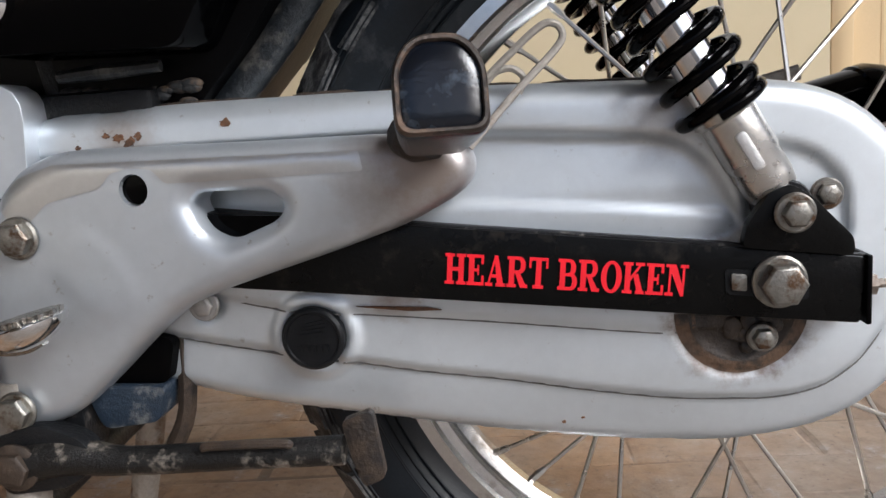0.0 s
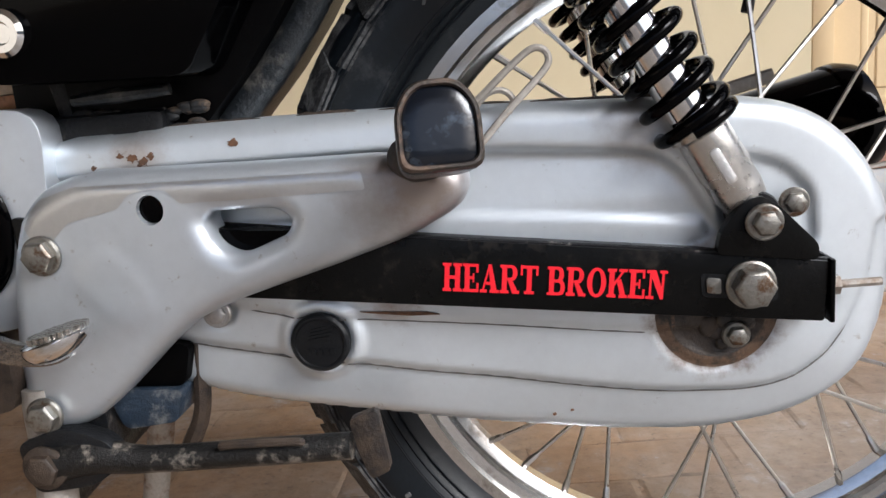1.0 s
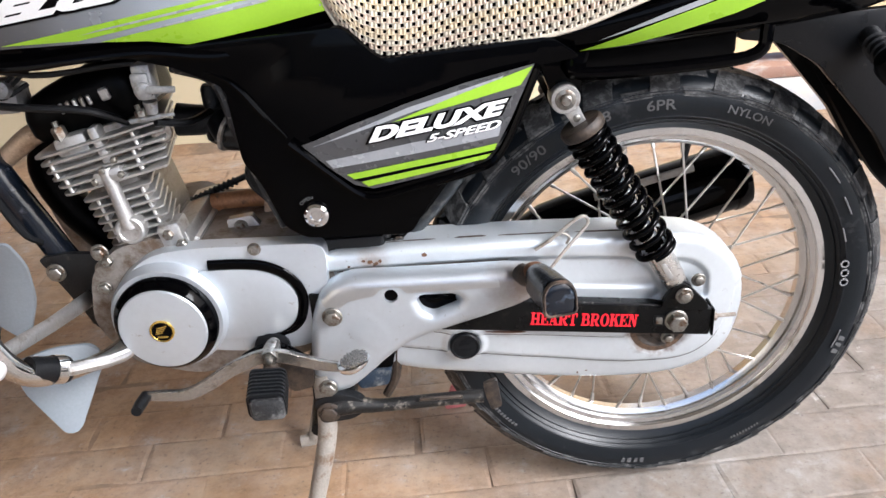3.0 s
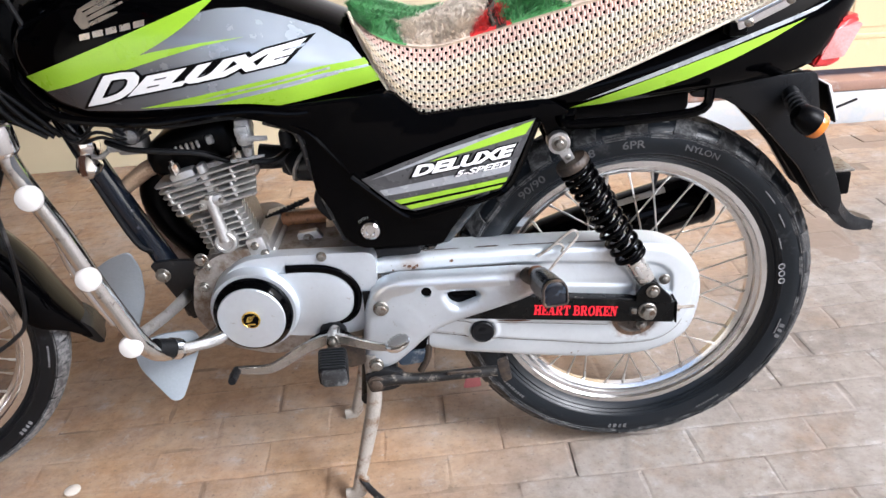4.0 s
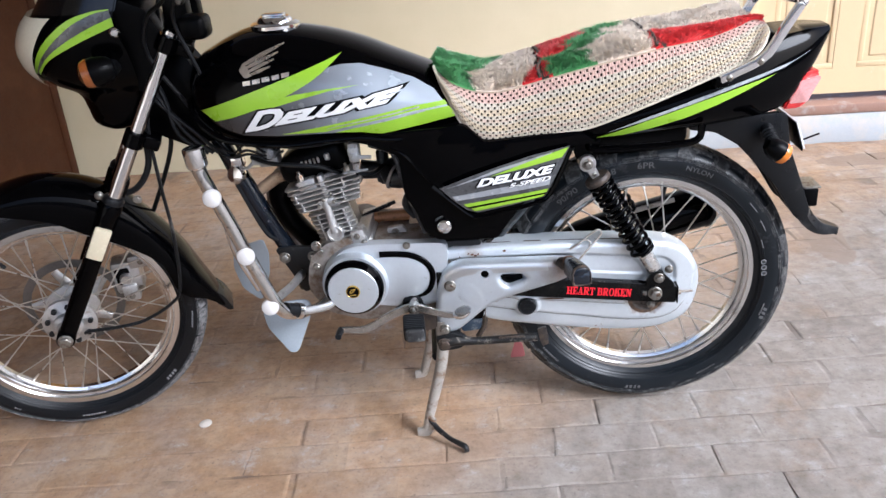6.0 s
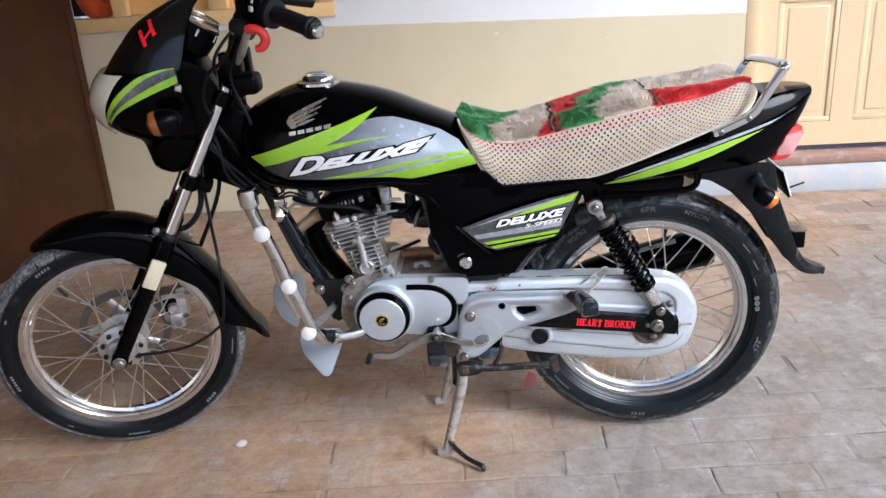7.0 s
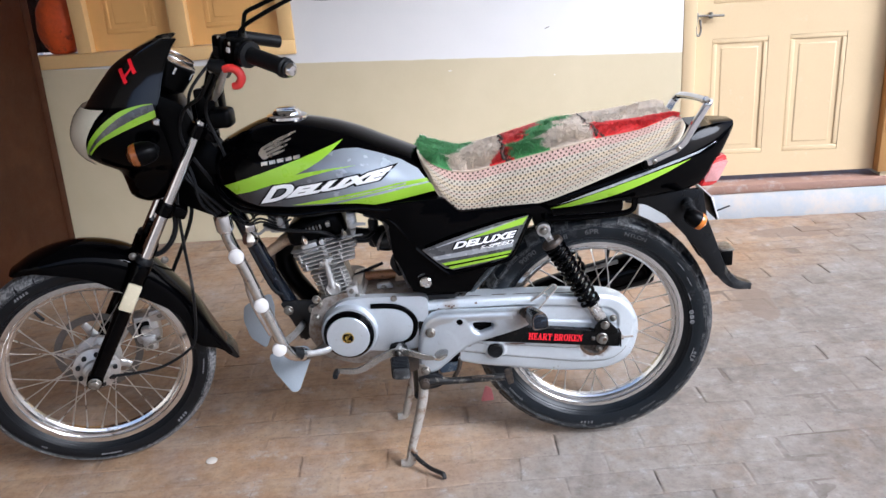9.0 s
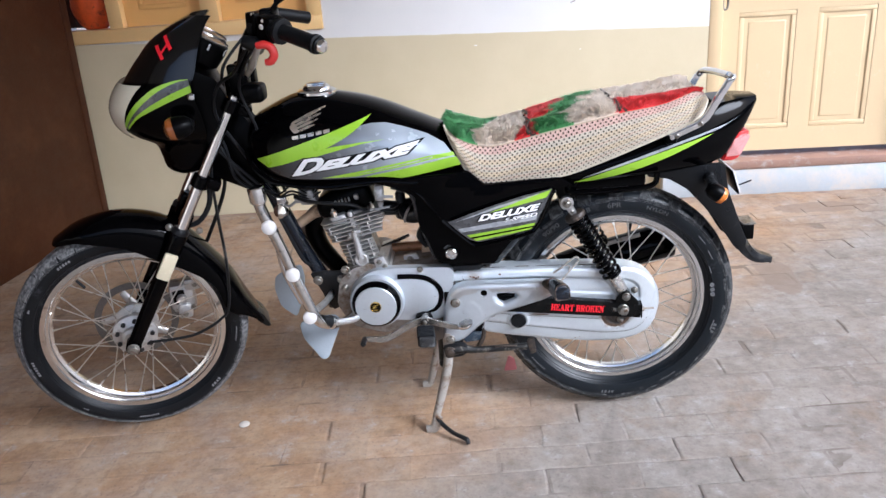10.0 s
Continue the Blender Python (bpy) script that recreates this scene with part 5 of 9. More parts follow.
# chain case, swing arm, hanger
def chain_case():
    out = [(-0.421, 0.4365), (-0.329, 0.4385), (-0.233, 0.4375), (-0.143, 0.435), (-0.06, 0.4315), (-0.006, 0.4285), (0.027, 0.4230), (0.054, 0.410), (0.077, 0.388), (0.093, 0.357), (0.0995, 0.322), (0.094, 0.283), (0.079, 0.250),
           (0.056, 0.231), (0.030, 0.2195), (-0.016, 0.2125), (-0.082, 0.2165), (-0.165, 0.2285), (-0.266, 0.2455), (-0.323, 0.257), (-0.386, 0.278), (-0.421, 0.293)]
    low_line = [(-0.45, 0.3235), (-0.365, 0.3055), (-0.332, 0.2975), (-0.282, 0.2880), (-0.232, 0.2800), (-0.196, 0.2735), (-0.147, 0.2665), (-0.104, 0.2590), (-0.05, 0.2510), (-0.004, 0.2480), (0.016, 0.2490), (0.034, 0.2540), (0.052, 0.2670), (0.066, 0.2850), (0.078, 0.312), (0.083, 0.345)]
    rib_line = [(-0.45, 0.347), (-0.335, 0.3305), (-0.306, 0.3225), (-0.275, 0.3160), (-0.231, 0.3115), (-0.192, 0.3075), (-0.145, 0.3025), (-0.06, 0.2925), (-0.02, 0.290)]
    raised = low_line + [(0.12, 0.36), (0.12, 0.47), (-0.45, 0.47)]
    proud = rib_line + [(-0.02, 0.338), (-0.45, 0.375)]
    sunk = rounded([(-0.45, 0.4100), (-0.205, 0.4110), (-0.15, 0.4085), (-0.097, 0.4040), (-0.055, 0.4000), (-0.042, 0.394), (-0.032, 0.385), (-0.020, 0.366), (-0.010, 0.345), (-0.05, 0.328), (-0.2, 0.340), (-0.45, 0.36)], 0.008, 3)
    ledge = [(-0.45, 0.3800), (-0.157, 0.3700), (-0.099, 0.3650), (-0.022, 0.3565), (0.0, 0.33), (-0.2, 0.335), (-0.45, 0.35)]
    ear = rounded([(-0.010, 0.392), (0.005, 0.3935), (0.027, 0.3865), (0.043, 0.370), (0.0455, 0.335), (-0.01, 0.33)], 0.010, 4)
    boss = [(-0.2585 + 0.0265 * math.cos(a), 0.2975 + 0.0265 * math.sin(a)) for a in np.linspace(0, 2 * math.pi, 33)[:-1]]
    well = [(-0.2585 + 0.0200 * math.cos(a), 0.2975 + 0.0200 * math.sin(a)) for a in np.linspace(0, 2 * math.pi, 33)[:-1]]
    dent = [(-0.324 + 0.0115 * math.cos(a), 0.3195 + 0.0115 * math.sin(a)) for a in np.linspace(0, 2 * math.pi, 25)[:-1]]

    def disc(r):
        return [(-0.014 + r * math.cos(a), 0.300 + r * math.sin(a)) for a in np.linspace(0, 2 * math.pi, 49)[:-1]]

    long_out = [(-0.47, 0.4365)] + rounded(out, 0.02, 3)[4:-4] + [(-0.47, 0.315)]

    def face(X, Z, sd):
        y = -0.0905 + rolled(np.where(X < -0.38, np.maximum(edge_distance(X, Z, long_out)[0], 0), sd), 0.012)
        y = y - 0.0050 * region(X, Z, raised, 0.0060) + 0.0048 * region(X, Z, sunk, 0.0080) - 0.0024 * region(X, Z, ledge, 0.0055)
        y = y - 0.0026 * region(X, Z, proud, 0.0050) + 0.0042 * region(X, Z, ear, 0.0075)
        y = y - 0.0034 * region(X, Z, boss, 0.0075) + 0.0030 * region(X, Z, well, 0.0020) + 0.0016 * region(X, Z, dent, 0.0040)
        y = y + 0.0022 * region(X, Z, disc(0.0385), 0.0060) - 0.0012 * region(X, Z, disc(0.0335), 0.0035) + 0.0020 * region(X, Z, disc(0.0270), 0.0045)
        # the sheet crowns gently and falls back towards its lower edge, its top and its rear end
        y = y + 3.2 * np.maximum(0, 0.275 - Z) ** 2 + 5.0 * np.maximum(0, Z - 0.412) ** 2 + 0.40 * np.maximum(0, X + 0.10) ** 2 + 1.2 * np.maximum(0, X - 0.04) ** 2
        return y + 0.12 * np.maximum(0, Z - 0.372) * region(X, Z, sunk, 0.0075) + 0.0005 * np.sin(X * 37 + 1) * np.sin(Z * 55 + X * 9)

    case = part("chain_case", pressing(rounded(out, 0.02, 3), (), 0.0024, face, -0.04), "case", bike, "worn silver painted full chain case", smooth=70)
    plug = bmesh.new()
    lathe(plug, (-0.2585, -0.096, 0.2975), (0, -1, 0), [(0.0188, 0), (0.0188, 0.0068), (0.0172, 0.0085), (0.0158, 0.0085), (0.0152, 0.0075), (0, 0.0075)], 40)
    pl = part("inspection_plug", plug, "rubber", case, "round black rubber inspection plug")
    mark = bmesh.new()
    for k in range(4):
        b2 = sheet([(-0.266 + 0.001 * k, 0.299 + 0.0022 * k), (-0.252 + 0.0016 * k, 0.3005 + 0.0026 * k), (-0.252 + 0.0016 * k, 0.3019 + 0.0026 * k), (-0.266 + 0.001 * k, 0.3003 + 0.0022 * k)], -0.1043, -0.1032)
        me = bpy.data.meshes.new("t")
        b2.to_mesh(me)
        b2.free()
        mark.from_mesh(me)
    for k in range(5):
        box(mark, (-0.268 + 0.004 * k, -0.1043, 0.290), (-0.2655 + 0.004 * k, -0.1032, 0.2938))
    part("moulded_mark", mark, "rubber", pl, "raised mark and bars", smooth=0)
    # cut-out with rusty edge round the sprocket bolt
    for r, stuff, text in ((0.0375, "brown_grease", "rust-brown oily disc"), (0.0300, "oily_rust", "dark oily disc")):
        half = [(-0.014 + r * math.cos(a), 0.301 + r * math.sin(a)) for a in np.linspace(math.pi, 2 * math.pi, 40)]
        part("sprocket_window", laid_on(half, face, 0.0004 if r > 0.035 else 0.0008, 0.005), stuff, case, text, smooth=60)
    cake = bmesh.new()
    rnd = random.Random(3)
    for k in range(15):
        a, r = rnd.uniform(0, 2 * math.pi), rnd.uniform(0.004, 0.0145)
        lump = bmesh.ops.create_icosphere(cake, subdivisions=2, radius=rnd.uniform(0.003, 0.0065))["verts"]
        for v in lump:
            v.co = Vector((v.co.x - 0.008 + r * math.cos(a), v.co.y * 0.4 - 0.0925, v.co.z + 0.2905 + 0.8 * r * math.sin(a)))
    part("grease_cake", cake, "oily_rust", case, "caked black grease round the bolt", smooth=60)
    # Dark bar modelled in place of the shadow over the sprocket.
    part("chain_shadow", block((-0.047, -0.0945, 0.2985), (-0.012, -0.0900, 0.3040), 0.0015), "greasy", case, "dark bar set in as the shadow above the sprocket")
    b = bmesh.new()
    bolt(b, -0.004, -0.0955, 0.286, 0.0062, 0.007, 0.0085)
    part("bolt", b, "steel", case)
    b = bmesh.new()
    bolt(b, 0.0305, -0.0925, 0.364, 0.0062, 0.006, 0.0088)
    part("bolt", b, "steel", case)
    b = bmesh.new()
    bolt(b, -0.324, -0.0975, 0.3195, 0.0066, 0.0055, 0.0095)
    part("bolt", b, "alu", case, "bright zinc bolt")
    # dirt in the creases, together with their shade painted as thin lines
    for line, y, r, stuff, text in ((low_line[1:-2], -0.0902, 0.0010, "grime_shade", "grey dirt and painted shade in the lower crease"), (rib_line[2:], -0.0957, 0.0008, "grime_shade", "grey dirt and painted shade along the rib")):
        pts = smooth_line([(x, y, z - 0.0022) for x, z in line], 4)
        depths = face(np.array([p.x for p in pts]), np.array([p.z for p in pts]), np.full(len(pts), 0.05))
        part("grime_line", pipe([(p.x, float(q) + 0.0003, p.z) for p, q in zip(pts, depths)], [0.0003] + [r] * (len(pts) - 2) + [0.0003], 6), stuff, case, text)
    # Dark line painted where the hanger's top edge shades the case.
    part("grime_line", pipe([(-0.405, -0.0925, 0.4095), (-0.30, -0.0925, 0.4105), (-0.20, -0.0925, 0.4100)], [0.0006, 0.0022, 0.0006], 6, 3), "oily_rust", case, "dark line painted as the shadow gap over the hanger")
    # rust scabs and chips along the top edge
    rnd = random.Random(5)
    for cx, cz, s in ((-0.365, 0.421, 0.005), (-0.358, 0.418, 0.006), (-0.352, 0.4215, 0.004), (-0.372, 0.423, 0.003), (-0.299, 0.4255, 0.0045), (-0.362, 0.4085, 0.006), (-0.39, 0.417, 0.003), (-0.115, 0.235, 0.0016), (-0.104, 0.2375, 0.0014)):
        pts = [(cx + s * (0.35 + 0.6 * rnd.random()) * math.cos(a), cz + s * (0.25 + 0.45 * rnd.random()) * math.sin(a)) for a in np.linspace(0, 2 * math.pi, 17)[:-1]]
        part("rust_chip", sheet(pts, (-0.0962 if cz > 0.41 else -0.0895) + 5 * max(0, cz - 0.412) ** 2 + 3.2 * max(0, 0.275 - cz) ** 2, -0.0870), "rust", case, smooth=0)
    for x0, x1, r in ((-0.345, -0.285, 0.0010), (-0.262, -0.224, 0.0016), (-0.21, -0.125, 0.0012), (-0.118, -0.035, 0.0015)):
        line = [(x, -0.0800, float(np.interp(x, [p[0] for p in out[:6]], [p[1] for p in out[:6]])) + 0.0002) for x in np.linspace(x0, x1, 7)]
        part("worn_edge", pipe(line, [0.0003, r, r * 0.7, r, r * 0.8, r, 0.0003], 6), "oily_rust", case, "brown worn edge")
    part("rust_streak", sheet([(-0.232, 0.3150), (-0.19, 0.3125), (-0.182, 0.3105), (-0.20, 0.3108), (-0.225, 0.3138)], -0.0999, -0.0970), "rust", case, smooth=0)
    return case


chain_case()

GLYPHS = {
    "H": (1.02, [(0, 0, .46, .1), (.56, 0, 1.02, .1), (0, .9, .46, 1), (.56, .9, 1.02, 1), (.1, .1, .36, .9), (.66, .1, .92, .9), (.36, .44, .66, .56)], []),
    "E": (.86, [(0, 0, .84, .1), (0, .9, .82, 1), (.1, .1, .36, .9), (.36, .45, .6, .55), (.72, .1, .84, .32), (.70, .70, .82, .9), (.52, .34, .6, .45), (.52, .55, .6, .66)], []),
    "A": (1.0, [(0, 0, .36, .1), (.52, 0, 1.0, .1), (.3, .28, .62, .38)], [[(.12, .1), (.22, .1), (.50, .86), (.46, 1), (.42, .93)], [(.58, .1), (.88, .1), (.60, 1), (.42, 1)]]),
    "R": (1.02, [(0, 0, .46, .1), (.1, .1, .36, .9), (0, .9, .36, 1), (.84, 0, 1.02, .1)], ["bowl_top", [(.40, .48), (.62, .48), (.92, .1), (.84, 0), (.66, 0)]]),
    "T": (.92, [(.2, 0, .72, .1), (.33, .1, .59, .9), (0, .9, .92, 1), (0, .66, .11, .9), (.81, .66, .92, .9)], []),
    "B": (.94, [(0, 0, .36, .1), (.1, .1, .36, .9), (0, .9, .36, 1)], ["bowl_top", "bowl_low"]),
    "O": (.98, [], ["ring"]),
    "K": (1.04, [(0, 0, .46, .1), (.1, .1, .36, .9), (0, .9, .46, 1), (.58, .9, 1.0, 1), (.62, 0, 1.04, .1)], [[(.36, .38), (.36, .54), (.72, .9), (.84, .9)], [(.50, .56), (.70, .66), (.96, .1), (.68, .1)]]),
    "N": (1.04, [(0, 0, .40, .1), (.15, .1, .26, .9), (0, .9, .30, 1), (.66, .9, 1.04, 1), (.78, .1, .89, .9)], [[(.18, 1), (.46, 1), (.89, .2), (.89, 0), (.74, 0), (.18, .86)]]),
}


def serif_words(text, height, width):
    """Bold slab-serif capitals as thin raised shapes, start at the origin."""
    bm = bmesh.new()
    gap, space = 0.05, 0.42
    total = sum((GLYPHS[ch][0] + gap) if ch != " " else space for ch in text) - gap
    kx, x, layer = width / total, 0.0, 0
    for ch in text:
        if ch == " ":
            x += space
            continue
        w, boxes, shapes = GLYPHS[ch]
        polys = [([(a, b), (c, b), (c, d), (a, d)], []) for a, b, c, d in boxes]
        for s in shapes:
            if s == "ring":
                o = [(.49 + .49 * math.cos(t), .5 + .52 * math.sin(t)) for t in np.linspace(0, 2 * math.pi, 25)[:-1]]
                i = [(.49 + .23 * math.cos(t), .5 + .42 * math.sin(t)) for t in np.linspace(0, 2 * math.pi, 25)[:-1]]
                polys.append((o, [i[::-1]]))
            elif isinstance(s, str):
                lo, hi = (.45, 1.0) if s == "bowl_top" else (0.0, .55)
                ex = .90 if s == "bowl_top" and ch == "R" else (.86 if s == "bowl_top" else .94)
                mid, hz = (lo + hi) / 2, (hi - lo) / 2
                arc = [(ex - .30 + .30 * math.cos(t), mid + hz * math.sin(t)) for t in np.linspace(-math.pi / 2, math.pi / 2, 12)]
                inn = [(ex - .34 + .10 * math.cos(t), mid + (hz - .1) * math.sin(t)) for t in np.linspace(-math.pi / 2, math.pi / 2, 12)]
                polys.append(([(.36, lo), *arc, (.36, hi), (.36, hi - .1), *inn[::-1], (.36, lo + .1)], []))
            else:
                polys.append((s, []))
        for outline, holes in polys:
            layer += 1
            f = lambda q: ((q[0] + x) * kx, q[1] * height)
            plate(bm, [f(q) for q in outline], -0.00002 * (layer % 7) - 0.0006, 0.0, holes=[[f(q) for q in h] for h in holes])
        x += w + gap
    return bm


def swing_arm():
    arm = part("swing_arm", sheet(rounded([(-0.44, 0.392), (-0.196, 0.3625), (-0.051, 0.3445), (0.044, 0.332), (0.0415, 0.2965), (-0.052, 0.306), (-0.174, 0.319), (-0.294, 0.3315), (-0.44, 0.35)], 0.002, 2), -0.112, -0.0715, bevel=0.0025), "swing_black", bike, "black box-section swing arm with red lettering")
    part("swing_arm_side", sheet(rounded([(-0.44, 0.392), (0.044, 0.332), (0.0415, 0.2965), (-0.44, 0.35)], 0.002, 2), 0.075, 0.105), "black", arm)
    part("end_cap", block((0.0435, -0.1145, 0.296), (0.0465, -0.07, 0.3335), 0.001), "black_satin", arm)
    part("top_ridge", pipe([(-0.196, -0.1085, 0.362), (-0.05, -0.1085, 0.3445), (0.044, -0.1085, 0.332)], 0.0018, 6), "chipped", arm)
    bm = serif_words("HEART BROKEN", 0.0172, 0.1305)
    placed(bm, -0.1775, 0.3290, -6.0)
    for v in bm.verts:
        v.co.y += -0.1123
    part("lettering", bm, "red", arm, "red serif sticker letters", smooth=0)
    slot = sheet(rounded([(-0.0275, 0.3295), (0.0150, 0.3245), (0.0155, 0.3105), (-0.027, 0.3155)], 0.003), -0.1126, -0.1112)
    part("slot", slot, "rubber", arm)
    part("adjuster_block", sheet(rounded([(-0.0245, 0.327), (-0.0165, 0.326), (-0.0165, 0.317), (-0.0245, 0.318)], 0.0015), -0.1140, -0.112, bevel=0.0006), "steel", arm)
    b = bmesh.new()
    lathe(b, (0.0000, -0.112, 0.3215), (0, -1, 0), [(0.0142, 0), (0.0142, 0.0028), (0.0128, 0.0038), (0, 0.0038)], 28)
    bolt(b, 0.0000, -0.1155, 0.3215, 0.0118, 0.0105)
    part("axle_nut", b, "steel", arm, "zinc axle nut on a stained washer")
    rod = pipe([(0.044, -0.098, 0.314), (0.078, -0.098, 0.3145)], 0.0026, 8)
    lathe(rod, (0.0465, -0.098, 0.3142), (1, 0, 0), [(0.0062, 0), (0.0062, 0.005), (0.0062, 0.0075), (0, 0.0076)], 6)
    part("chain_adjuster", rod, "dusty_steel", arm)
    br = part("shock_bracket", sheet(rounded([(-0.0195, 0.341), (-0.017, 0.353), (-0.006, 0.369), (0.005, 0.3735), (0.0155, 0.366), (0.0365, 0.3435), (0.0365, 0.334)], 0.004), -0.1165, -0.109, bevel=0.002), "swing_black", arm, "black triangular shock bracket")
    b = bmesh.new()
    bolt(b, 0.006, -0.1185, 0.3585, 0.0074, 0.0075, 0.0105)
    part("bolt", b, "steel", br)
    return arm


swing_arm()


def shock(s):
    top, bot = Vector((-0.1335, s * 0.098, 0.605)), Vector((0.004, s * 0.101, 0.3615))
    d = (bot - top).normalized()
    L = (bot - top).length
    body = part("shock_absorber", turned(top, d, [(0.0125, 0.05), (0.0125, L - 0.065)], 20), "chrome", bike, "rear shock absorber with a black coil spring")
    eye = bmesh.new()
    lathe(eye, top + Vector((0, -0.013, 0)), (0, 1, 0), [(0.0085, 0), (0.0150, 0.0), (0.0162, 0.0015), (0.0162, 0.0245), (0.0150, 0.026), (0.0085, 0.026)], 30)
    n_ = Vector((-d.z, 0, d.x)).normalized()
    neck = [top + d * p + n_ * q for p, q in ((0.010, -0.0090), (0.010, 0.0090), (0.034, 0.0075), (0.034, -0.0075))]
    plate(eye, [(q.x, q.z) for q in neck], top.y - 0.008, top.y + 0.008, bevel=0.002)
    part("top_eye", eye, "alu", body, "cast top eye")
    part("rivet", turned(top + d * 0.026 + Vector((0, s * 0.008, 0)), (0, s, 0), [(0.0042, -0.002), (0.0042, 0.0012), (0.003, 0.002), (0, 0.0022)], 14), "steel", body)
    b = bmesh.new()
    lathe(b, top + Vector((0, s * 0.011, 0)), (0, s, 0), [(0.0112, 0), (0.0112, 0.0026), (0.0100, 0.0034), (0.0066, 0.0034), (0.0062, 0.009), (0.0045, 0.0105), (0, 0.0105)], 22)
    part("top_nut", b, "steel", body)
    part("spring_seat", turned(top, d, [(0.0125, 0.034), (0.0235, 0.035), (0.0255, 0.038), (0.0255, 0.045), (0.0245, 0.047), (0.0125, 0.048)], 30), "oily_rust", body, "grimy spring cup")
    low = bmesh.new()
    lathe(low, top, d, [(0.0125, L - 0.062), (0.0175, L - 0.060), (0.0178, L - 0.056), (0.0152, L - 0.054), (0.0155, L - 0.030), (0.0147, L - 0.028), (0.0147, L - 0.016), (0.0135, L - 0.008), (0.010, L - 0.004), (0.0, L - 0.004)], 28)
    part("lower_body", low, "shock_steel", body, "stained bare metal lower body")
    if s < 0:
        c = top + d * (L - 0.036)
        n = Vector((-d.z, 0, d.x)).normalized()
        tag = [c + d * p + n * q for p, q in ((-0.010, -0.005), (-0.010, 0.001), (0.012, 0.001), (0.012, -0.005))]
        part("maker_plate", sheet(rounded([(q.x, q.z) for q in tag], 0.0025, 3), c.y - 0.0163, c.y - 0.0125, bevel=0.0006), "alu", body, "small riveted plate")
    lb = bmesh.new()
    lathe(lb, bot + Vector((0, -0.012, 0)), (0, 1, 0), [(0.0125, 0), (0.0135, 0.002), (0.0135, 0.022), (0.0125, 0.024)], 24)
    part("lower_eye", lb, "chipped", body)
    sp = bmesh.new()
    e1 = d.cross(Vector((0, 1, 0))).normalized()
    e2 = d.cross(e1)
    pts = []
    h, h1 = 0.049, L - 0.060
    n = 300
    turns = 12.3
    for i in range(n + 1):
        k = i / n
        kk = min(k, 0.93) / 0.93
        kk = (kk ** 1.22 * 0.72 + kk * 0.28) * 0.985 + 0.015 * max(0.0, k - 0.93) / 0.07
        ang = 2 * math.pi * turns * k
        pts.append(top + d * (h + (h1 - h) * kk) + 0.0215 * (math.cos(ang) * e1 + math.sin(ang) * e2))
    tube(sp, pts, 0.0041, 12)
    part("coil_spring", sp, "black", body, "gloss black coil spring", smooth=70)
    return body


shock(-1)
shock(1)


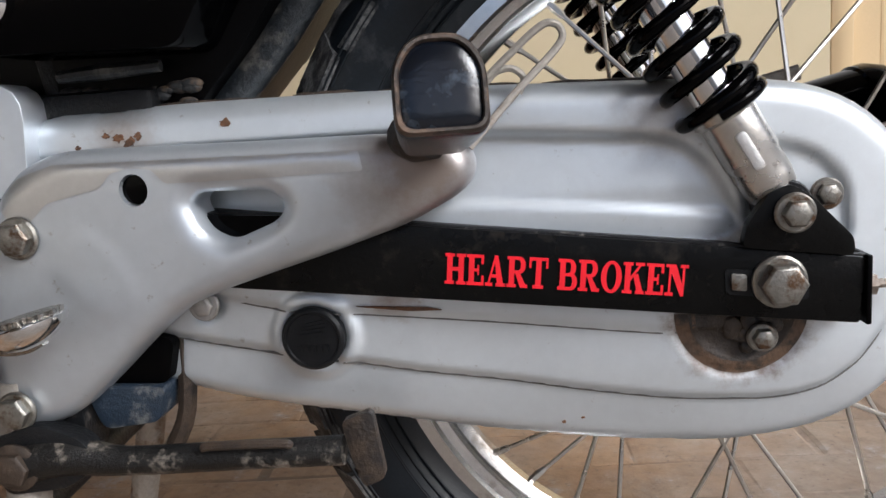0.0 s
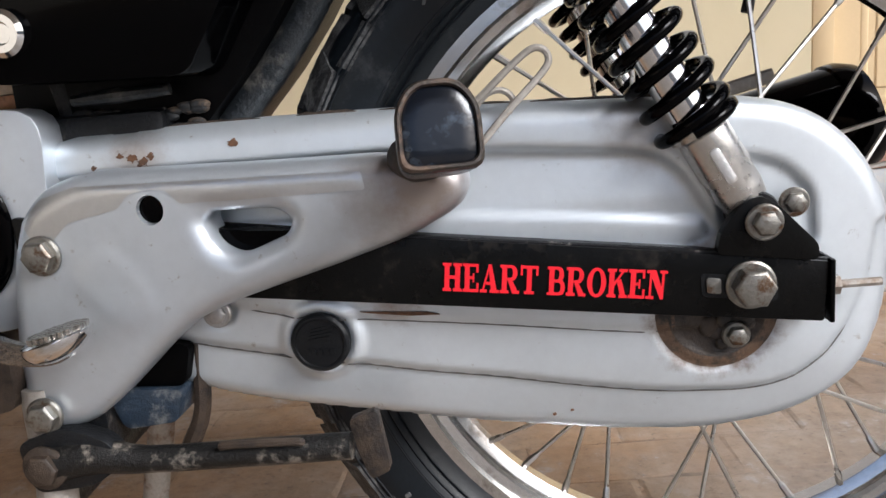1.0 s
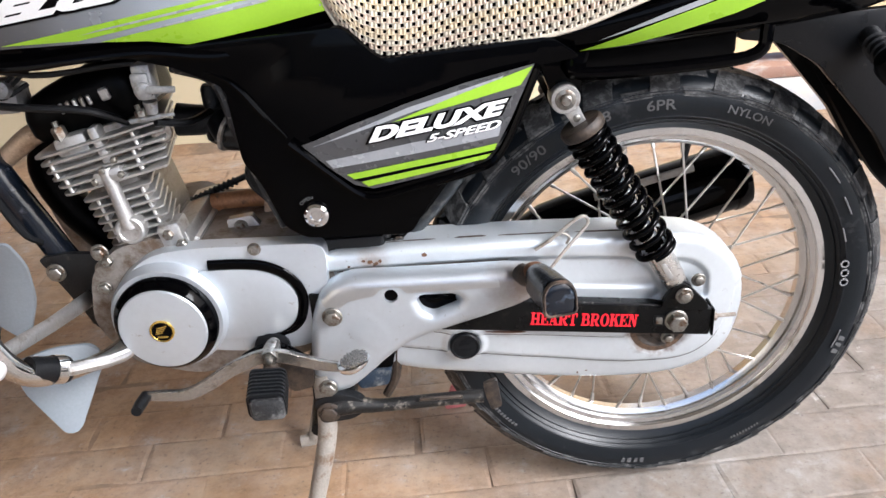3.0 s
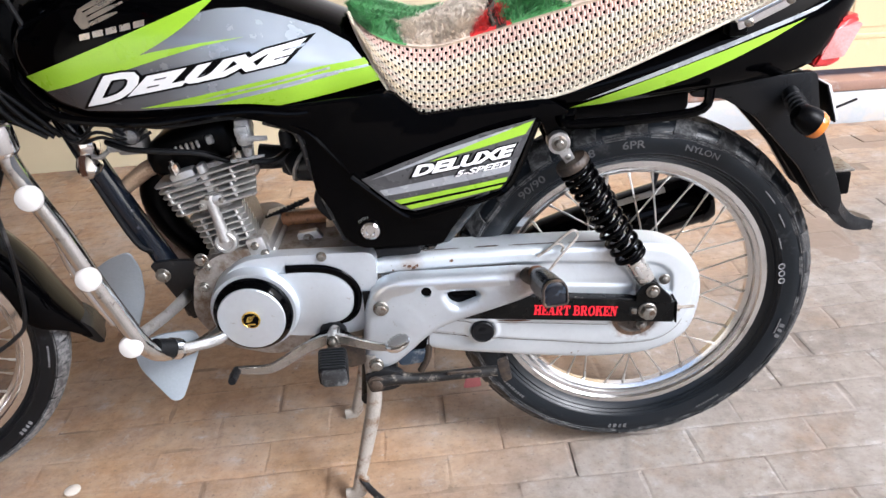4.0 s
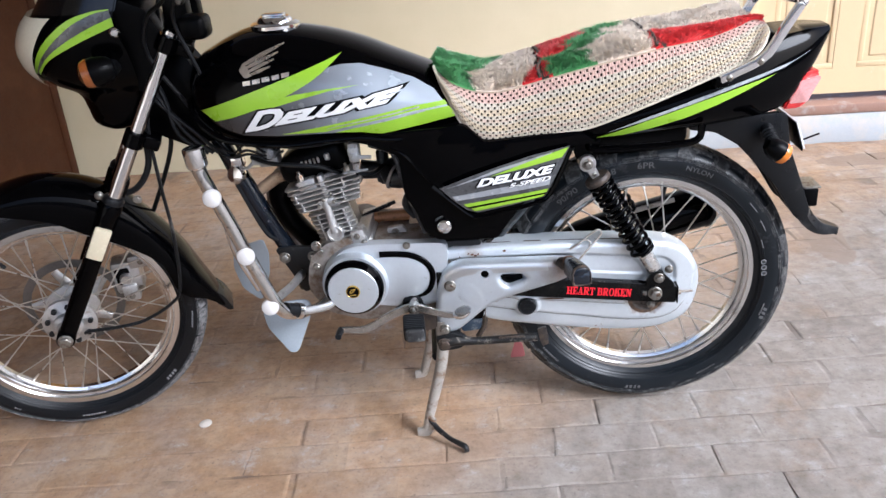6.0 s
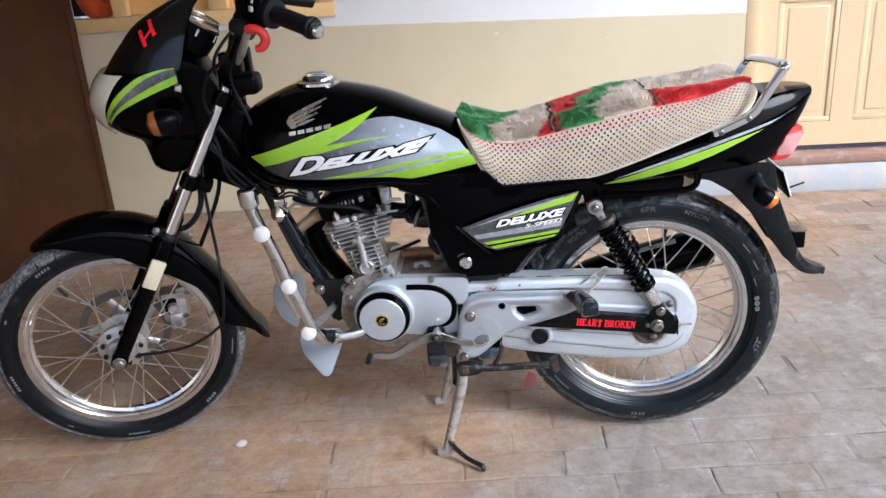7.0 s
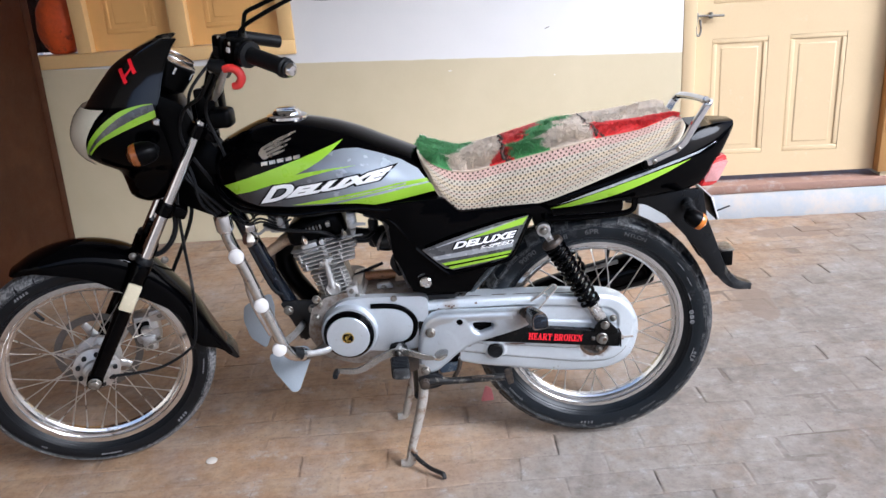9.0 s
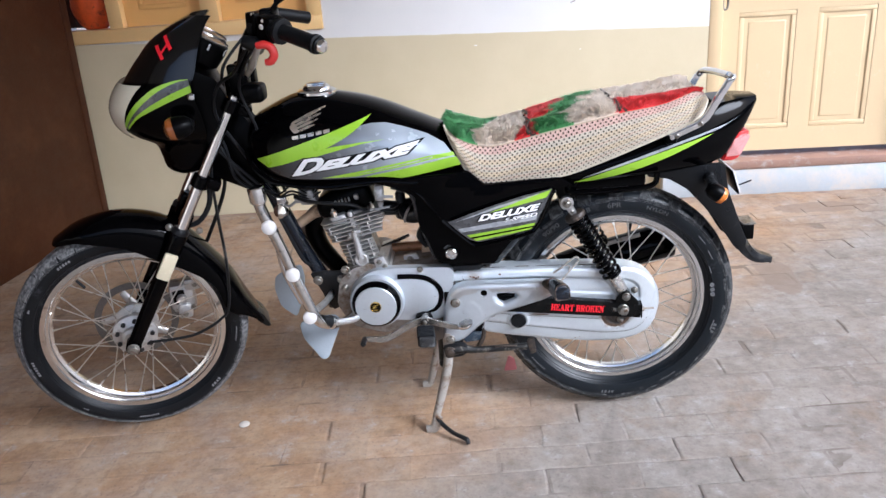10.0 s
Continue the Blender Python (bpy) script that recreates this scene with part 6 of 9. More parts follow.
def hanger():
    out = [(-0.449, 0.268), (-0.447, 0.315), (-0.438, 0.365), (-0.427, 0.394), (-0.410, 0.409), (-0.386, 0.4165), (-0.286, 0.4140), (-0.207, 0.4130), (-0.190, 0.411), (-0.168, 0.409), (-0.159, 0.404), (-0.1555, 0.394), (-0.158, 0.385), (-0.166, 0.3785), (-0.192, 0.3655), (-0.232, 0.353),
           (-0.278, 0.340), (-0.302, 0.333), (-0.326, 0.3235), (-0.350, 0.306), (-0.377, 0.282), (-0.401, 0.262), (-0.423, 0.255), (-0.442, 0.256)]
    hole = [(-0.3405 + 0.0082 * math.cos(a), 0.3930 + 0.0088 * math.sin(a)) for a in np.linspace(0, 2 * math.pi, 25)[:-1]]
    slot = rounded([(-0.3125, 0.384), (-0.306, 0.3895), (-0.266, 0.3885), (-0.2575, 0.380), (-0.263, 0.3715), (-0.293, 0.3605), (-0.306, 0.3675)], 0.006)
    dome = rounded([(-0.400, 0.350), (-0.374, 0.375), (-0.354, 0.358), (-0.343, 0.330), (-0.366, 0.318)], 0.014, 5)

    def face(X, Z, sd):
        cut = edge_distance(X, Z, slot)[0]
        lip = np.clip(1 + cut / 0.012, 0, 1)
        outer = edge_distance(X, Z, rounded(out, 0.010, 3))[0]
        y = -0.1315 + rolled(np.maximum(outer, 0), 0.0125) + 0.0050 * lip ** 2.4
        y = y - 0.0007 * region(X, Z, dome, 0.012) + 0.45 * np.maximum(0, np.abs(X + 0.24) - 0.10) ** 2
        return y + 0.0030 * np.clip(1 - np.hypot(X + 0.20, (Z - 0.386) * 1.3) / 0.05, 0, 1) ** 2 * -1

    hg = part("peg_hanger", pressing(rounded(out, 0.010, 3), [slot, hole], 0.0020, face, -0.1000), "silver", bike, "pressed silver pillion peg hanger plate", smooth=70)
    tape = rounded([(-0.424, 0.390), (-0.409, 0.4035), (-0.386, 0.4095), (-0.286, 0.4075), (-0.215, 0.4060), (-0.213, 0.3955), (-0.286, 0.3950), (-0.322, 0.3955), (-0.329, 0.4035), (-0.3405, 0.4050), (-0.352, 0.4030), (-0.36, 0.395), (-0.392, 0.389), (-0.412, 0.372)], 0.002, 2)
    part("tape", laid_on(tape, face, 0.0005, 0.006), "tape", hg, "strip of yellowed clear tape", smooth=60)
    # Black disc fills the hole and stands for the dark gap.
    part("grommet", turned((-0.3405, -0.1258, 0.3930), (0, -1, 0), [(0.0081, 0), (0.0081, 0.002), (0, 0.0022)], 20), "black", hg, "black disc set in as the dark gap behind the hole")
    # Black plate put behind the slot to paint its shadow.
    part("slot_shadow_plate", sheet(rounded([(-0.325, 0.376), (-0.245, 0.371), (-0.245, 0.352), (-0.325, 0.356)], 0.004), -0.1135, -0.112), "black", hg, "black plate set in as shadow behind the slot")
    for z, x, r in ((0.3705, -0.412, 0.0098), (0.2695, -0.4305, 0.0095)):
        b = bmesh.new()
        bolt(b, x, -0.1305, z, r, 0.008, r * 1.25)
        part("bolt", b, "steel", hg, "rust-freckled dome nut")
    # folded pillion peg
    m = Matrix.Translation((-0.175, -0.138, 0.413)) @ (Vector((-0.158, -0.238, 0.432)) - Vector((-0.175, -0.138, 0.413))).to_track_quat("Z", "X").to_matrix().to_4x4()
    prof = rounded([(-0.0185, -0.0175), (0.0185, -0.0175), (0.0185, 0.010), (0.010, 0.0215), (-0.010, 0.0215), (-0.0185, 0.010)], 0.007, 4)

    def sleeve(stations):
        return loft(bmesh.new(), [[m @ Vector((q[1] * sc, q[0] * sc, k)) for q in prof] for k, sc in stations])
    peg = part("pillion_peg", sleeve(((0.016, 0.72), (0.022, 0.84), (0.040, 0.90), (0.060, 0.95), (0.090, 1.0), (0.096, 1.0), (0.0985, 0.96))), "peg_rubber", bike, "folding pillion footpeg with a worn grey-black rubber block", smooth=50)
    part("collar", sleeve(((0.0, 0.50), (0.001, 0.68), (0.006, 0.72), (0.010, 0.66), (0.013, 0.68), (0.018, 0.64))), "rust", peg, "rusty steel collar")
    rim = bmesh.new()
    loft(rim, [[m @ Vector((q[1] * sc, q[0] * sc, k)) for q in prof] for k, sc in ((0.0970, 0.99), (0.1000, 0.965), (0.1010, 0.93), (0.1010, 0.87), (0.0995, 0.84), (0.0965, 0.84))], caps=False)
    part("worn_border", rim, "peg_edge", peg, "brown worn border of the rubber", smooth=50)
    part("end_plate", sleeve(((0.0960, 0.85), (0.0985, 0.85), (0.0992, 0.80), (0.0996, 0.5))), "peg_face", peg, "glossy scuffed blue-black end face")
    part("knuckle", pipe([(-0.19, -0.128, 0.412), (-0.183, -0.138, 0.410), (-0.174, -0.146, 0.4105)], [0.011, 0.012, 0.011], 12, 3), "oily_rust", peg)
    # wire guard
    part("sari_guard_wire", pipe([(-0.158, -0.122, 0.403), (-0.132, -0.112, 0.430), (-0.111, -0.105, 0.450), (-0.1065, -0.103, 0.458), (-0.111, -0.103, 0.464), (-0.121, -0.103, 0.461), (-0.150, -0.102, 0.437), (-0.168, -0.10, 0.424)], 0.0021, 8, 5), "dusty_steel", bike, "bent bare steel wire guard")
    part("sari_guard_wire", pipe([(-0.152, -0.10, 0.432), (-0.143, -0.10, 0.441), (-0.134, -0.10, 0.4425), (-0.128, -0.10, 0.437), (-0.131, -0.10, 0.429)], 0.0019, 8, 5), "dusty_steel", bike, "bent bare steel wire hook")
    return hg


hanger()


# foot controls
def controls():
    path = [(-0.641, -0.163, 0.299), (-0.622, -0.160, 0.296), (-0.594, -0.156, 0.2925), (-0.568, -0.153, 0.302), (-0.540, -0.151, 0.3185), (-0.510, -0.150, 0.331), (-0.489, -0.150, 0.3355), (-0.468, -0.150, 0.331), (-0.448, -0.151, 0.3245), (-0.425, -0.153, 0.3180), (-0.402, -0.156, 0.3165), (-0.388, -0.160, 0.322)]
    line = smooth_line(path, 5)
    rings = []
    for i, p in enumerate(line):
        d = (line[min(i + 1, len(line) - 1)] - line[max(i - 1, 0)]).normalized()
        n = Vector((-d.z, 0, d.x)).normalized()
        k = i / (len(line) - 1)
        h = 0.0052 + 0.0036 * math.sin(math.pi * min(1.0, k * 1.1)) ** 0.7
        rings.append([p + n * h * a + Vector((0, b, 0)) for a, b in ((-0.85, -0.0030), (0.85, -0.0030), (1.0, -0.002), (1.0, 0.003), (-1.0, 0.003), (-1.0, -0.002))])
    g = part("gear_lever", loft(bmesh.new(), rings), "lever", bike, "worn heel-and-toe gear lever of flat bare steel")
    part("pivot_boss", turned((-0.489, -0.158, 0.3345), (0, 1, 0), [(0.0, 0), (0.0098, 0.0005), (0.0105, 0.002), (0.0105, 0.022), (0.0085, 0.036)], 22), "lever", g, "splined boss with a clamp bolt")
    b = bmesh.new()
    bolt(b, -0.489, -0.158, 0.3345, 0.0055, 0.004)
    part("bolt", b, "steel", g)
    part("toe_rubber", pipe([(-0.640, -0.196, 0.302), (-0.641, -0.180, 0.300), (-0.641, -0.160, 0.298)], [0.0062, 0.0072, 0.0068], 12), "rubber", g, "black toe rubber")
    pad = bmesh.new()
    bmesh.ops.create_uvsphere(pad, u_segments=24, v_segments=12, radius=1)
    for v in pad.verts:
        v.co = Vector((-0.389 + 0.0195 * v.co.x + 0.003 * v.co.z, -0.166 + 0.019 * v.co.y, 0.3305 + (0.0035 if v.co.z > 0 else 0.014) * v.co.z + 0.20 * 0.0195 * v.co.x))
    hp = part("heel_pad", pad, "chrome", g, "chromed heel pad with a knurled top")
    kn = bmesh.new()
    for i in range(-5, 6):
        for j in range(-5, 6):
            if i * i + j * j < 27:
                x, y = -0.388 + i * 0.0030, -0.166 + j * 0.0030
                box(kn, (x - 0.0011, y - 0.0011, 0.332 + 0.20 * (x + 0.389)), (x + 0.0011, y + 0.0011, 0.3350 + 0.20 * (x + 0.389)))
    part("knurling", kn, "lever", hp, smooth=0)
    # rider's peg: a squared rubber block with cross ribs, worn at its end
    pegob = part("rider_footpeg", pipe([(-0.490, -0.118, 0.318), (-0.489, -0.180, 0.319)], 0.0095, 14), "oily_rust", bike, "rider footpeg with a ribbed black rubber, scuffed at its end")

    def section(y, sx, sz, cx, cz):
        return [(cx + sx * q[0], y, cz + sz * q[1]) for q in rounded([(-1, -0.85), (1, -0.85), (1, 0.75), (0.8, 1), (-0.8, 1), (-1, 0.75)], 0.35, 3)]
    part("rubber", loft(bmesh.new(), [section(y, 0.0192 * k, 0.0150 * k, -0.489 + 0.13 * (-y - 0.162), 0.319) for y, k in ((-0.173, 0.8), (-0.176, 1.0), (-0.229, 1.0), (-0.233, 0.86))]), "rubber", pegob)
    for k in range(8):
        y = -0.1785 - k * 0.0068
        cx = -0.489 + 0.13 * (-y - 0.162)
        part("rib", loft(bmesh.new(), [section(y + o, 0.0192 * f, 0.0150 * f, cx, 0.3195) for o, f in ((0.0022, 0.98), (0.0013, 1.12), (-0.0013, 1.12), (-0.0022, 0.98))]), "rubber", pegob)
    part("end_wear", loft(bmesh.new(), [section(y, 0.0192 * k, 0.0150 * k, -0.479, 0.3185) for y, k in ((-0.230, 0.98), (-0.2345, 0.93), (-0.2365, 0.7))]), "tread", pegob, "scuffed grey end")
    part("peg_bracket", sheet(rounded([(-0.478, 0.322), (-0.444, 0.312), (-0.446, 0.276), (-0.472, 0.270), (-0.492, 0.296)], 0.006), -0.135, -0.120, bevel=0.002), "oily_rust", pegob, "greasy steel bracket")
    part("peg_bar", pipe([(-0.488, -0.125, 0.305), (-0.488, 0.16, 0.305)], 0.011, 12), "greasy", pegob)


controls()


# stands
def stands():
    st = part("centre_stand", pipe([(-0.438, -0.118, 0.285), (-0.442, -0.120, 0.20), (-0.462, -0.125, 0.12), (-0.484, -0.13, 0.045), (-0.492, -0.132, 0.012)], [0.013, 0.0125, 0.012, 0.010, 0.009], 12, 4), "dusty_steel", bike, "dusty steel centre stand with splayed feet")
    part("leg", pipe([(-0.455, 0.075, 0.30), (-0.465, 0.085, 0.20), (-0.49, 0.09, 0.10), (-0.515, 0.095, 0.012)], [0.013, 0.0125, 0.012, 0.010], 12, 4), "dusty_steel", st)
    part("cross_bar", pipe([(-0.455, -0.11, 0.19), (-0.47, 0.08, 0.19)], 0.011, 12), "greasy", st)
    part("foot", pipe([(-0.512, -0.130, 0.006), (-0.495, -0.132, 0.009), (-0.480, -0.136, 0.03), (-0.475, -0.140, 0.05)], [0.012, 0.014, 0.011, 0.008], 10, 3, 0.6), "dusty_steel", st)
    part("foot", pipe([(-0.537, 0.093, 0.006), (-0.52, 0.095, 0.008), (-0.508, 0.095, 0.022)], [0.012, 0.013, 0.010], 10, 3, 0.6), "dusty_steel", st)
    part("tread_lever", pipe([(-0.482, -0.136, 0.045), (-0.466, -0.150, 0.030), (-0.44, -0.172, 0.020), (-0.415, -0.188, 0.016), (-0.405, -0.195, 0.014), (-0.402, -0.198, 0.004)], [0.0055, 0.006, 0.0055, 0.006, 0.0065, 0.006], 10, 4), "chipped", st, "bent black foot lever")
    part("mount", sheet(rounded([(-0.452, 0.31), (-0.405, 0.31), (-0.40, 0.235), (-0.43, 0.215), (-0.455, 0.235)], 0.008), -0.114, -0.090, bevel=0.003), "greasy", st, "greasy mounting lug")
    side = part("side_stand", pipe([(-0.43, -0.128, 0.2375), (-0.405, -0.128, 0.240), (-0.37, -0.128, 0.236), (-0.30, -0.127, 0.2375), (-0.24, -0.126, 0.2385)], [0.0135, 0.012, 0.0085, 0.0085, 0.0085], 12, 4), "scraped", bike, "folded side stand in scraped black paint")
    part("foot", sheet(rounded([(-0.240, 0.256), (-0.222, 0.262), (-0.217, 0.222), (-0.230, 0.216), (-0.236, 0.235)], 0.004), -0.128, -0.121, bevel=0.002), "oily_rust", side, "rusty bent foot")
    part("toe", pipe([(-0.318, -0.136, 0.246), (-0.313, -0.138, 0.2480), (-0.273, -0.138, 0.2485), (-0.268, -0.136, 0.2465)], 0.0026, 8, 3), "oily_rust", side)
    b = bmesh.new()
    bolt(b, -0.433, -0.137, 0.2375, 0.0105, 0.007, 0.0145)
    part("pivot_bolt", b, "oily_rust", side, "greasy brown pivot nut")
    part("pivot_flange", sheet(rounded([(-0.452, 0.252), (-0.420, 0.262), (-0.392, 0.252), (-0.384, 0.236), (-0.405, 0.222), (-0.445, 0.218)], 0.008), -0.134, -0.120, bevel=0.004), "greasy", side, "greasy black stand yoke")
    part("linkage", sheet(rounded([(-0.405, 0.274), (-0.352, 0.272), (-0.358, 0.250), (-0.395, 0.246)], 0.006), -0.105, -0.07, bevel=0.004), "oily_blue", side, "blue-black greasy lug")
    part("lug", sheet(rounded([(-0.42, 0.315), (-0.345, 0.300), (-0.352, 0.2725), (-0.41, 0.2745)], 0.006), -0.100, -0.07, bevel=0.004), "black_satin", side)
    part("return_spring", pipe([(-0.345, -0.085, 0.30), (-0.350, -0.085, 0.25), (-0.365, -0.085, 0.22)], 0.006, 8, 4), "oily_rust", side)


stands()


# engine
def engine():
    tilt = radians(13)
    base = Vector((-0.632, 0, 0.455))
    up = Vector((-math.sin(tilt), 0, math.cos(tilt)))
    fw = Vector((-math.cos(tilt), 0, -math.sin(tilt)))
    m = Matrix((( -fw.x, 0, up.x, base.x), (0, 1, 0, 0), (-fw.z, 0, up.z, base.z), (0, 0, 0, 1)))  # local x to the rear, z along the bore
    eng = part("engine", block((-0.036, -0.060, -0.02), (0.026, 0.060, 0.09), 0.014, m=m), "dirty_alu", bike, "air-cooled single-cylinder engine in dull cast aluminium")

    def fin(z, x0, x1, half, r, th=0.0036):
        pl = rounded([(x0, -half), (x1, -half), (x1 - 0.042, half), (x0, half)], [r, 0.007, r, r], 4)
        c = (x0 + x1) / 2
        rings = [[m @ Vector((c + (x - c) * k, y * k, z + h)) for x, y in pl] for h, k in ((0, 0.985), (0.0008, 1.0), (th - 0.0008, 1.0), (th, 0.985))]
        return part("fin", loft(bmesh.new(), rings), "alu", eng)
    for k in range(7):
        fin(0.010 + k * 0.0100, -0.043 - 0.0008 * k, 0.0485 - 0.0006 * k, 0.079, 0.022, 0.0032)
    part("head_core", block((-0.055, -0.066, 0.080), (0.048, 0.064, 0.150), 0.016, m=m), "dirty_alu", eng)
    for k in range(6):
        fin(0.0855 + k * 0.0099, -0.0615 - 0.0021 * k, 0.076 + 0.0036 * k, 0.086, 0.024)
    # head casting above the fins, with its hex caps
    b = bmesh.new()
    box(b, (-0.042, -0.078, 0.126), (-0.002, 0.07, 0.150), 0.006, 2, m)
    box(b, (0.004, -0.082, 0.088), (0.016, -0.06, 0.152), 0.004, 2, m)
    part("head_casting", b, "alu", eng)
    for x, z, r in ((-0.030, 0.146, 0.0080), (0.066, 0.136, 0.0065)):
        b = bmesh.new()
        lathe(b, m @ Vector((x, -0.070, z)), up, [(r, 0), (r, 0.014), (r * 0.8, 0.016), (r * 0.45, 0.016), (r * 0.45, 0.022), (0, 0.022)], 6)
        part("head_nut", b, "steel", eng)
    # push-rod tunnel with its round cap
    b = bmesh.new()
    tube(b, [m @ Vector(q) for q in ((0.0045, -0.083, 0.105), (0.0025, -0.084, 0.070), (-0.001, -0.084, 0.030))], [0.0085, 0.0080, 0.0100], 14)
    box(b, (-0.012, -0.090, 0.088), (0.024, -0.062, 0.104), 0.005, 2, m)
    part("tunnel", b, "alu", eng)
    part("tappet_cap", turned(m @ Vector((-0.001, -0.080, 0.0275)), (0, -1, 0), [(0.0175, -0.006), (0.0175, 0.009), (0.0155, 0.0115), (0.0125, 0.0115), (0.0115, 0.0100), (0, 0.0100)], 32), "alu", eng, "round cast cap")
    for x, z in ((0.004, 0.104), (-0.010, 0.094), (0.022, 0.094), (0.0225, 0.112)):
        part("stud_nut", turned(m @ Vector((x, -0.088, z)), (0, -1, 0), [(0.0042, 0), (0.0042, 0.004), (0.003, 0.0055), (0, 0.0055)], 6), "steel", eng)
    # webs cast between the fins
    for x, z0, z1 in ((-0.045, 0.088, 0.110), (-0.052, 0.108, 0.130), (0.044, 0.090, 0.118), (0.052, 0.112, 0.138), (0.030, 0.012, 0.072), (-0.026, 0.012, 0.070)):
        part("web", block((x - 0.0022, -0.0835 if z0 > 0.08 else -0.0765, z0), (x + 0.0022, -0.06, z1), 0.001, 1, m), "alu", eng)
    # base of the barrel with its bosses
    b = bmesh.new()
    box(b, (-0.048, -0.084, -0.014), (0.058, 0.07, 0.006), 0.004, 2, m)
    box(b, (0.026, -0.090, -0.012), (0.056, -0.055, 0.022), 0.006, 2, m)
    box(b, (-0.060, -0.070, -0.024), (0.062, 0.07, -0.010), 0.003, 1, m)
    part("base_flange", b, "alu", eng)
    for x, z in ((-0.044, 0.000), (0.040, 0.010), (0.050, -0.006)):
        part("stud_nut", turned(m @ Vector((x, -0.088, z)), (0, -1, 0), [(0.0068, 0), (0.0068, 0.006), (0.005, 0.008), (0, 0.008)], 6), "steel", eng)
    # rocker cover
    cov = bmesh.new()
    pl = rounded([(-0.074, -0.062), (0.073, -0.062), (0.073, 0.062), (-0.074, 0.062)], 0.026, 4)
    rings = [[m @ Vector((x * s, y * s, z + 0.10 * x * (z - 0.150) / 0.06)) for x, y in pl] for z, s in ((0.146, 0.93), (0.156, 1.0), (0.178, 1.0), (0.192, 0.95), (0.203, 0.82), (0.209, 0.6))]
    loft(cov, rings)
    rc = part("rocker_cover", cov, "black_satin", eng, "black rocker cover with raised ribs")
    for k in range(5):
        part("rib", block((-0.020 + k * 0.0085, -0.066, 0.172), (-0.016 + k * 0.0085, -0.058, 0.184), 0.0015, 1, m), "alu" if k % 2 == 0 else "dirty_alu", rc)
    part("badge", block((0.030, -0.067, 0.172), (0.041, -0.058, 0.186), 0.002, 1, m), "alu", rc)
    part("plug_cap", turned(m @ Vector((0.071, -0.055, 0.118)), (0.6, -1, 0.3), [(0.012, -0.01), (0.012, 0.012), (0.009, 0.016), (0, 0.016)], 18), "dirty_alu", eng)
    # spark plug lead and breather
    part("spark_lead", pipe([(-0.615, -0.06, 0.60), (-0.65, -0.085, 0.625), (-0.70, -0.09, 0.633), (-0.75, -0.08, 0.637), (-0.79, -0.06, 0.645)], 0.0045, 8, 5), "rubber", eng)
    # carburettor and inlet
    c = bmesh.new()
    tube(c, [(-0.585, 0.0, 0.585), (-0.55, 0.0, 0.582), (-0.50, 0.0, 0.585)], [0.02, 0.018, 0.024], 16, 3)
    lathe(c, (-0.538, 0.0, 0.575), (0, 0, 1), [(0.010, -0.022), (0.016, -0.016), (0.017, 0.0), (0.017, 0.016), (0.013, 0.022), (0.013, 0.045), (0.010, 0.05)], 20)
    part("carburettor", c, "greasy", eng)
    part("exhaust_header", pipe([(-0.70, 0.02, 0.565), (-0.752, 0.03, 0.558), (-0.775, 0.035, 0.525), (-0.765, 0.04, 0.475), (-0.740, 0.045, 0.43), (-0.70, 0.05, 0.37), (-0.64, 0.06, 0.30)], [0.024, 0.026, 0.026, 0.025, 0.024, 0.022, 0.022], 16, 5), "black_satin", eng, "dull black exhaust header")
    part("inlet_hose", pipe([(-0.530, -0.02, 0.588), (-0.514, -0.03, 0.574), (-0.485, -0.03, 0.580), (-0.45, -0.02, 0.600)], [0.017, 0.023, 0.026, 0.030], 18, 3), "grey_plastic", eng, "dusty rubber inlet hose")
    part("hose_clip", turned((-0.518, -0.03, 0.575), (0.9, -0.25, -0.35), [(0.0235, -0.003), (0.025, -0.002), (0.025, 0.002), (0.0235, 0.003)], 24), "dusty_steel", eng)
    part("header_flange", pipe([(-0.812, -0.004, 0.548), (-0.786, -0.004, 0.566), (-0.756, -0.004, 0.583), (-0.715, 0.0, 0.59)], [0.011, 0.013, 0.0135, 0.014], 16, 3), "tan_metal", eng, "heat-browned exhaust port pipe")
    # fuel tap under the tank
    t = bmesh.new()
    box(t, (-0.585, -0.112, 0.638), (-0.564, -0.088, 0.676), 0.004)
    lathe(t, (-0.573, -0.112, 0.650), (0, -1, 0), [(0.0095, 0), (0.0095, 0.008), (0.006, 0.010), (0, 0.010)], 18)
    tube(t, [(-0.553, -0.100, 0.6185), (-0.575, -0.100, 0.6165), (-0.602, -0.100, 0.6135)], [0.002, 0.0032, 0.0026], 8, 3)
    box(t, (-0.585, -0.118, 0.652), (-0.566, -0.112, 0.668), 0.003)
    tube(t, [(-0.574, -0.104, 0.636), (-0.575, -0.102, 0.622)], [0.008, 0.006], 12)
    tube(t, [(-0.568, -0.120, 0.651), (-0.540, -0.120, 0.650)], [0.0045, 0.0035], 10)
    part("fuel_tap", t, "tap", bike, "cast fuel tap with a chromed lever")
    part("fuel_hose", pipe([(-0.575, -0.10, 0.612), (-0.55, -0.07, 0.60), (-0.535, -0.03, 0.60)], 0.0045, 8, 4), "rubber", bike, "black fuel hose")
    part("throttle_cable", pipe([(-0.53, -0.012, 0.625), (-0.535, -0.05, 0.66), (-0.60, -0.08, 0.672), (-0.70, -0.085, 0.668), (-0.80, -0.07, 0.69)], 0.0035, 8, 5), "rubber", bike, "thin black throttle cable")
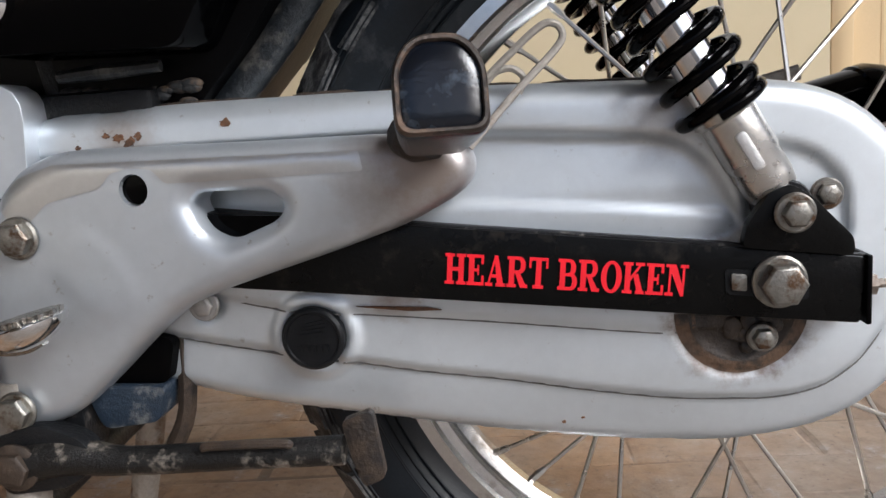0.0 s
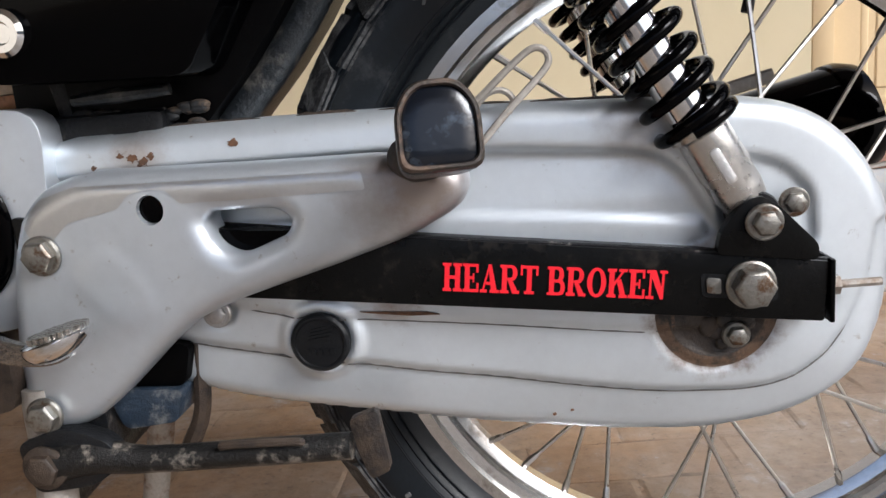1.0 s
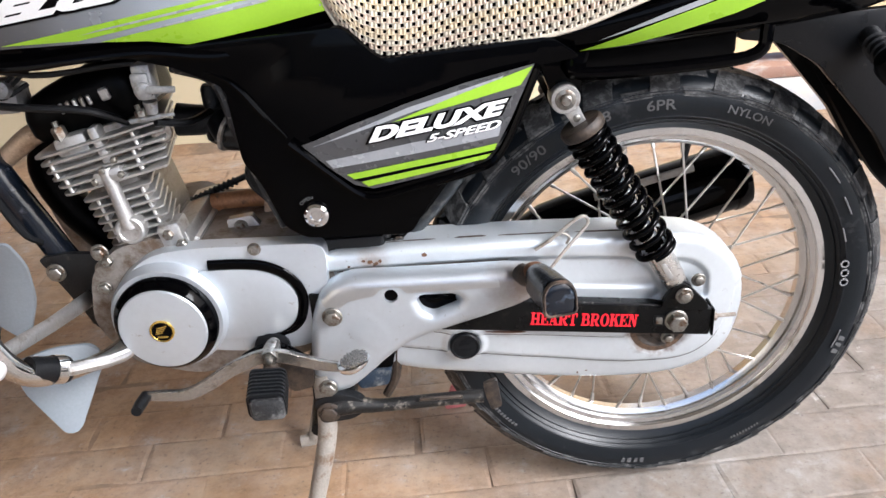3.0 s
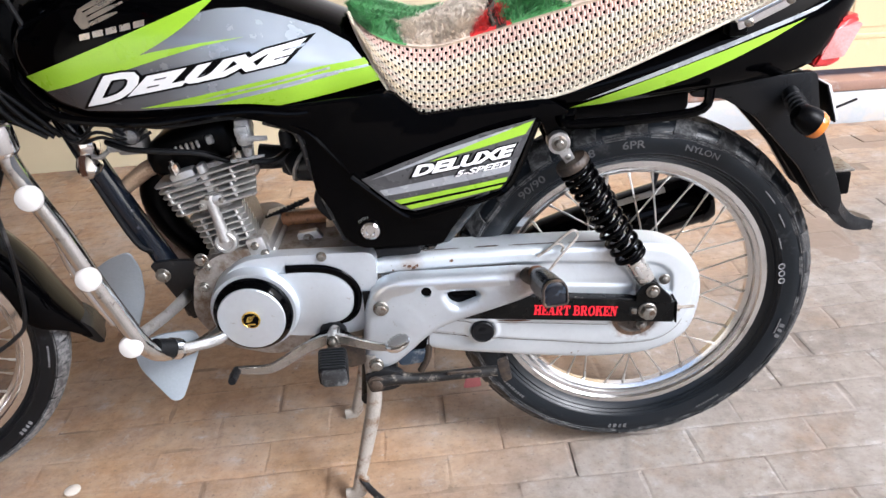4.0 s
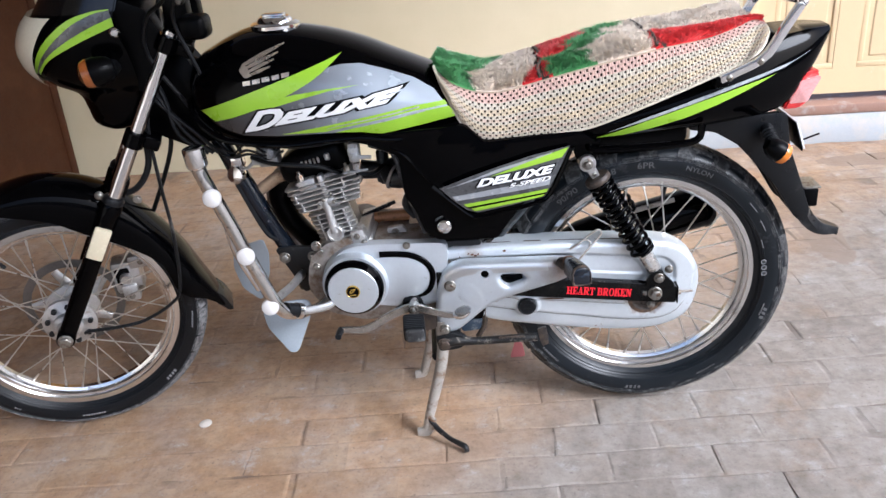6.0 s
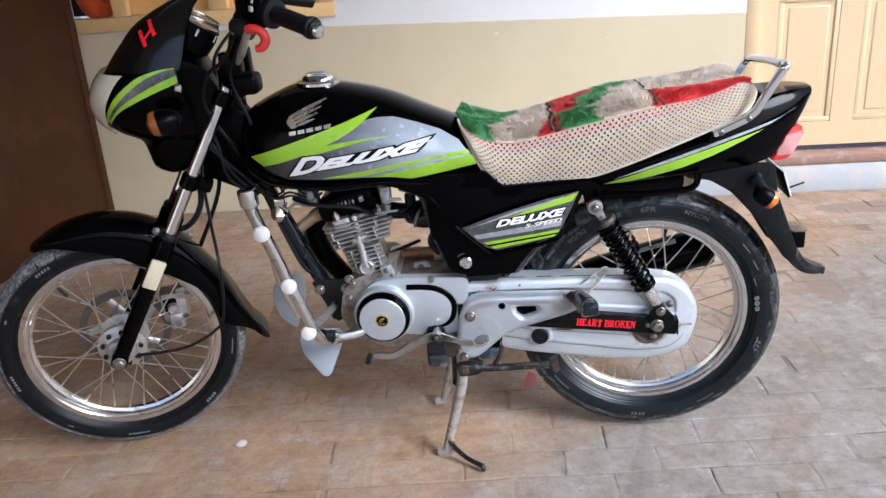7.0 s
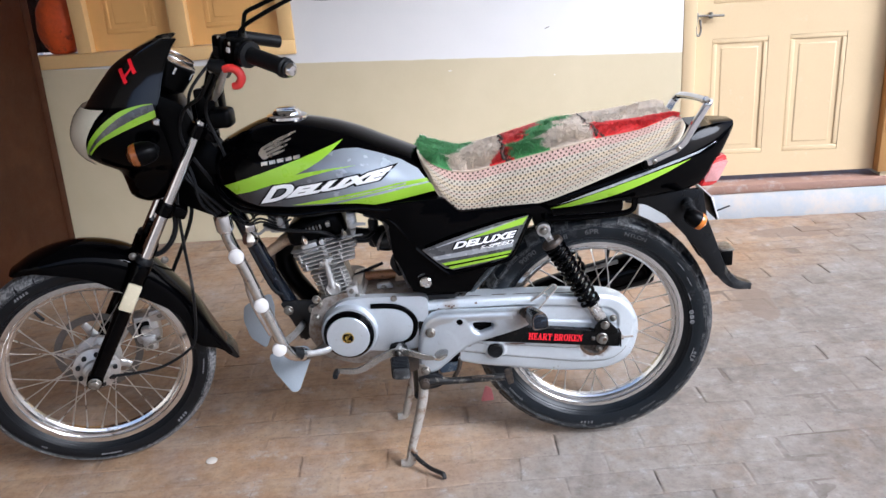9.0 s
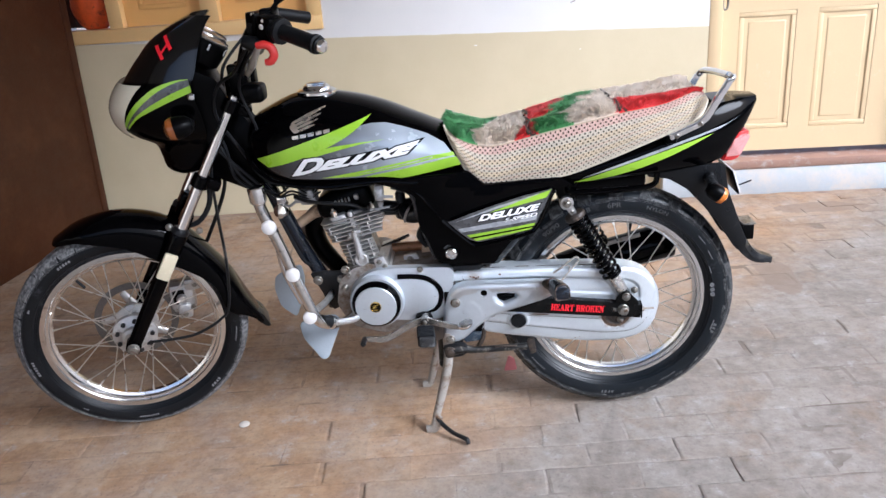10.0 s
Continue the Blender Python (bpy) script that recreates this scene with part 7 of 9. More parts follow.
    for k, (dy, dz) in enumerate(((0, 0), (0.012, 0.012), (-0.004, 0.022))):
        part("wire", pipe([(-0.86, -0.05 - dy, 0.66 + dz), (-0.825, -0.066 - dy, 0.648 + dz * 0.4), (-0.79, -0.07 - dy, 0.655 + dz), (-0.755, -0.062, 0.640 + dz * 0.6), (-0.725, -0.05, 0.652 + dz)], 0.0026, 6, 5), "rubber", bike, "thin loose wire under the tank")
    # crankcase
    cr = part("crankcase", sheet(rounded([(-0.70, 0.43), (-0.66, 0.462), (-0.60, 0.470), (-0.572, 0.452), (-0.42, 0.450), (-0.40, 0.36), (-0.44, 0.30), (-0.60, 0.275), (-0.68, 0.30), (-0.715, 0.36)], 0.02, 3), -0.088, 0.10, bevel=0.006), "dirty_alu", bike, "oily cast crankcase")
    part("case_top", block((-0.565, -0.075, 0.445), (-0.44, 0.06, 0.456), 0.004), "dirty_alu", cr)
    part("starter_housing", pipe([(-0.575, 0.03, 0.462), (-0.50, 0.03, 0.465), (-0.46, 0.03, 0.466)], [0.012, 0.013, 0.011], 18), "burnt_pipe", cr, "orange-brown burnt pipe")
    part("bracket", sheet(rounded([(-0.540, 0.466), (-0.508, 0.470), (-0.498, 0.452), (-0.512, 0.440), (-0.538, 0.446)], 0.004), -0.042, -0.030, bevel=0.002), "alu", cr, "small cast bracket")
    part("case_bolt", bolt(bmesh.new(), -0.523, -0.042, 0.457, 0.006, 0.005, 0.0085), "steel", cr)
    b = bmesh.new()
    bolt(b, -0.683, -0.086, 0.455, 0.008, 0.008, 0.011)
    part("case_bolt", b, "steel", cr)
    part("case_bolt", bolt(bmesh.new(), -0.688, -0.088, 0.408, 0.007, 0.006, 0.009), "steel", cr)
    # breather hoses behind the cylinder
    part("ribbed_boot", pipe([(-0.602, 0.031, 0.466), (-0.57, 0.04, 0.476), (-0.53, 0.048, 0.489)], 0.0042, 8), "rubber", cr, "ribbed rubber cable boot")
    for k in range(10):
        t_ = k / 9
        p = Vector((-0.600, 0.031, 0.4665)).lerp(Vector((-0.545, 0.045, 0.484)), t_)
        part("boot_rib", turned(p, (0.87, -0.1, 0.5), [(0.0045, -0.001), (0.0064, 0), (0.0045, 0.001)], 10), "rubber", cr)
    part("hose", pipe([(-0.475, -0.06, 0.50), (-0.49, -0.07, 0.53), (-0.475, -0.07, 0.56), (-0.45, -0.05, 0.575)], 0.009, 10, 4), "rubber", cr)
    part("cable_bracket", sheet(rounded([(-0.490, 0.492), (-0.462, 0.498), (-0.455, 0.470), (-0.495, 0.468)], 0.004), -0.03, -0.02, bevel=0.002), "tan_metal", cr)
    part("guard_arc", pipe([(-0.528, -0.118, 0.314), (-0.509, -0.12, 0.325), (-0.491, -0.12, 0.328), (-0.475, -0.12, 0.323), (-0.460, -0.118, 0.309)], 0.006, 10, 4), "black", cr, "black rim behind the footpeg")
    # left engine cover
    out = [(-0.655, 0.410), (-0.648, 0.434), (-0.625, 0.452), (-0.60, 0.459), (-0.565, 0.4615), (-0.411, 0.4565), (-0.422, 0.340), (-0.447, 0.320), (-0.50, 0.316), (-0.555, 0.320), (-0.60, 0.328), (-0.645, 0.358)]
    ec = part("engine_cover", sheet(rounded(out, 0.022, 4), -0.108, -0.084, bevel=0.006, seg=3), "silver", bike, "silver painted left engine cover")
    part("raised_oval", sheet(rounded([(-0.570, 0.4335), (-0.518, 0.4325), (-0.491, 0.4285), (-0.470, 0.4180), (-0.457, 0.403), (-0.4525, 0.386), (-0.4575, 0.364), (-0.469, 0.350), (-0.487, 0.3415), (-0.575, 0.336)], 0.010, 4), -0.1125, -0.105, bevel=0.0016, seg=2), "silver", ec)
    part("groove", pipe([(-0.551, -0.110, 0.4390), (-0.518, -0.110, 0.4380), (-0.489, -0.110, 0.4340), (-0.466, -0.110, 0.4225), (-0.4515, -0.110, 0.405), (-0.4470, -0.110, 0.386), (-0.4525, -0.110, 0.361), (-0.465, -0.110, 0.3460), (-0.484, -0.110, 0.3380)], [0.0070, 0.0070, 0.0070, 0.0068, 0.0066, 0.0062, 0.0056, 0.0046, 0.0024], 12, 6, 0.42), "black", ec, "black painted groove")
    c0 = (-0.6055, -0.116, 0.381)
    part("generator_boss", turned((-0.607, -0.116, 0.379), (0, -1, 0), [(0.070, -0.03), (0.068, 0.004), (0.065, 0.011), (0.058, 0.011)], 48), "silver", ec)
    c1 = (-0.607, -0.116, 0.378)
    part("ring", turned(c1, (0, -1, 0), [(0.0605, -0.01), (0.0605, 0.018), (0.0585, 0.0215), (0.0535, 0.0275), (0.046, 0.0285)], 48), "black", ec, "gloss black ring")
    part("generator_disc", turned(c1, (0, -1, 0), [(0.0515, 0.022), (0.0515, 0.0290), (0.050, 0.0305), (0.03, 0.0318), (0, 0.0321)], 48), "silver", ec, "round silver disc with a gold badge")
    c0 = (c1[0], c1[1] - 0.0083, c1[2])
    bd = part("badge_ring", turned((c0[0], c0[1] - 0.0235, c0[2]), (0, -1, 0), [(0.0142, 0), (0.0142, 0.0018), (0.0125, 0.0022), (0.0118, 0.0014), (0, 0.0014)], 36), "gold", ec, "gold rimmed badge")
    part("badge_field", turned((c0[0], c0[1] - 0.025, c0[2]), (0, -1, 0), [(0.0115, 0), (0.0115, 0.0008), (0, 0.0008)], 36), "black", bd)
    w = bmesh.new()
    for k in range(4):
        plate(w, [(c0[0] - 0.008 + 0.001 * k, c0[2] - 0.003 + 0.0024 * k), (c0[0] + 0.001 + 0.002 * k, c0[2] - 0.002 + 0.0029 * k), (c0[0] + 0.0015 + 0.002 * k, c0[2] - 0.0004 + 0.0029 * k), (c0[0] - 0.0077 + 0.001 * k, c0[2] - 0.0014 + 0.0024 * k)], c0[1] - 0.0265, c0[1] - 0.0255)
    box(w, (c0[0] - 0.006, c0[1] - 0.0265, c0[2] - 0.008), (c0[0] + 0.006, c0[1] - 0.0255, c0[2] - 0.0055))
    part("wing_mark", w, "gold", bd, "gold wing mark", smooth=0)
    for x, z in ((-0.494, 0.4555), (-0.63, 0.345)):
        b = bmesh.new()
        lathe(b, (x, -0.108, z), (0, -1, 0), [(0.0078, 0), (0.0078, 0.002), (0.006, 0.0055), (0.0025, 0.0062), (0.002, 0.005), (0, 0.005)], 18)
        part("cover_screw", b, "steel", ec)
    part("lever_seal", turned((-0.494, -0.106, 0.322), (0, -1, 0), [(0.022, 0), (0.022, 0.006), (0.017, 0.008)], 28), "rubber", ec)
    # front down tube, engine brackets
    dt = part("down_tube", pipe([(-0.905, -0.012, 0.79), (-0.860, -0.014, 0.66), (-0.807, -0.016, 0.525), (-0.757, -0.018, 0.408), (-0.735, -0.018, 0.33)], 0.0175, 18), "tube_blue", bike, "blue-black frame down tube")
    part("bracket", sheet(rounded([(-0.785, 0.432), (-0.745, 0.436), (-0.69, 0.432), (-0.68, 0.40), (-0.70, 0.345), (-0.735, 0.325), (-0.755, 0.37)], 0.008), -0.042, -0.034, bevel=0.002), "greasy", dt)
    for x, z in ((-0.766, 0.412), (-0.704, 0.412)):
        b = bmesh.new()
        bolt(b, x, -0.043, z, 0.0095, 0.008, 0.0125)
        part("bolt", b, "steel", dt)
    part("head_tube", pipe([(-1.032, 0, 0.74), (-1.005, 0, 0.86)], [0.030, 0.030], 18), "black", dt)
    part("neck_plate", sheet(rounded([(-1.02, 0.85), (-0.90, 0.86), (-0.86, 0.80), (-0.84, 0.70), (-0.90, 0.66), (-0.985, 0.70), (-1.03, 0.75)], 0.015), -0.035, 0.035, bevel=0.008), "black_satin", dt, "black frame neck")
    for k in range(3):
        part("wire_loom", pipe([(-0.97 - 0.01 * k, -0.05 - 0.006 * k, 0.86), (-0.94 - 0.012 * k, -0.056, 0.78), (-0.93 + 0.018 * k, -0.052, 0.70), (-0.88 + 0.01 * k, -0.045, 0.655)], 0.0045, 8, 4), "rubber", dt)
    part("wire_loom", pipe([(-0.87, -0.02, 0.66), (-0.835, -0.026, 0.56), (-0.80, -0.03, 0.47), (-0.775, -0.03, 0.45)], 0.006, 8, 4), "rubber", dt)
    part("gusset", sheet(rounded([(-0.93, 0.79), (-0.85, 0.735), (-0.80, 0.70), (-0.83, 0.66), (-0.87, 0.67)], 0.01), -0.02, 0.02), "greasy", dt)
    # ignition coil and rectifier clutter under the tank
    q = bmesh.new()
    box(q, (-0.780, -0.058, 0.620), (-0.738, -0.02, 0.652), 0.007)
    lathe(q, (-0.752, -0.058, 0.650), (0, -1, 0.1), [(0.012, -0.02), (0.013, 0.0), (0.010, 0.006), (0.006, 0.007), (0, 0.007)], 20)
    lathe(q, (-0.770, -0.050, 0.652), (0.1, 0, 1), [(0.011, -0.01), (0.011, 0.010), (0.008, 0.014), (0, 0.014)], 18)
    box(q, (-0.792, -0.062, 0.628), (-0.772, -0.046, 0.640), 0.003)
    tube(q, [(-0.790, -0.06, 0.632), (-0.805, -0.06, 0.622), (-0.818, -0.055, 0.624)], 0.0035, 8, 3)
    part("ignition_coil", q, "tap", bike, "dusty cast bracket with coil under the tank")
    h = bmesh.new()
    lathe(h, (-0.832, -0.05, 0.607), (-0.3, -1, 0.2), [(0.012, -0.02), (0.019, -0.008), (0.020, 0.0), (0.017, 0.006), (0.008, 0.008), (0, 0.008)], 24)
    box(h, (-0.84, -0.05, 0.618), (-0.815, -0.02, 0.645), 0.005)
    part("horn", h, "chrome", bike, "small round chromed horn on the down tube")
    # exhaust
    ex = part("exhaust_pipe", pipe([(-0.68, 0.05, 0.575), (-0.74, 0.07, 0.575), (-0.80, 0.085, 0.53), (-0.80, 0.10, 0.42), (-0.745, 0.115, 0.30), (-0.60, 0.125, 0.265), (-0.40, 0.13, 0.275), (-0.22, 0.14, 0.31), (-0.10, 0.15, 0.345)], 0.0175, 16, 5), "dirty_alu", bike, "browned exhaust pipe and black silencer")
    sil = bmesh.new()
    d = Vector((0.955, 0.06, 0.215)).normalized()
    lathe(sil, (-0.20, 0.15, 0.305), d, [(0.018, 0.0), (0.030, 0.03), (0.046, 0.08), (0.049, 0.12), (0.049, 0.36), (0.051, 0.362), (0.051, 0.372), (0.046, 0.385), (0.03, 0.392), (0.024, 0.392), (0.022, 0.37), (0, 0.37)], 36)
    part("silencer", sil, "black", ex, "long black silencer")
    part("heat_strap", pipe([(-0.06, 0.10, 0.40), (0.08, 0.105, 0.432)], 0.006, 8, 0, 0.5), "dusty_steel", ex)


engine()


# crash guard with footboard flaps
def crash_guard():
    cg = part("crash_guard", pipe([(-0.812, -0.283, 0.735), (-0.809, -0.283, 0.70), (-0.800, -0.281, 0.665), (-0.780, -0.270, 0.59), (-0.765, -0.262, 0.525), (-0.748, -0.250, 0.455), (-0.735, -0.240, 0.405), (-0.722, -0.215, 0.372), (-0.70, -0.16, 0.345), (-0.678, -0.10, 0.338), (-0.67, 0, 0.338)], [0.0125] * 7 + [0.012, 0.009, 0.008, 0.008], 16, 5), "worn_chrome", bike, "chromed crash guard with white rubber caps and grey flap")
    part("end_sleeve", turned((-0.8125, -0.283, 0.742), (0.08, 0, -1), [(0.0, 0), (0.0165, 0.001), (0.0185, 0.003), (0.0185, 0.033), (0.0165, 0.036), (0.0125, 0.04)], 28), "chrome", cg)
    for x, y, z in ((-0.797, -0.298, 0.650), (-0.766, -0.281, 0.528), (-0.7475, -0.260, 0.410)):
        cap = bmesh.new()
        lathe(cap, (x + 0.002, y + 0.012, z), (0.1, -1, 0.12), [(0.012, -0.004), (0.0155, 0.0), (0.0165, 0.006), (0.0150, 0.011), (0.009, 0.0145), (0, 0.0155)], 26)
        part("rubber_cap", cap, "white_cap", cg, "white domed cap")
    part("stay", pipe([(-0.735, -0.235, 0.418), (-0.73, -0.15, 0.398), (-0.735, -0.045, 0.372)], [0.009, 0.009, 0.011], 12, 0, 0.7), "alu", cg)
    part("inner_bar", pipe([(-0.79, -0.262, 0.60), (-0.782, -0.262, 0.53), (-0.757, -0.252, 0.45)], 0.008, 12, 3), "chrome", cg)
    part("stay", pipe([(-0.70, -0.20, 0.368), (-0.66, -0.15, 0.350), (-0.64, -0.10, 0.355)], 0.008, 10, 3), "alu", cg)
    part("clamp", pipe([(-0.728, -0.222, 0.385), (-0.706, -0.19, 0.362)], 0.0150, 14), "rubber", cg, "black rubber sleeve")
    part("clamp_band", pipe([(-0.7145, -0.203, 0.3715), (-0.7085, -0.194, 0.3650)], 0.0165, 18), "worn_chrome", cg)
    # mirrored side
    part("far_bar", pipe([(-0.685, 0, 0.36), (-0.685, 0.08, 0.36), (-0.70, 0.16, 0.362), (-0.722, 0.215, 0.376), (-0.735, 0.240, 0.405), (-0.765, 0.262, 0.525), (-0.80, 0.281, 0.665), (-0.812, 0.283, 0.735)], 0.0125, 14, 4), "chrome", cg)

    def flap(pts, y, bend, name):
        bm = bmesh.new()
        plate(bm, rounded(pts, 0.012, 4), y, y + 0.005, bevel=0.0015)
        for v in bm.verts:
            v.co.y += 1.6 * (v.co.x + 0.84) ** 2 - 3.0 * (v.co.z - 0.34) ** 2
        return part(name, bm, "grey_rubber", cg, "grey rubber leg flap")
    flap([(-0.795, 0.475), (-0.830, 0.462), (-0.872, 0.434), (-0.886, 0.389), (-0.878, 0.337), (-0.838, 0.305), (-0.812, 0.367), (-0.798, 0.427)], -0.03, 0.0, "leg_flap")
    flap([(-0.808, 0.335), (-0.802, 0.295), (-0.758, 0.240), (-0.742, 0.240), (-0.708, 0.318), (-0.716, 0.342), (-0.76, 0.347)], -0.13, 0.0, "mud_flap")


crash_guard()


# front fork, mudguard, brake
def front_end():
    S = STEER
    ud = Vector((0.515, 0, 0.857))
    a0 = Vector(FC)

    def leg(t, l):
        return a0 + ud * t + Vector((0, -l, 0))
    fk = part("front_fork", pipe([leg(0.30, 0.093), leg(0.70, 0.093)], 0.0135, 20), "chrome", bike, "telescopic front fork with chromed tubes and black lowers", S)
    part("stanchion", pipe([leg(0.30, -0.093), leg(0.70, -0.093)], 0.0135, 20), "chrome", fk, m=S)
    for l in (0.093, -0.093):
        low = bmesh.new()
        lathe(low, leg(0, l), ud, [(0.012, -0.022), (0.0165, -0.016), (0.0175, 0.02), (0.0185, 0.10), (0.019, 0.24), (0.0215, 0.30), (0.0225, 0.325), (0.0195, 0.332), (0.0135, 0.333)], 28)
        part("lower_leg", low, "black", fk, "black painted lower leg", S)
        part("dust_seal", turned(leg(0.331, l), ud, [(0.021, 0), (0.0215, 0.008), (0.018, 0.014), (0.0136, 0.016)], 24), "rubber", fk, m=S)
        part("axle_clamp", turned(leg(0, l) + Vector((0, 0.018, 0)), (0, -1, 0), [(0.019, 0), (0.019, 0.036), (0.017, 0.039), (0, 0.039)], 24), "black", fk, m=S)
    b = bmesh.new()
    bolt(b, a0.x, -0.114, a0.z, 0.0125, 0.010, 0.0155)
    part("axle_nut", b, "steel", fk, m=S)
    part("axle", pipe([(a0.x, -0.115, a0.z), (a0.x, 0.115, a0.z)], 0.007, 12), "steel", fk, m=S)
    r = bmesh.new()
    n_ = Vector((-0.857, 0, 0.515))
    mm = Matrix(((ud.x, 0, n_.x, 0), (ud.y, -1, n_.y, 0), (ud.z, 0, n_.z, 0), (0, 0, 0, 1)))
    c = leg(0.245, 0.093)
    box(r, (-0.036, 0.017, -0.0165), (0.036, 0.029, 0.0165), 0.004, 2, Matrix.Translation(c) @ mm)
    part("reflector", r, "cream_reflector", fk, "cream side reflector", S)
    # yokes
    for t, col in ((0.475, "black"), (0.675, "black")):
        y = bmesh.new()
        for l in (0.093, -0.093):
            lathe(y, leg(t, l), ud, [(0.0185, -0.016), (0.0205, -0.014), (0.0205, 0.014), (0.0185, 0.016)], 24)
        box(y, (-0.014, -0.093, -0.05), (0.014, 0.093, 0.0), 0.006, 2, Matrix.Translation(a0 + ud * t) @ mm)
        part("yoke", y, col, fk, m=S)
    for l in (0.093, -0.093):
        part("fork_cap", turned(leg(0.692, l), ud, [(0.0135, 0), (0.014, 0.006), (0.010, 0.010), (0, 0.010)], 20), "chrome", fk, m=S)
    part("headlamp_ear", pipe([leg(0.50, -0.093), leg(0.66, -0.093)], 0.0165, 20), "black", fk, m=S)
    part("steering_stem", pipe([a0 + ud * 0.47 + Vector((0.035, 0, 0)), a0 + ud * 0.70 + Vector((0.035, 0, 0))], 0.026, 18), "greasy", bike, "black steering head")
    # mudguard: crown line and lower edge of its side, from nose to tail
    crown = smooth_line([(-1.412, 0, 0.590), (-1.363, 0, 0.615), (-1.30, 0, 0.632), (-1.24, 0, 0.634), (-1.169, 0, 0.615), (-1.113, 0, 0.577), (-1.070, 0, 0.524), (-1.014, 0, 0.437), (-0.980, 0, 0.352), (-0.935, 0, 0.246)], 5)
    edge = smooth_line([(-1.402, 0, 0.583), (-1.35, 0, 0.590), (-1.285, 0, 0.573), (-1.235, 0, 0.552), (-1.188, 0, 0.519), (-1.12, 0, 0.474), (-1.057, 0, 0.415), (-1.035, 0, 0.337), (-0.985, 0, 0.300), (-0.947, 0, 0.257)], 5)
    mg = bmesh.new()
    rings = []
    for k, (p, q) in enumerate(zip(crown, edge)):
        e = k / (len(crown) - 1)
        w = 0.060 * min(1.0, 0.55 + 3.0 * e, 0.5 + 3.0 * (1 - e))
        prof = [(1.0, 1.0), (0.55, 1.0), (0.25, 0.93), (0.08, 0.72), (0.0, 0.36), (-0.03, 0.0)]
        left = [p.lerp(q, t) + Vector((0, -w * f, 0)) for t, f in prof]
        right = [Vector((v.x, -v.y, v.z)) for v in left[-2::-1]]
        outer = left + right
        cen = p.lerp(q, 0.6)
        inner = [v.lerp(Vector((cen.x, 0, cen.z)), 0.05) for v in outer[::-1]]
        rings.append(outer + inner)
    loft(mg, rings)
    g = part("front_mudguard", mg, "black", bike, "long gloss black front mudguard", S, smooth=45)
    part("guard_tip", sheet(rounded([(-0.968, 0.275), (-0.944, 0.250), (-0.933, 0.250), (-0.946, 0.285), (-0.962, 0.305)], 0.005), -0.034, 0.034, bevel=0.004), "grey_plastic", g, "dull plastic end piece", S)
    for y0, y1 in ((0.05, 0.085), (-0.085, -0.05)):
        part("guard_stay", block((-0.03, y0, -0.02), (0.03, y1, 0.012), 0.006, 2, Matrix.Translation(a0 + ud * 0.352) @ mm), "black", g, m=S)
    for dx, dz in ((-0.028, 0.006), (0.040, -0.016)):
        p = a0 + ud * 0.345 + Vector((dx, -0.088, dz))
        b = bmesh.new()
        bolt(b, p.x, p.y, p.z, 0.0068, 0.006, 0.009)
        part("bolt", b, "steel", g, m=S)
    # disc and caliper on the far side, cable on the near side
    disc = part("brake_disc", turned((a0.x, 0.052, a0.z), (0, 1, 0), [(0.090, 0), (0.108, 0), (0.108, 0.004), (0.090, 0.004)], 48, True), "rotor", bike, "worn steel brake disc", S)
    for k in range(5):
        a = 2 * math.pi * k / 5 + 0.3
        p0, p1 = arc_point((a0.x, 0.050, a0.z), 0.045, a, 0), arc_point((a0.x, 0.052, a0.z), 0.088, a + 0.25, 0)
        part("carrier_arm", pipe([p0, p1], [0.013, 0.009], 10, 0, 0.4), "alu", disc, m=S)
    cal = bmesh.new()
    box(cal, (-1.182, 0.028, 0.308), (-1.118, 0.085, 0.392), 0.012, 2)
    box(cal, (-1.168, 0.022, 0.292), (-1.132, 0.06, 0.335), 0.006, 2)
    box(cal, (-1.140, 0.024, 0.372), (-1.098, 0.05, 0.404), 0.006, 2)
    bc = part("brake_caliper", cal, "alu", bike, "cast alloy brake caliper with dark pads", S)
    part("caliper_cover", block((-1.176, 0.0265, 0.332), (-1.138, 0.060, 0.382), 0.008, 2, m=Matrix.Identity(4)), "black_satin", bc, "black caliper cover", S)
    part("piston_cap", turned((-1.152, 0.024, 0.352), (0, -1, 0), [(0.014, -0.01), (0.014, 0.003), (0.0125, 0.005), (0.011, 0.010), (0.010, 0.007), (0, 0.007)], 24), "alu", bc, m=S)
    for x, z in ((-1.112, 0.390), (-1.150, 0.306), (-1.126, 0.322)):
        part("bolt", turned((x, 0.026, z), (0, -1, 0), [(0.0075, 0), (0.0075, 0.007), (0.006, 0.009), (0, 0.009)], 6), "steel", bc, m=S)
    part("brake_pad", block((-1.17, 0.044, 0.30), (-1.13, 0.050, 0.372), 0.002, m=Matrix.Identity(4)), "rubber", bc, m=S)
    part("speedo_cable", pipe([(-1.251, -0.060, 0.284), (-1.238, -0.066, 0.290), (-1.18, -0.070, 0.288), (-1.123, -0.070, 0.291), (-1.059, -0.072, 0.320), (-1.030, -0.075, 0.36), (-1.014, -0.078, 0.486), (-1.012, -0.078, 0.612), (-1.005, -0.075, 0.732), (-0.975, -0.07, 0.82)], 0.0038, 8, 6), "rubber", bike, "black speedometer cable", S)
    part("speedo_gear", turned((a0.x, -0.045, a0.z), (0, -1, 0), [(0.03, 0), (0.032, 0.004), (0.032, 0.018), (0.024, 0.024)], 26), "alu", fk, m=S)
    part("hose", pipe([(-1.02, -0.06, 0.76), (-1.018, -0.07, 0.704), (-1.026, -0.07, 0.645), (-1.06, -0.07, 0.602), (-1.111, -0.065, 0.592)], 0.0065, 10, 5), "rubber", bike, "black rubber brake hose", S)
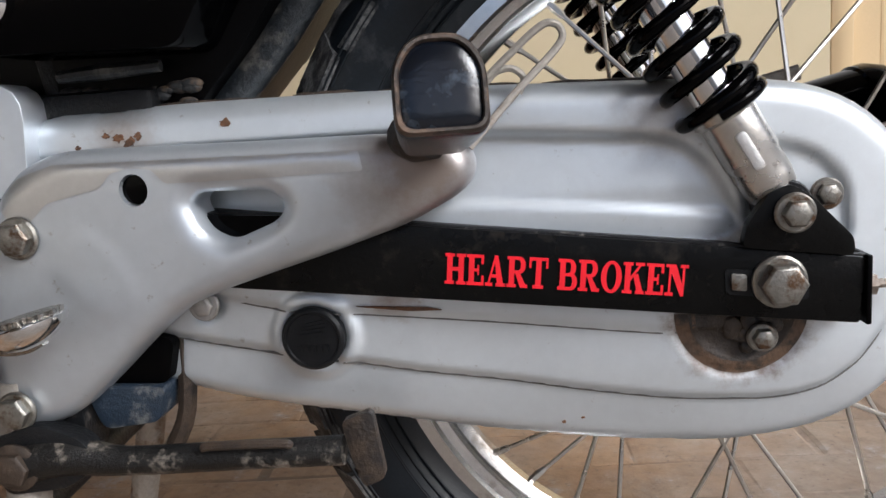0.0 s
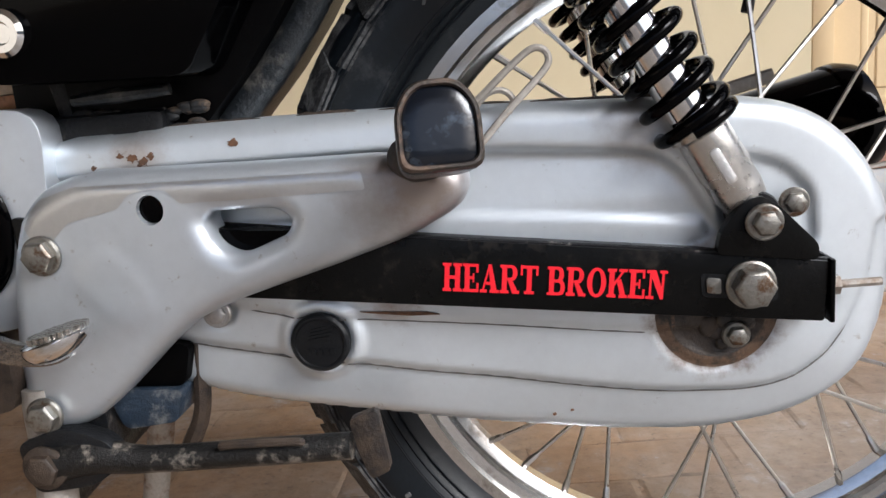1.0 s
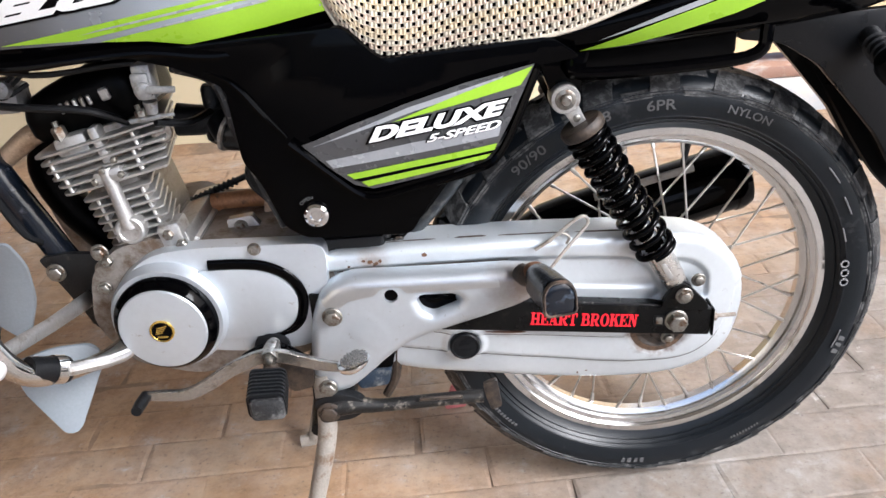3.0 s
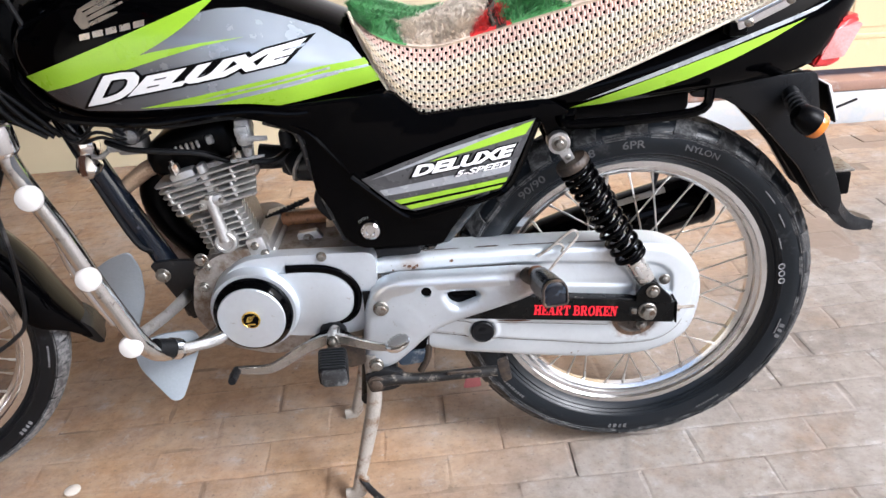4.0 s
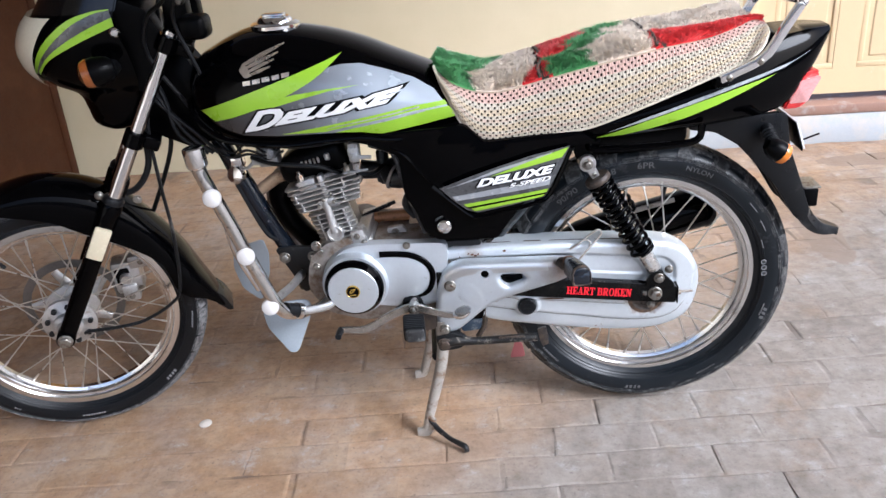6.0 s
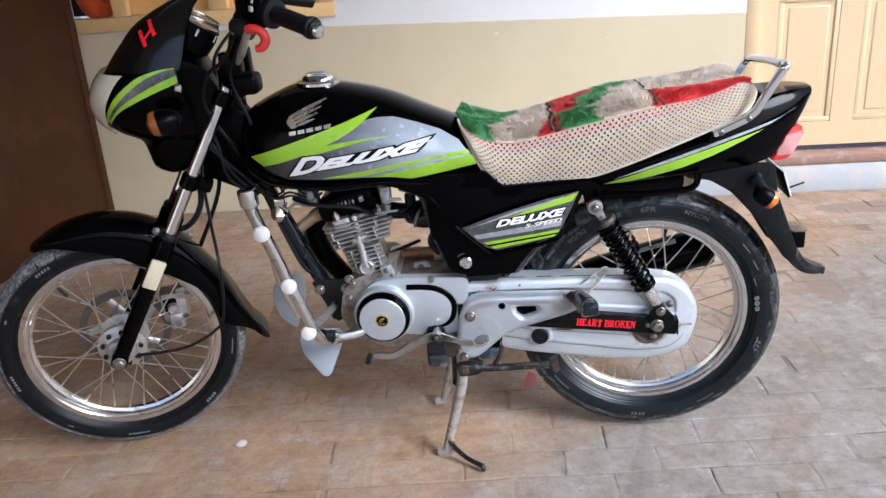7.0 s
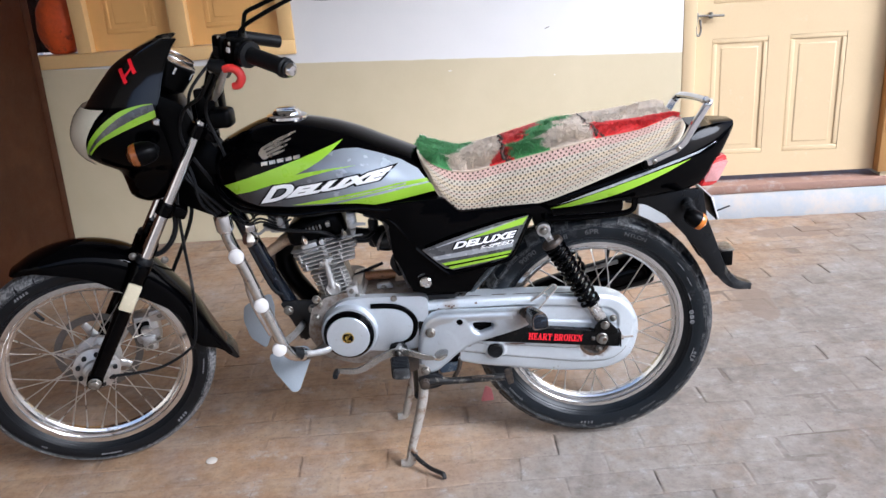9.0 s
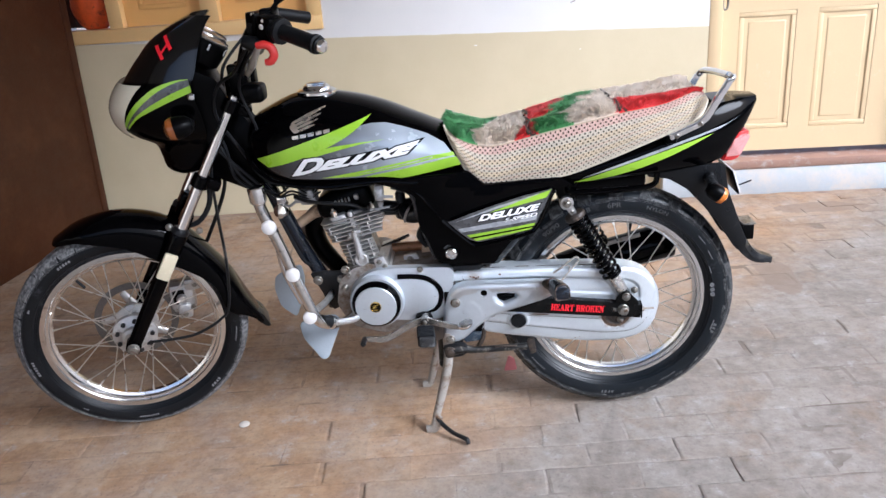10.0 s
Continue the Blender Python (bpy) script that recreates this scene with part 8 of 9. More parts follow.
    part("hose", pipe([(-0.99, 0.05, 0.745), (-0.98, 0.055, 0.68), (-1.0, 0.06, 0.60), (-1.10, 0.075, 0.42), (-1.145, 0.07, 0.38)], 0.005, 10, 5), "rubber", bike, "black rubber brake hose", S)


front_end()


# headlamp fairing
def fairing():
    S = STEER
    # rows of the nose outline: forward x, z, half width, back x
    rows = [(0.722, -1.090, -1.050, 0.046), (0.735, -1.108, -1.038, 0.066), (0.765, -1.114, -1.020, 0.075), (0.80, -1.125, -1.004, 0.085), (0.825, -1.165, -0.998, 0.100), (0.85, -1.188, -0.998, 0.108), (0.885, -1.197, -1.002, 0.112), (0.91, -1.192, -1.008, 0.112), (0.94, -1.175, -1.012, 0.110), (0.962, -1.152, -1.005, 0.106)]

    def ring(z, xf, xb, w, n=22):
        pts = []
        for k in range(n + 1):
            t = math.pi * k / n
            x = xb + (xf - xb) * math.sin(t) ** 0.8
            pts.append((x, -w * math.cos(t), z))
        return pts
    zs = np.linspace(0.722, 0.962, 32)
    rings = []
    for z in zs:
        xf, xb, w = lerp_rows(rows, float(z))
        rings.append(ring(float(z), xf, xb, w))
    shell = bmesh.new()
    loft(shell, rings, closed=False, caps=False)
    inner = [[(x * 0.0 + (x + 0.006 if x < -1.02 else x), y * 0.96, z) for x, y, z in r] for r in rings]
    loft(shell, inner, closed=False, caps=False)
    f = part("headlamp_fairing", shell, "black", bike, "black bikini fairing with tinted screen and green stripes", S, smooth=50)

    def fy(x, z):
        z = max(0.736, min(0.961, z))
        xf, xb, w = lerp_rows(rows, z)
        s = max(0.0, min(1.0, (x - xb) / (xf - xb)))
        t = math.asin(s ** 1.25)
        return -w * math.cos(t)
    top_line = [(-1.180, 0.853), (-1.163, 0.888), (-1.134, 0.920), (-1.09, 0.949), (-1.045, 0.9605), (-1.014, 0.9615)]
    part("sticker", draped(band(top_line, [(-1.172, 0.852), (-1.147, 0.882), (-1.112, 0.905), (-1.07, 0.924), (-1.04, 0.934), (-1.012, 0.938)]), fy, 0.0010, 0.015), "side_grey", f, "charcoal crescent band", S)
    part("sticker", draped(band(top_line, [(-1.175, 0.852), (-1.157, 0.882), (-1.128, 0.911), (-1.086, 0.940), (-1.045, 0.9560), (-1.014, 0.9600)]), fy, 0.0015, 0.015), "green", f, "lime-green upper stripe", S)
    part("sticker", draped(band([(-1.168, 0.860), (-1.142, 0.888), (-1.106, 0.911), (-1.06, 0.932), (-1.012, 0.9475)], [(-1.170, 0.850), (-1.144, 0.879), (-1.106, 0.899), (-1.06, 0.917), (-1.012, 0.932)]), fy, 0.0016, 0.015), "green", f, "lime-green lower stripe", S)
    # headlamp lens wraps the nose
    lens = bmesh.new()
    lr = []
    for z in np.linspace(0.826, 0.955, 14):
        xf, xb, w = lerp_rows(rows, float(z))
        k = (z - 0.826) / 0.129
        half = 0.50 + 0.42 * k
        pts = []
        for j in range(17):
            t = math.pi / 2 + half * (j / 8 - 1)
            x = xb + (xf - 0.012 - xb) * math.sin(t) ** 0.8
            pts.append((x, -(w * 1.01) * math.cos(t), float(z)))
        lr.append(pts)
    loft(lens, lr, closed=False, caps=False)
    part("headlamp_lens", lens, "clear_lens", f, "milky clear headlamp lens", S, smooth=60)
    # tinted screen
    sc = bmesh.new()
    srows = [(0.958, -1.158, -1.008, 0.108), (0.98, -1.140, -0.998, 0.103), (1.005, -1.117, -0.990, 0.097), (1.035, -1.087, -0.978, 0.088), (1.055, -1.054, -0.966, 0.078), (1.073, -1.017, -0.955, 0.064), (1.086, -0.985, -0.942, 0.048)]
    sr = []
    for z in np.linspace(0.958, 1.086, 18):
        xf, xb, w = lerp_rows(srows, float(z))
        sr.append(ring(float(z), xf, xb, w, 20))
    loft(sc, sr, closed=False, caps=False)
    loft(sc, [[(x + 0.003, y * 0.97, z - 0.002) for x, y, z in r] for r in sr], closed=False, caps=False)
    scr = part("tinted_screen", sc, "tinted", f, "smoked black screen", S, smooth=60)

    def sy(x, z):
        xf, xb, w = lerp_rows(srows, max(0.958, min(1.085, z)))
        s = max(0.0, min(1.0, (x - xb) / (xf - xb)))
        return -w * math.cos(math.asin(s ** 1.25))
    for bar in ([(-1.072, 1.033), (-1.064, 1.037), (-1.056, 1.009), (-1.064, 1.005)], [(-1.050, 1.051), (-1.042, 1.054), (-1.034, 1.028), (-1.042, 1.024)], [(-1.062, 1.021), (-1.044, 1.040), (-1.043, 1.035), (-1.061, 1.016)]):
        part("sticker", draped(bar, sy, 0.0035, 0.012), "red", scr, "small red sticker", S)
    b = bmesh.new()
    lathe(b, (-1.014, -0.112, 0.921), (0, -1, 0), [(0.0085, -0.004), (0.009, 0.002), (0.006, 0.005), (0, 0.006)], 20)
    part("screw", b, "chrome", f, m=S)
    part("cowl_side", sheet(rounded([(-1.012, 0.955), (-1.0, 0.975), (-0.955, 0.95), (-0.935, 0.90), (-0.95, 0.83), (-1.0, 0.80)], 0.01), -0.095, 0.095, bevel=0.006), "black_satin", f, "black inner cowl", S)
    # instruments
    ins = bmesh.new()
    for l in (-0.045, 0.045):
        lathe(ins, (-0.955, l, 1.02), (0.55, 0, 0.83), [(0.02, -0.055), (0.038, -0.04), (0.042, -0.01), (0.042, 0.012), (0.038, 0.016), (0.036, 0.012), (0, 0.012)], 30)
    i = part("instrument_panel", ins, "black_satin", bike, "black twin-dial instrument panel", S)
    for l in (-0.045, 0.045):
        part("dial_ring", turned((-0.955 + 0.55 * 0.014, l, 1.02 + 0.83 * 0.014), (0.55, 0, 0.83), [(0.0405, 0.001), (0.041, 0.003), (0.0395, 0.0042), (0.0385, 0.002)], 30), "lever", i, "dull grey dial rim", m=S)
        part("dial_glass", turned((-0.955 + 0.55 * 0.012, l, 1.02 + 0.83 * 0.012), (0.55, 0, 0.83), [(0.036, 0), (0.036, 0.002), (0, 0.0022)], 30), "black_satin", i, m=S)
        # Chrome studs added to give the dial rims speckled highlights.
        for k in range(5):
            a = 0.9 + 1.1 * k
            e1, e2 = Vector((0, 1, 0)), Vector((-0.83, 0, 0.55))
            p = Vector((-0.955, l, 1.02)) + e1 * 0.0425 * math.cos(a) + e2 * 0.0425 * math.sin(a)
            part("rim_screw", turned(p, (0.55, 0, 0.83), [(0.0036, -0.006), (0.0036, 0.008), (0.0022, 0.0095), (0, 0.0095)], 10), "chrome", i, "chrome stud added as a glint on the dial rim", m=S)
    # front indicators
    for s in (-1, 1):
        bm = turned((-1.05, s * 0.165, 0.87), (-0.75, 0, -0.1), [(0.0, -0.03), (0.014, -0.028), (0.022, -0.018), (0.026, 0.0), (0.026, 0.012)], 26)
        ind = part("front_indicator", bm, "black_satin", bike, "black front indicator with an amber lens", S)
        part("lens", turned((-1.05, s * 0.165, 0.87), (-0.75, 0, -0.1), [(0.026, 0.012), (0.0265, 0.016), (0.023, 0.026), (0.012, 0.033), (0, 0.035)], 26), "smoked_amber", ind, "smoked amber lens", S)
        part("stem", pipe([(-1.03, s * 0.10, 0.86), (-1.04, s * 0.145, 0.868)], [0.014, 0.011], 14), "rubber", ind, m=S)


fairing()


# handlebar and controls, as steered
def handlebar():
    hb = part("handlebar", pipe([(-0.70, -0.268, 1.052), (-0.76, -0.222, 1.066), (-0.80, -0.185, 1.05), (-0.845, -0.12, 0.985), (-0.868, -0.06, 0.955), (-0.885, 0.0, 0.95), (-0.903, 0.06, 0.955), (-0.905, 0.13, 0.985), (-0.895, 0.22, 1.045), (-0.865, 0.27, 1.055), (-0.80, 0.33, 1.035)], 0.011, 14, 6), "black_satin", bike, "black handlebar with rubber grips and switchgear")
    g = bmesh.new()
    tube(g, [(-0.712, -0.258, 1.055), (-0.625, -0.322, 1.029)], 0.0165, 18)
    part("grip", g, "rubber", hb, "black rubber grip")
    part("bar_end", turned((-0.628, -0.320, 1.030), (0.78, -0.58, -0.23), [(0.0125, 0), (0.0135, 0.004), (0.0130, 0.012), (0.010, 0.016), (0, 0.017)], 22), "chrome", hb, "bright bar end")
    part("grip_lip", turned((-0.636, -0.314, 1.0325), (0.78, -0.58, -0.23), [(0.0165, -0.004), (0.0195, -0.002), (0.0195, 0.006), (0.0165, 0.009), (0.013, 0.009)], 22), "rubber", hb)
    part("grip_flange", turned((-0.712, -0.258, 1.055), (0.78, -0.58, -0.23), [(0.017, -0.006), (0.026, -0.004), (0.026, 0.003), (0.017, 0.006)], 22), "rubber", hb)
    part("grip", pipe([(-0.865, 0.27, 1.055), (-0.785, 0.345, 1.03)], 0.0165, 16), "rubber", hb)
    sw = bmesh.new()
    mm = Matrix.Translation((-0.735, -0.240, 1.060)) @ Vector((0.78, -0.58, -0.23)).to_track_quat("X", "Z").to_matrix().to_4x4()
    box(sw, (-0.026, -0.022, -0.028), (0.016, 0.024, 0.026), 0.008, 2, mm)
    box(sw, (-0.018, 0.01, -0.034), (0.006, 0.032, -0.018), 0.004, 2, mm)
    part("switch_housing", sw, "black_satin", hb, "black switch housing with buttons")
    part("button", block((-0.012, -0.026, 0.0), (-0.002, -0.021, 0.01), 0.002, 2, mm), "white_cap", hb)
    perch = bmesh.new()
    mp = Matrix.Translation((-0.775, -0.208, 1.064)) @ Vector((0.78, -0.58, -0.1)).to_track_quat("X", "Z").to_matrix().to_4x4()
    box(perch, (-0.016, -0.018, -0.018), (0.016, 0.02, 0.030), 0.006, 2, mp)
    part("lever_perch", perch, "black_satin", hb)
    part("lever_cover", pipe([(-0.766, -0.262, 1.031), (-0.752, -0.265, 1.033), (-0.738, -0.266, 1.027), (-0.732, -0.267, 1.013), (-0.740, -0.267, 1.000), (-0.752, -0.267, 0.998)], [0.0075, 0.0085, 0.0088, 0.0088, 0.0085, 0.0065], 12, 4), "red_plastic", hb, "curved red lever cover")
    part("clutch_lever_blade", pipe([(-0.815, -0.20, 0.965), (-0.79, -0.235, 0.99), (-0.768, -0.258, 1.022), (-0.752, -0.266, 1.038)], [0.005, 0.0085, 0.007, 0.004], 10, 5, 0.5), "alu", hb, "bare alloy lever blade")
    part("lever_boot", pipe([(-0.800, -0.236, 1.040), (-0.780, -0.24, 1.033), (-0.760, -0.243, 1.024)], [0.012, 0.017, 0.0145], 14, 3), "rubber", hb, "black rubber lever boot")
    part("reservoir", block((-0.764, -0.222, 1.066), (-0.728, -0.19, 1.099), 0.005), "black_satin", hb, "small black box on the lever perch")
    part("perch_clamp", turned((-0.776, -0.208, 1.062), (0.78, -0.58, -0.1), [(0.013, -0.008), (0.0205, -0.007), (0.0215, 0), (0.0205, 0.007), (0.013, 0.008)], 24), "rubber", hb, "round clamp on the bar")
    part("throttle_drum", turned((-0.722, -0.250, 1.058), (0.78, -0.58, -0.23), [(0.016, -0.010), (0.0235, -0.009), (0.0245, -0.003), (0.0205, 0.004), (0.0165, 0.006)], 24), "black_satin", hb)
    for p, q in (((-0.788, -0.236, 1.042), (-0.806, -0.222, 1.024)), ((-0.776, -0.226, 1.040), (-0.796, -0.206, 1.018))):
        part("cable_adjuster", pipe([p, Vector(p).lerp(Vector(q), 0.45), Vector(p).lerp(Vector(q), 0.5), q], [0.0062, 0.0062, 0.0042, 0.0040], 12), "alu", hb, "knurled alloy cable adjuster")
    for x, y, z in ((-0.748, -0.256, 1.078), (-0.776, -0.226, 1.090), (-0.757, -0.246, 1.045), (-0.724, -0.268, 1.066)):
        part("screw", turned((x, y, z), (-0.2, -1, 0.2), [(0.0046, -0.006), (0.0046, 0.001), (0.003, 0.0022), (0, 0.0022)], 12), "chrome", hb, "chrome stud added as a glint on the dial rim head")
    # mirror on the near side with its two-rod stem
    for pts in ([(-0.737, -0.222, 1.048), (-0.734, -0.225, 1.092), (-0.728, -0.225, 1.103), (-0.712, -0.226, 1.1145), (-0.65, -0.23, 1.142), (-0.585, -0.236, 1.168)], [(-0.728, -0.222, 1.095), (-0.722, -0.224, 1.118), (-0.715, -0.225, 1.1335), (-0.69, -0.226, 1.1435), (-0.65, -0.228, 1.158), (-0.60, -0.232, 1.176)]):
        part("mirror_stem", pipe(pts, 0.0044, 10, 5), "black_satin", hb)
    for c in ((-0.551, -0.24, 1.170),):
        md = bmesh.new()
        bmesh.ops.create_uvsphere(md, u_segments=28, v_segments=14, radius=1)
        for v in md.verts:
            v.co = Vector((c[0] + 0.054 * v.co.x, c[1] + 0.02 * v.co.y - 0.01 * v.co.x, c[2] + 0.025 * v.co.z + 0.006 * v.co.x * abs(v.co.x)))
        part("mirror_head", md, "black_satin", hb, "oval black mirror")
    cl = bmesh.new()
    for y in (-0.03, 0.03):
        box(cl, (-0.91, y - 0.014, 0.90), (-0.862, y + 0.014, 0.968), 0.005)
    part("bar_clamp", cl, "black_satin", hb)
    part("key_switch", block((-0.876, -0.085, 0.882), (-0.822, -0.03, 0.926), 0.012, 3), "black_satin", hb, "dusty black plastic cover")
    part("cable", pipe([(-0.795, -0.215, 1.040), (-0.822, -0.185, 1.005), (-0.86, -0.15, 0.965), (-0.915, -0.11, 0.93), (-0.94, -0.08, 0.86), (-0.90, -0.05, 0.76), (-0.86, -0.03, 0.68)], 0.0042, 8, 6), "rubber", hb)
    part("cable", pipe([(-0.78, -0.21, 1.035), (-0.835, -0.15, 0.975), (-0.865, -0.11, 0.92), (-0.85, -0.09, 0.84), (-0.83, -0.07, 0.74), (-0.81, -0.06, 0.66)], 0.0036, 8, 6), "rubber", hb)
    part("cable", pipe([(-0.90, 0.20, 1.03), (-0.93, 0.12, 0.99), (-0.945, 0.04, 0.95), (-0.94, 0.0, 0.90)], 0.004, 8, 6), "rubber", hb)


handlebar()


# ---- seat cover: net skirt and a tufted rug top ----
LOW = [(-0.411, 0.802), (-0.401, 0.774), (-0.380, 0.728), (-0.359, 0.688), (-0.337, 0.664), (-0.295, 0.658), (-0.234, 0.667), (-0.143, 0.677), (-0.079, 0.697), (-0.003, 0.725), (0.084, 0.757), (0.160, 0.784), (0.182, 0.800), (0.190, 0.822)]
EDGE = [(-0.413, 0.802), (-0.403, 0.792), (-0.384, 0.777), (-0.358, 0.763), (-0.327, 0.754), (-0.286, 0.753), (-0.228, 0.766), (-0.15, 0.785), (-0.08, 0.800), (0.0, 0.815), (0.07, 0.824), (0.120, 0.836), (0.155, 0.846), (0.182, 0.838)]
TOP = [(-0.412, 0.796), (-0.400, 0.793), (-0.380, 0.787), (-0.355, 0.781), (-0.318, 0.773), (-0.286, 0.776), (-0.228, 0.787), (-0.153, 0.805), (-0.087, 0.821), (-0.020, 0.821), (0.060, 0.822), (0.120, 0.827), (0.162, 0.828), (0.186, 0.819)]


LINES = {n: smooth_line([(a, 0, b) for a, b in r], 8) for n, r in (("low", LOW), ("edge", EDGE), ("top", TOP))}


def along(name, s):
    p = LINES[name]
    k = max(0.0, min(0.99999, s)) * (len(p) - 1)
    i = int(k)
    return p[i].lerp(p[i + 1], k - i)


def width_at(x):
    nose = max(0.0, min(1.0, (x + 0.416) / 0.034))
    tail_end = max(0.0, min(1.0, (0.192 - x) / 0.05))
    return (0.098 + 0.026 * math.exp(-((x + 0.02) / 0.22) ** 2) - 0.016 * max(0, (x - 0.10) / 0.09)) * (0.52 + 0.48 * nose ** 0.55) * (0.72 + 0.28 * tail_end ** 0.5)


def skirt(s, v, side=-1):
    """Point of the net skirt: s along, v from the lower edge (0) to the piping (1)."""
    a, b = along("low", s), along("edge", s)
    p = a.lerp(b, v)
    w = width_at(p.x) + 0.012 * math.sin(math.pi * min(1, v * 0.8 + 0.1)) - 0.016 * v * v
    return Vector((p.x, side * w, p.z))


def rug(s, u):
    """Point of the rug top: u from -1 (near piping) to 1 (far piping)."""
    e, t = along("edge", s), along("top", s)
    k = abs(u)
    w = width_at(e.x) - 0.006
    f = 1 - k ** 2.6
    return Vector((e.x + (t.x - e.x) * f, u * w, e.z + (t.z - e.z) * f + 0.012 * (1 - k ** 6) * k))


def seat_cover():
    sc = tagged(new("seat_cover"), "cream net seat cover with a red, green and beige tufted top", "seat cover")
    # dark seat under the net
    rings = []
    for s in np.linspace(0, 1, 60):
        left = [skirt(float(s), v) + Vector((0, 0.006, 0)) for v in (0, 0.2, 0.4, 0.6, 0.8, 0.98)]
        top = [rug(float(s), u) - Vector((0, 0, 0.004)) for u in (-0.9, -0.6, -0.3, 0, 0.3, 0.6, 0.9)]
        right = [Vector((p.x, -p.y, p.z)) for p in left[::-1]]
        rings.append(left + top + right)
    part("seat", loft(bmesh.new(), rings), "black_satin", bike, "black dual seat", smooth=60)
    # net skirts: staggered upright slots between woven threads, in faint pink, cream and yellow bands
    tints = ("net", "net", "net_peach", "net", "net_yellow", "net_yellow", "net", "net_peach", "net", "net_yellow", "net_yellow", "net", "net", "net_pink", "net_pink", "net_pink")
    for side in (-1, 1):
        bm = bmesh.new()
        nc, nr = (58, 16) if side < 0 else (30, 8)
        acc = [0.0]
        fine = [skirt(i / 400, 0.45, side) for i in range(401)]
        for a, b in zip(fine, fine[1:]):
            acc.append(acc[-1] + (b - a).length)
        inv = lambda k: float(np.interp(k * acc[-1], acc, np.linspace(0, 1, 401)))
        rows_of = []

        def face(vs, r):
            bm.faces.new(vs)
            rows_of.append(r)
        for r in range(nr):
            v0, v1 = r / nr * 0.965, (r + 1) / nr * 0.965
            for c in range(-1, nc):
                k0, k1 = (c + 0.5 * (r % 2)) / nc, (c + 1 + 0.5 * (r % 2)) / nc
                k0, k1 = max(0.0, k0), min(1.0, k1)
                if k1 - k0 < 0.2 / nc:
                    continue
                s0, s1 = inv(k0), inv(k1)
                o = [skirt(s0, v0, side), skirt(s1, v0, side), skirt(s1, v1, side), skirt(s0, v1, side)]
                if k1 - k0 < 0.6 / nc:
                    face([bm.verts.new(p) for p in o], r)
                    continue
                fs, fv = 0.345, 0.13
                a0, a1, b0, b1 = s0 + (s1 - s0) * fs, s1 - (s1 - s0) * fs, v0 + (v1 - v0) * fv, v1 - (v1 - v0) * fv
                i = [skirt(a0, b0, side), skirt(a1, b0, side), skirt(a1, b1, side), skirt(a0, b1, side)]
                bulge = Vector((0, side * 0.0016, 0))
                ov = [bm.verts.new(p) for p in o]
                mv = [bm.verts.new(p.lerp(q, 0.5) + bulge) for p, q in zip(o, i)]
                iv = [bm.verts.new(p + bulge * 0.4) for p in i]
                bv = [bm.verts.new(p - Vector((0, side * 0.003, 0))) for p in i]
                for k in range(4):
                    j = (k + 1) % 4
                    face((ov[k], ov[j], mv[j], mv[k]), r)
                    face((mv[k], mv[j], iv[j], iv[k]), r)
                    face((iv[k], iv[j], bv[j], bv[k]), r)
        me = bpy.data.meshes.new("net_skirt")
        bm.normal_update()
        bm.to_mesh(me)
        bm.free()
        kinds = ("net", "net_pink", "net_yellow", "net_peach")
        for k in kinds:
            me.materials.append(M[k])
        for f, r in zip(me.polygons, rows_of):
            f.material_index = kinds.index(tints[r * 16 // nr])
        net = new("net_skirt", me)
        net.parent = sc
        tagged(net, "cream woven net with open slots and pink and yellow bands")
        part("top_band", loft(bmesh.new(), [[skirt(s, 0.955, side), skirt(s, 0.97, side) + Vector((0, side * 0.0022, 0)), skirt(s, 0.99, side) + Vector((0, side * 0.0028, 0.001)), skirt(s, 1.0, side) + Vector((0, 0, 0.0035)), skirt(s, 1.0, side) + Vector((0, -side * 0.005, 0.001))] for s in np.linspace(0, 1, 90)], closed=False, caps=False), "piping", sc, "plain cream rolled edge", smooth=60)
        part("hem", pipe([skirt(s, 0.0, side) for s in np.linspace(0, 1, 70)], 0.0026, 6), "net", sc)
    # tufted top
    rnd = random.Random(7)
    bms = {k: bmesh.new() for k in ("fur_red", "fur_green", "fur_beige", "fur_dark")}
    lies = {k: [] for k in bms}

    def colour(x, u):
        wob = 0.02 * math.sin(9 * u + 4) + 0.012 * math.sin(23 * u)
        if abs(x + 0.217 - wob * 0.2) < 0.006 or abs(x + 0.020 - wob * 0.3 + 0.010 * u) < 0.005:
            return "fur_dark"
        if x < -0.217:
            if x < -0.352 + 0.040 * (u + 1) + wob * 0.5 and u < 0.75:
                return "fur_green"
            if x > -0.252 + 0.10 * (u + 1) and u < -0.55:
                return "fur_red"
            return "fur_beige"
        if x < -0.020:
            k = x + 0.217 - 0.055 * (u + 1)
            if k < 0.002 + wob * 0.6:
                return "fur_red"
            if k < 0.075 + wob * 0.8:
                return "fur_green"
            return "fur_beige"
        if u < -0.20 + 2.2 * max(0, x - 0.08):
            return "fur_red"
        return "fur_beige"
    for _ in range(80000):
        s, u = rnd.uniform(0.012, 0.985), rnd.uniform(-0.985, 0.985)
        p = rug(s, u)
        kind = colour(p.x + rnd.uniform(-0.004, 0.004), u)
        if kind == "fur_dark" and rnd.random() < 0.6:
            continue
        h = rnd.uniform(0.008, 0.0135) * (0.45 if kind == "fur_dark" else 1.0)
        if abs(u) > 0.93:
            h *= 0.55
        flow = noise.noise_vector(Vector((p.x * 34, p.y * 34, 2.0)))
        lean = Vector((1.5 * flow.x + rnd.uniform(-0.45, 0.45), 1.5 * flow.y + rnd.uniform(-0.45, 0.45) + 0.25 * u, 0.62)).normalized()
        a = rnd.uniform(0, 6.28)
